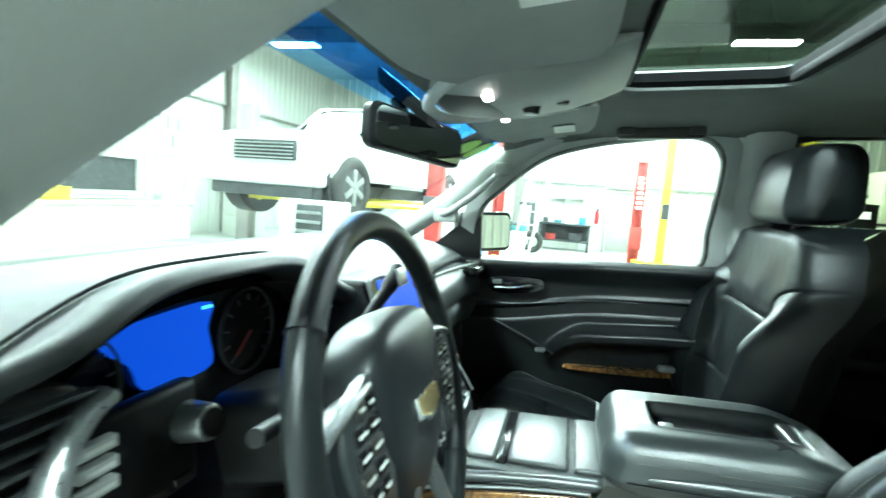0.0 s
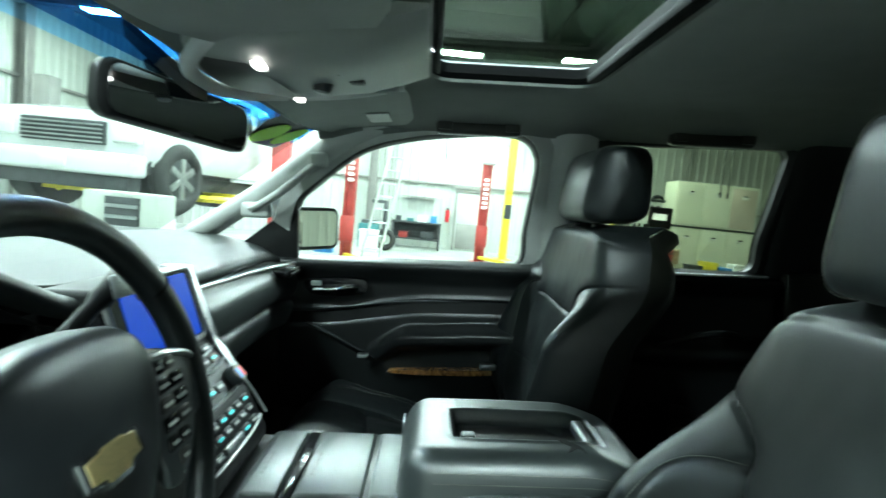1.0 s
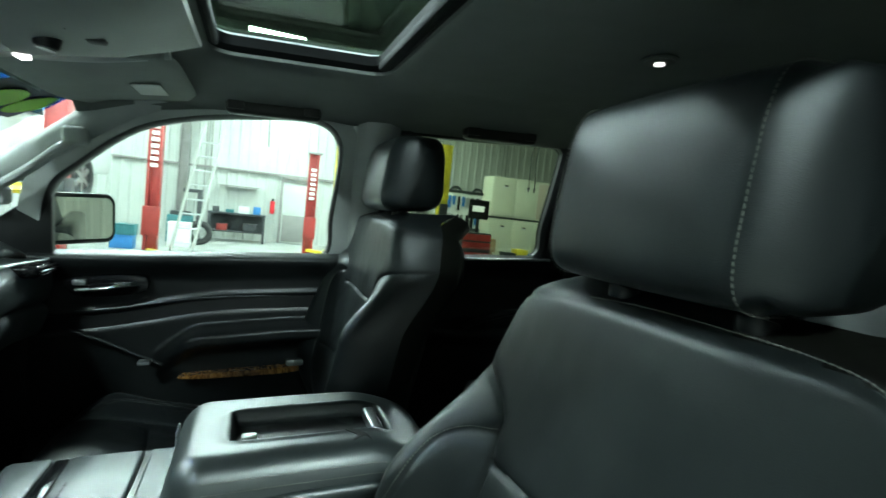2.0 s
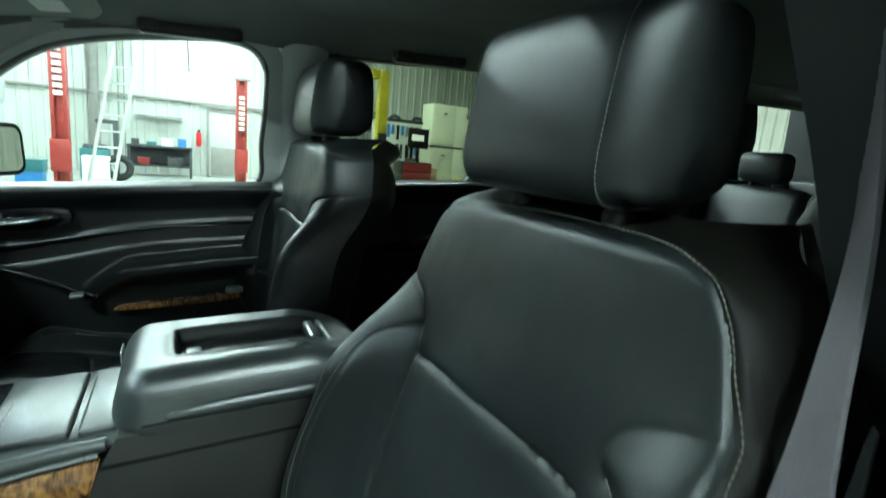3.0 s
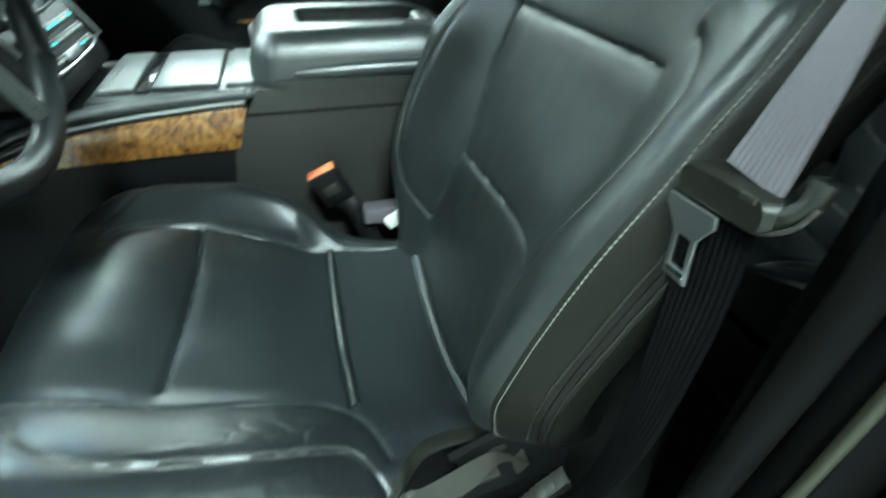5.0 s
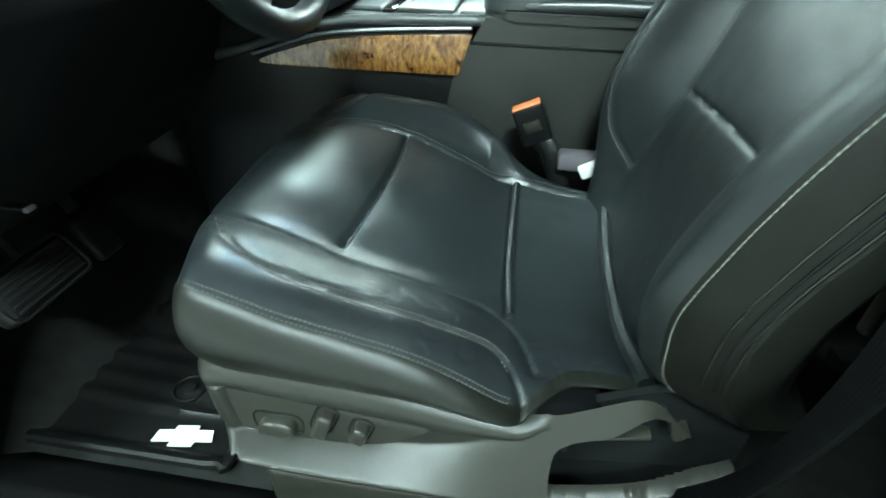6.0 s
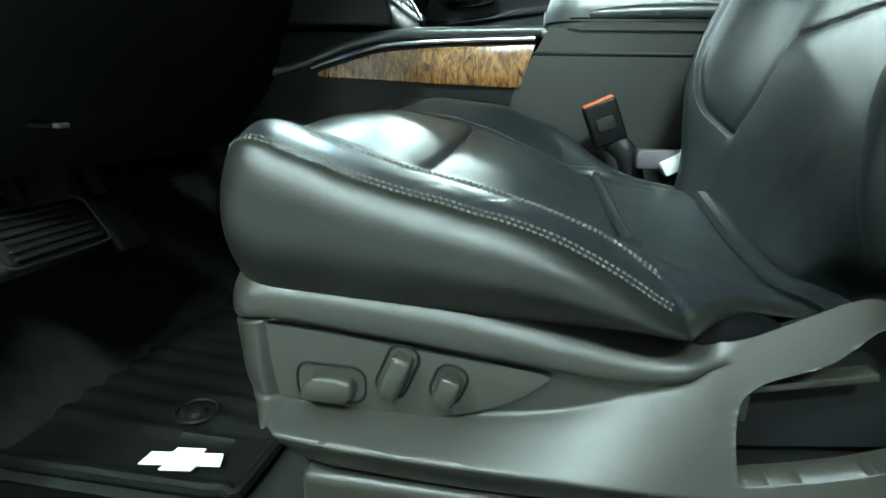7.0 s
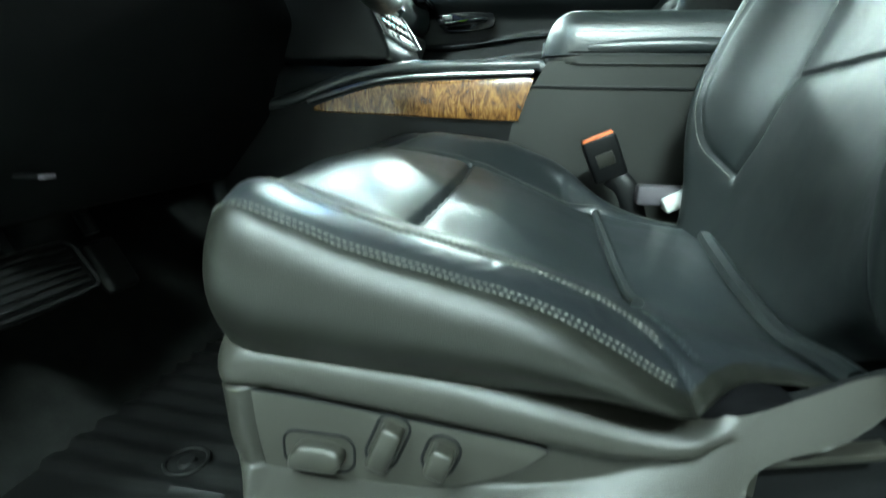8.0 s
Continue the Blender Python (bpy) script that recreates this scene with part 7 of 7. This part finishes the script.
# shelf strip and pipes on the far wall
lone("wall_shelf", box(-0.9, 0.3, 16.7, 16.95, 1.72, 1.75, 0.004), M_BEAM, "thin grey wall shelf", "shelf")
for i, x in enumerate((-1.35, -1.2, 5.2, 5.5, 5.62, 9.1, 9.25)):
    lone("wall_pipe", cyl((x, 16.88, 0.4 if i < 2 else 1.0), (x, 16.88, 4.8), 0.02, 8), M_BEAM, "thin grey pipe running up the wall", "pipe", "wall pipes")
for k, (x, y) in enumerate(((0.4, 12.2), (4.0, 12.6))):
    c = shop("air_hose", (x, y, 2.9), "dark air hose hanging from the ceiling", "hose", "air hoses")
    part("hose", tube(curve([(x, y, 5.61), (x + 0.02, y, 4.4), (x - 0.02, y, 3.6), (x + 0.01, y, 2.7)], 6), 0.012, 8), M_BLACK, c)
# machines and cabinets seen through the rear window
cab = shop("metal_cabinet", (8.6, 14.2, 0), "pale metal wall cabinets with dark handles by the cream wall", "cabinet")
part("body", box(7.4, 9.9, 14.0, 14.8, 0.0, 2.95, 0.02), M_CREAM, cab)
part("cornice", box(7.36, 9.94, 13.96, 14.8, 1.58, 1.64, 0.01), M_DARKMETAL, cab, "dark strip between the cabinets")
for x in (7.45, 8.27, 9.09):
    for z0, z1 in ((0.12, 1.56), (1.68, 2.88)):
        d = part("door", box(x, x + 0.76, 13.97, 14.0, z0, z1, 0.008), M_CREAM if x < 9 or z0 < 1 else M_CARDPALE, cab)
        part("handle", box(x + 0.30, x + 0.46, 13.93, 13.97, z1 - 0.30, z1 - 0.22, 0.005), M_PAPER, d, "white handle plate")
        part("handle_grip", box(x + 0.32, x + 0.44, 13.90, 13.93, z1 - 0.24, z1 - 0.20, 0.004), M_BLACK, d)
for k in range(5):
    x = 7.7 + 0.42 * k
    w_ = 0.16 + 0.05 * (k % 3)
    carton(x, 13.1, 0, 0.36, 0.4, 0.55 + 0.12 * (k % 2), (M_DARKMETAL, M_YELLOW, M_BOXBLUE, M_PAPER, M_DARKMETAL)[k], ("dark bin", "yellow tub", "blue tub", "white tub", "dark bin")[k] + " on the floor by the cabinets")
for x in (7.9, 8.1):
    c = shop("air_hose", (x, 12.6, 2.6), "dark hose hanging by the cream cabinets", "hose", "air hoses")
    part("hose", tube(curve([(x, 12.6, 5.61), (x + 0.03, 12.6, 4.2), (x - 0.02, 12.6, 3.4), (x, 12.6, 2.6)], 6), 0.014, 8), M_BLACK, c)
    part("coupling", cyl((x, 12.6, 2.6), (x, 12.6, 2.45), 0.03, 10, 0.02, 0.005), M_DARKMETAL, c)
pg_ = shop("peg_board", (5.9, 13.4, 1.2), "pale tool board hung with dark hand tools", "tool board")
part("board", box(5.2, 6.75, 13.42, 13.47, 1.05, 2.25, 0.006), M_PAPER, pg_)
part("stand", box(5.25, 5.33, 13.47, 13.55, 0, 2.2, 0.004), M_BEAM, pg_)
part("stand", box(6.62, 6.70, 13.47, 13.55, 0, 2.2, 0.004), M_BEAM, pg_)
part("top_rail", box(5.15, 6.80, 13.38, 13.50, 2.22, 2.30, 0.006), M_DARKMETAL, pg_, "dark top rail")
rnd = random.Random(8)
for i in range(9):
    for j in range(2):
        x, z = 5.32 + 0.155 * i + 0.03 * rnd.random(), 2.12 - 0.55 * j
        part("hand_tool", box(x, x + 0.03 + 0.07 * rnd.random(), 13.36, 13.41, z - 0.16 - 0.3 * rnd.random(), z, 0.008), rnd.choice((M_DARKMETAL, M_BLACK, M_STEEL, M_BOXBLUE)), pg_)
bn = shop("work_bench", (5.9, 12.9, 0), "low wooden bench under the tool board", "workbench")
part("worktop", box(5.0, 7.0, 12.6, 13.3, 0.86, 0.94, 0.01), M_CARD, bn)
for x in (5.06, 6.86):
    for y in (12.66, 13.16):
        part("leg", box(x, x + 0.08, y, y + 0.08, 0, 0.86, 0.004), M_CARD, bn)
part("apron", box(5.0, 7.0, 12.58, 12.61, 0.55, 0.86, 0.006), M_CARD, bn)
for x, mt, lb, h in ((5.3, M_POSTRED, "red case on the wooden bench", 0.22), (5.8, M_PAPER, "white carton on the wooden bench", 0.16), (6.3, M_DARKMETAL, "dark case on the wooden bench", 0.25)):
    carton(x, 12.9, 0.94, 0.36, 0.3, h, mt, lb)
rc = shop("tool_trolley", (5.3, 10.6, 0), "dark tool trolley with a lit screen on top", "tool trolley")
part("body", box(4.9, 5.7, 10.3, 10.9, 0.12, 1.15, 0.02), M_DARKMETAL, rc)
for z in (0.25, 0.5, 0.75, 0.95):
    part("drawer", box(4.93, 5.67, 10.27, 10.30, z, z + 0.16, 0.006), M_POSTRED, rc)
for x in (4.98, 5.62):
    for y in (10.38, 10.82):
        part("castor", cyl((x - 0.02, y, 0.06), (x + 0.02, y, 0.06), 0.06, 14), M_RUBBER, rc)
mon = shop("monitor", (5.33, 10.5, 1.15), "small lit white monitor on the tool trolley", "monitor")
part("screen", box(5.17, 5.48, 10.42, 10.44, 1.66, 1.80, 0.0), glow("lit_white_screen", (0.9, 1, 1), 3.0), mon, "lit white screen")
part("casing", box(5.10, 5.62, 10.44, 10.52, 1.48, 1.95, 0.01), M_BLACK, mon)
part("stand", box(5.32, 5.39, 10.46, 10.5, 1.15, 1.5, 0.005), M_BLACK, mon)
for k in range(3):
    x, z = 6.3 + 0.9 * k, 2.35
    t = shop("hose_reel", (x, 16.7, z), "dark hose reel on the wall", "hose reel", "hose reels")
    part("reel", tube([Vector((x + 0.25 * math.cos(a), 16.72, z + 0.25 * math.sin(a))) for a in [2 * math.pi * i / 28 for i in range(28)]], 0.05, 8, True, up=(0, 1, 0)), M_DARKMETAL, t)
    part("bracket", box(x - 0.05, x + 0.05, 16.72, 16.98, z - 0.3, z + 0.3, 0.01), M_BEAM, t)

# left wall: service window with a counter, notice board, tall cabinet
sw_ = shop("window_1", (-9.5, 7.6, 1.7), "office window in the white wall with a pale frame", "window", kind="structure")
part("window_frame", band([Vector((-9.56, y, z)) for y, z in ((6.3, 0.95), (8.3, 0.95), (8.3, 1.85), (6.3, 1.85))], [Vector((-9.56, y, z)) for y, z in ((6.4, 1.05), (8.2, 1.05), (8.2, 1.75), (6.4, 1.75))], (0.08, 0, 0)), M_WALL, sw_, angle=20)
part("pane", box(-9.56, -9.54, 6.4, 8.2, 1.05, 1.75, 0.0), M_DARKMETAL, sw_, "dark glossy pane")
part("window_sill", box(-9.58, -9.30, 6.25, 8.4, 0.88, 0.94, 0.01), M_WALL, sw_)
nb = shop("notice_board", (-9.55, 9.3, 2.6), "pale grey notice board hung on the white wall", "notice board")
part("board", box(-9.58, -9.55, 8.95, 9.6, 1.95, 3.35, 0.004), M_PAPER, nb)
for k in range(7):
    y, z = 9.05 + 0.16 * (k % 3), 2.1 + 0.42 * (k // 3) + 0.03 * (k % 2)
    part("notice", box(-9.548, -9.54, y, y + 0.13, z, z + 0.32, 0.0), M_BEAM if k % 2 else M_WALL, nb)
wc = shop("counter", (-9.2, 6.4, 0), "cream work counter along the white wall", "counter")
part("worktop", box(-9.5, -8.8, 4.2, 9.2, 0.80, 0.86, 0.01), M_CREAM, wc)
part("body", box(-9.5, -8.85, 4.3, 9.1, 0.0, 0.80, 0.01), M_CREAM, wc)
for y, mt, lb, h in ((4.6, M_RED, "red oil jug on the counter", 0.35), (5.3, M_CARD, "brown carton on the counter", 0.4), (6.0, M_YELLOW, "yellow case on the counter", 0.25), (8.9, M_PAPER, "pale carton on the counter", 0.3)):
    carton(-9.1, y, 0.86, 0.35, 0.45, h, mt, lb)
tk = shop("tool_cabinet", (-8.4, 10.6, 0), "tall white tool cabinet by the steel column", "cabinet")
part("body", box(-8.9, -8.0, 10.3, 10.9, 0.0, 2.0, 0.015), M_WALL, tk)
for z in (0.2, 0.55, 0.9, 1.25, 1.6):
    part("drawer", box(-8.87, -8.03, 10.27, 10.30, z, z + 0.31, 0.006), M_WALL, tk)

# ---- white pickup truck raised on a lift ----
TX0, TX1, TY = -5.28, -3.25, 5.02
TZ = 1.08
tr = shop("pickup_truck", (-4.26, 7.8, TZ), "white pickup truck raised on a yellow vehicle lift", "pickup truck")


def truck_ring(y, pts):
    cx = (TX0 + TX1) / 2
    return [Vector((cx + s * w, y, TZ + z)) for s, w, z in [(-1, w, z) for w, z in pts] + [(1, w, z) for w, z in reversed(pts)]]


low, belt_, hoodz = 0.50, 1.06, 1.12
body = [truck_ring(y, [(w0, low + dz), (w1, 0.62), (w1, 0.95), (w1 - 0.04, zt), (w1 - 0.30, zt + 0.03)]) for y, w0, w1, zt, dz in
        ((5.02, 0.86, 0.92, 0.98, 0.06), (5.06, 0.92, 0.96, 1.06, 0.0), (5.3, 0.95, 1.0, 1.12, 0.0), (5.9, 0.96, 1.01, 1.16, 0.0), (6.45, 0.96, 1.01, 1.19, 0.0), (7.0, 0.96, 1.01, 1.17, 0.0), (8.4, 0.96, 1.01, 1.17, 0.0), (8.45, 0.96, 1.01, 1.20, 0.0), (10.5, 0.95, 1.0, 1.20, 0.0), (10.6, 0.92, 0.96, 1.18, 0.05))]
part("body", loft(body), M_PAINTW, tr, "white painted body", angle=35)
cabn = [truck_ring(y, [(w + 0.04, 1.14), (w + 0.02, 1.25), (w - 0.05, zt - 0.05), (w - 0.12, zt), (w - 0.4, zt + 0.02)]) for y, w, zt in ((6.42, 0.88, 1.20), (6.85, 0.88, 1.55), (7.15, 0.86, 1.76), (7.6, 0.86, 1.80), (8.2, 0.86, 1.78), (8.42, 0.88, 1.68))]
part("cab", loft(cabn), M_PAINTW, tr, "white cab roof", angle=35)
part("windscreen", raw([(-4.98, 6.45, TZ + 1.24), (-3.55, 6.45, TZ + 1.24), (-3.66, 7.06, TZ + 1.72), (-4.87, 7.06, TZ + 1.72)], [(0, 1, 2, 3)]), M_PIANO, tr, "dark windscreen")
for y0, y1 in ((6.98, 7.62), (7.70, 8.30)):
    part("side_window", raw([(-3.335, y0, TZ + 1.24), (-3.335, y1, TZ + 1.24), (-3.40, y1 - 0.03, TZ + 1.66), (-3.40, y0 + 0.18, TZ + 1.66)], [(0, 1, 2, 3)]), M_PIANO, tr, "dark side window")
gr = part("grille", box(-4.80, -3.74, 4.965, 5.03, TZ + 0.70, TZ + 0.97, 0.02), M_DARKMETAL, tr, "dark grille with silver bars")
for k in range(5):
    part("grille_bar", box(-4.78, -3.76, 4.945, 4.97, TZ + 0.72 + 0.048 * k, TZ + 0.738 + 0.048 * k, 0.004), M_STEEL, gr)
for s in (-1, 1):
    cx = -4.265 + s * 0.78
    part("headlight", box(cx - 0.17, cx + 0.17, 4.97, 5.06, TZ + 0.74, TZ + 0.98, 0.03, 3), M_PAPER, tr, "clear headlight")
part("front_bumper", box(-5.26, -3.27, 4.86, 5.10, TZ + 0.36, TZ + 0.62, 0.05, 4), M_PAINTW, tr, "white front bumper")
part("number_plate", box(-4.43, -4.10, 4.845, 4.86, TZ + 0.42, TZ + 0.56, 0.003), M_PAPER, tr, "pale blank plate")
part("air_dam", box(-5.15, -3.38, 4.92, 5.15, TZ + 0.20, TZ + 0.37, 0.03), M_DARKMETAL, tr, "dark lower air dam")
part("chassis", box(-4.9, -3.6, 5.1, 10.5, TZ + 0.25, TZ + 0.45, 0.03), M_DARKMETAL, tr, "dark underbody")


def wheel(x, y, s):
    w = part("wheel", turned(tube([Vector((0, 0.34 * math.cos(a), 0.34 * math.sin(a))) for a in [2 * math.pi * i / 40 for i in range(40)]], 0.115, 12, True, up=(1, 0, 0)), Matrix.Translation((x, y, TZ + 0.40))), M_TYRE, tr, "black tyre on a silver rim")
    part("rim", cyl((x - s * 0.06, y, TZ + 0.40), (x + s * 0.07, y, TZ + 0.40), 0.262, 32, None, 0.012), M_DARKMETAL, w)
    part("hub", cyl((x + s * 0.06, y, TZ + 0.40), (x + s * 0.095, y, TZ + 0.40), 0.05, 16, None, 0.008), M_SILVER, w)
    for k in range(6):
        a = 2 * math.pi * k / 6
        part("spoke", turned(box(-0.012, 0.012, -0.042, 0.042, 0.03, 0.258, 0.008), Matrix.Translation((x + s * 0.078, y, TZ + 0.40)) @ Matrix.Rotation(a, 4, "X")), M_SILVER, w)
    part("wheel_arch", tube([Vector((x - s * 0.02, y + 0.52 * math.cos(a), TZ + 0.42 + 0.52 * math.sin(a))) for a in [math.pi * i / 24 for i in range(25)]], 0.03, 8), M_DARKMETAL, tr, "dark wheel arch")
    part("wheel_well", cyl((x - s * 0.30, y, TZ + 0.44), (x - s * 0.01, y, TZ + 0.44), 0.52, 32), M_BLACK, tr)


for y in (5.68, 9.3):
    wheel(-3.31, y, 1)
    wheel(-5.22, y, -1)
# it stands askew on the lift
tr.matrix_basis = Matrix.Translation((-3.17, 5.02, 0)) @ Matrix.Rotation(radians(-8), 4, "Z") @ Matrix.Translation((3.25, -5.02, 0)) @ tr.matrix_basis
vl = shop("vehicle_lift", (-4.2, 7.4, 0), "two post lift with yellow arms carrying the white pickup", "vehicle lift")
for x in (-6.1, -2.35):
    part("post", box(x - 0.13, x + 0.13, 7.3, 7.56, 0, 2.9, 0.01), M_BEAM if x < -4 else M_POSTRED, vl, "painted steel lift post")
    part("carriage", box(x - 0.16, x + 0.16, 7.22, 7.64, 1.05, 1.45, 0.01), M_DARKMETAL, vl)
    for y in (5.7, 9.2):
        s_ = 1 if x < -4 else -1
        a_, b_ = Vector((x, 7.43, 1.24)), Vector((-4.265 + -s_ * 0.35, y, 1.24))
        part("lift_arm", tube([a_, b_], 0.07, 4, ry=0.05), M_YELLOW, vl, "yellow lift arm")
        part("arm_pad", cyl(b_ + Vector((0, 0, 0.02)), b_ + Vector((0, 0, 0.12)), 0.07, 14), M_RUBBER, vl)
part("spacer_beam", box(-4.75, -3.7, 5.6, 5.75, 1.22, 1.31, 0.01), M_YELLOW, vl, "yellow cross beam")
part("spacer_beam", box(-3.55, -2.5, 7.36, 7.5, 1.24, 1.33, 0.01), M_YELLOW, vl, "yellow cross beam")
tb = shop("tool_chest", (-3.1, 4.45, 0), "pale steel tool chest with dark slatted drawers", "tool chest")
part("body", box(-3.45, -2.68, 4.40, 4.78, 0.1, 1.29, 0.02), M_WALL, tb)
dk = part("drawer_front", box(-3.20, -2.86, 4.37, 4.41, 0.2, 1.24, 0.006), M_DARKMETAL, tb, "dark drawer front")
for k in range(9):
    part("drawer_pull", box(-3.19, -2.87, 4.35, 4.375, 0.25 + 0.11 * k, 0.285 + 0.11 * k, 0.004), M_STEEL, dk)
for x in (-3.38, -2.75):
    for y in (4.46, 4.72):
        part("castor", cyl((x - 0.02, y, 0.05), (x + 0.02, y, 0.05), 0.05, 12), M_RUBBER, tb)
ov = shop("overhead_door_panel", (0.9, 7.0, 4.6), "raised white overhead door section under the ceiling", "garage door")
for k in range(4):
    part("door_section", box(-0.25, 1.5, 5.2 + 0.74 * k, 5.92 + 0.74 * k, 4.60, 4.65, 0.01), M_WALL, ov)
for x in (-0.2, 1.45):
    part("track", box(x - 0.03, x + 0.03, 5.0, 8.3, 4.65, 4.70, 0.005), M_STEEL, ov)
    for y in (5.4, 8.0):
        part("hanger", cyl((x, y, 4.69), (x, y, 5.61), 0.012, 6), M_STEEL, ov)

# ---- outside of the vehicle that the camera stands beside ----
vb = thing("vehicle_body", (0.8, -0.03, 0.3), "dark painted body of the large vehicle around the cab", "vehicle body", kind="structure")
hd = []
for x, w, z in ((-2.05, 0.78, 0.98), (-2.0, 0.86, 1.06), (-1.6, 0.92, 1.16), (-1.2, 0.95, 1.22), (-1.0, 0.96, 1.25)):
    hd.append([Vector((x, -0.03 + s * k * w, zz_)) for s, k, zz_ in ((-1, 1.0, 0.42), (-1, 1.0, z - 0.10), (-1, 0.93, z - 0.02), (-1, 0.5, z + 0.02), (1, 0.5, z + 0.02), (1, 0.93, z - 0.02), (1, 1.0, z - 0.10), (1, 1.0, 0.42))])
part("hood", loft(hd), M_PIANO, vb, "dark painted hood and fenders", angle=35)
part("rear_side", box(0.66, 3.25, 0.80, 0.93, 0.42, 1.24, 0.04, 3), M_PIANO, vb)
part("rear_side", box(0.67, 3.25, -1.045, -0.86, 0.42, 1.24, 0.04, 3), M_PIANO, vb)
part("front_side", box(-1.0, 0.66, 0.80, 0.93, 0.42, 1.24, 0.04, 3), M_PIANO, vb)
part("underbody", box(-2.0, 3.2, -0.75, 0.70, 0.28, 0.43, 0.02), M_DARKMETAL, vb)
for x, y in ((-1.35, 0.80), (-1.35, -0.86), (2.0, 0.80), (2.0, -0.86)):
    zc = 0.39 - (x * math.sin(radians(3.0)))
    w = part("wheel", tube([Vector((x + 0.28 * math.cos(a), y, zc + 0.28 * math.sin(a))) for a in [2 * math.pi * i / 32 for i in range(32)]], 0.11, 10, True, up=(0, 1, 0)), M_TYRE, vb)
    part("rim", cyl((x, y - 0.08, zc), (x, y + 0.08, zc), 0.20, 24, None, 0.01), M_SILVER, w)
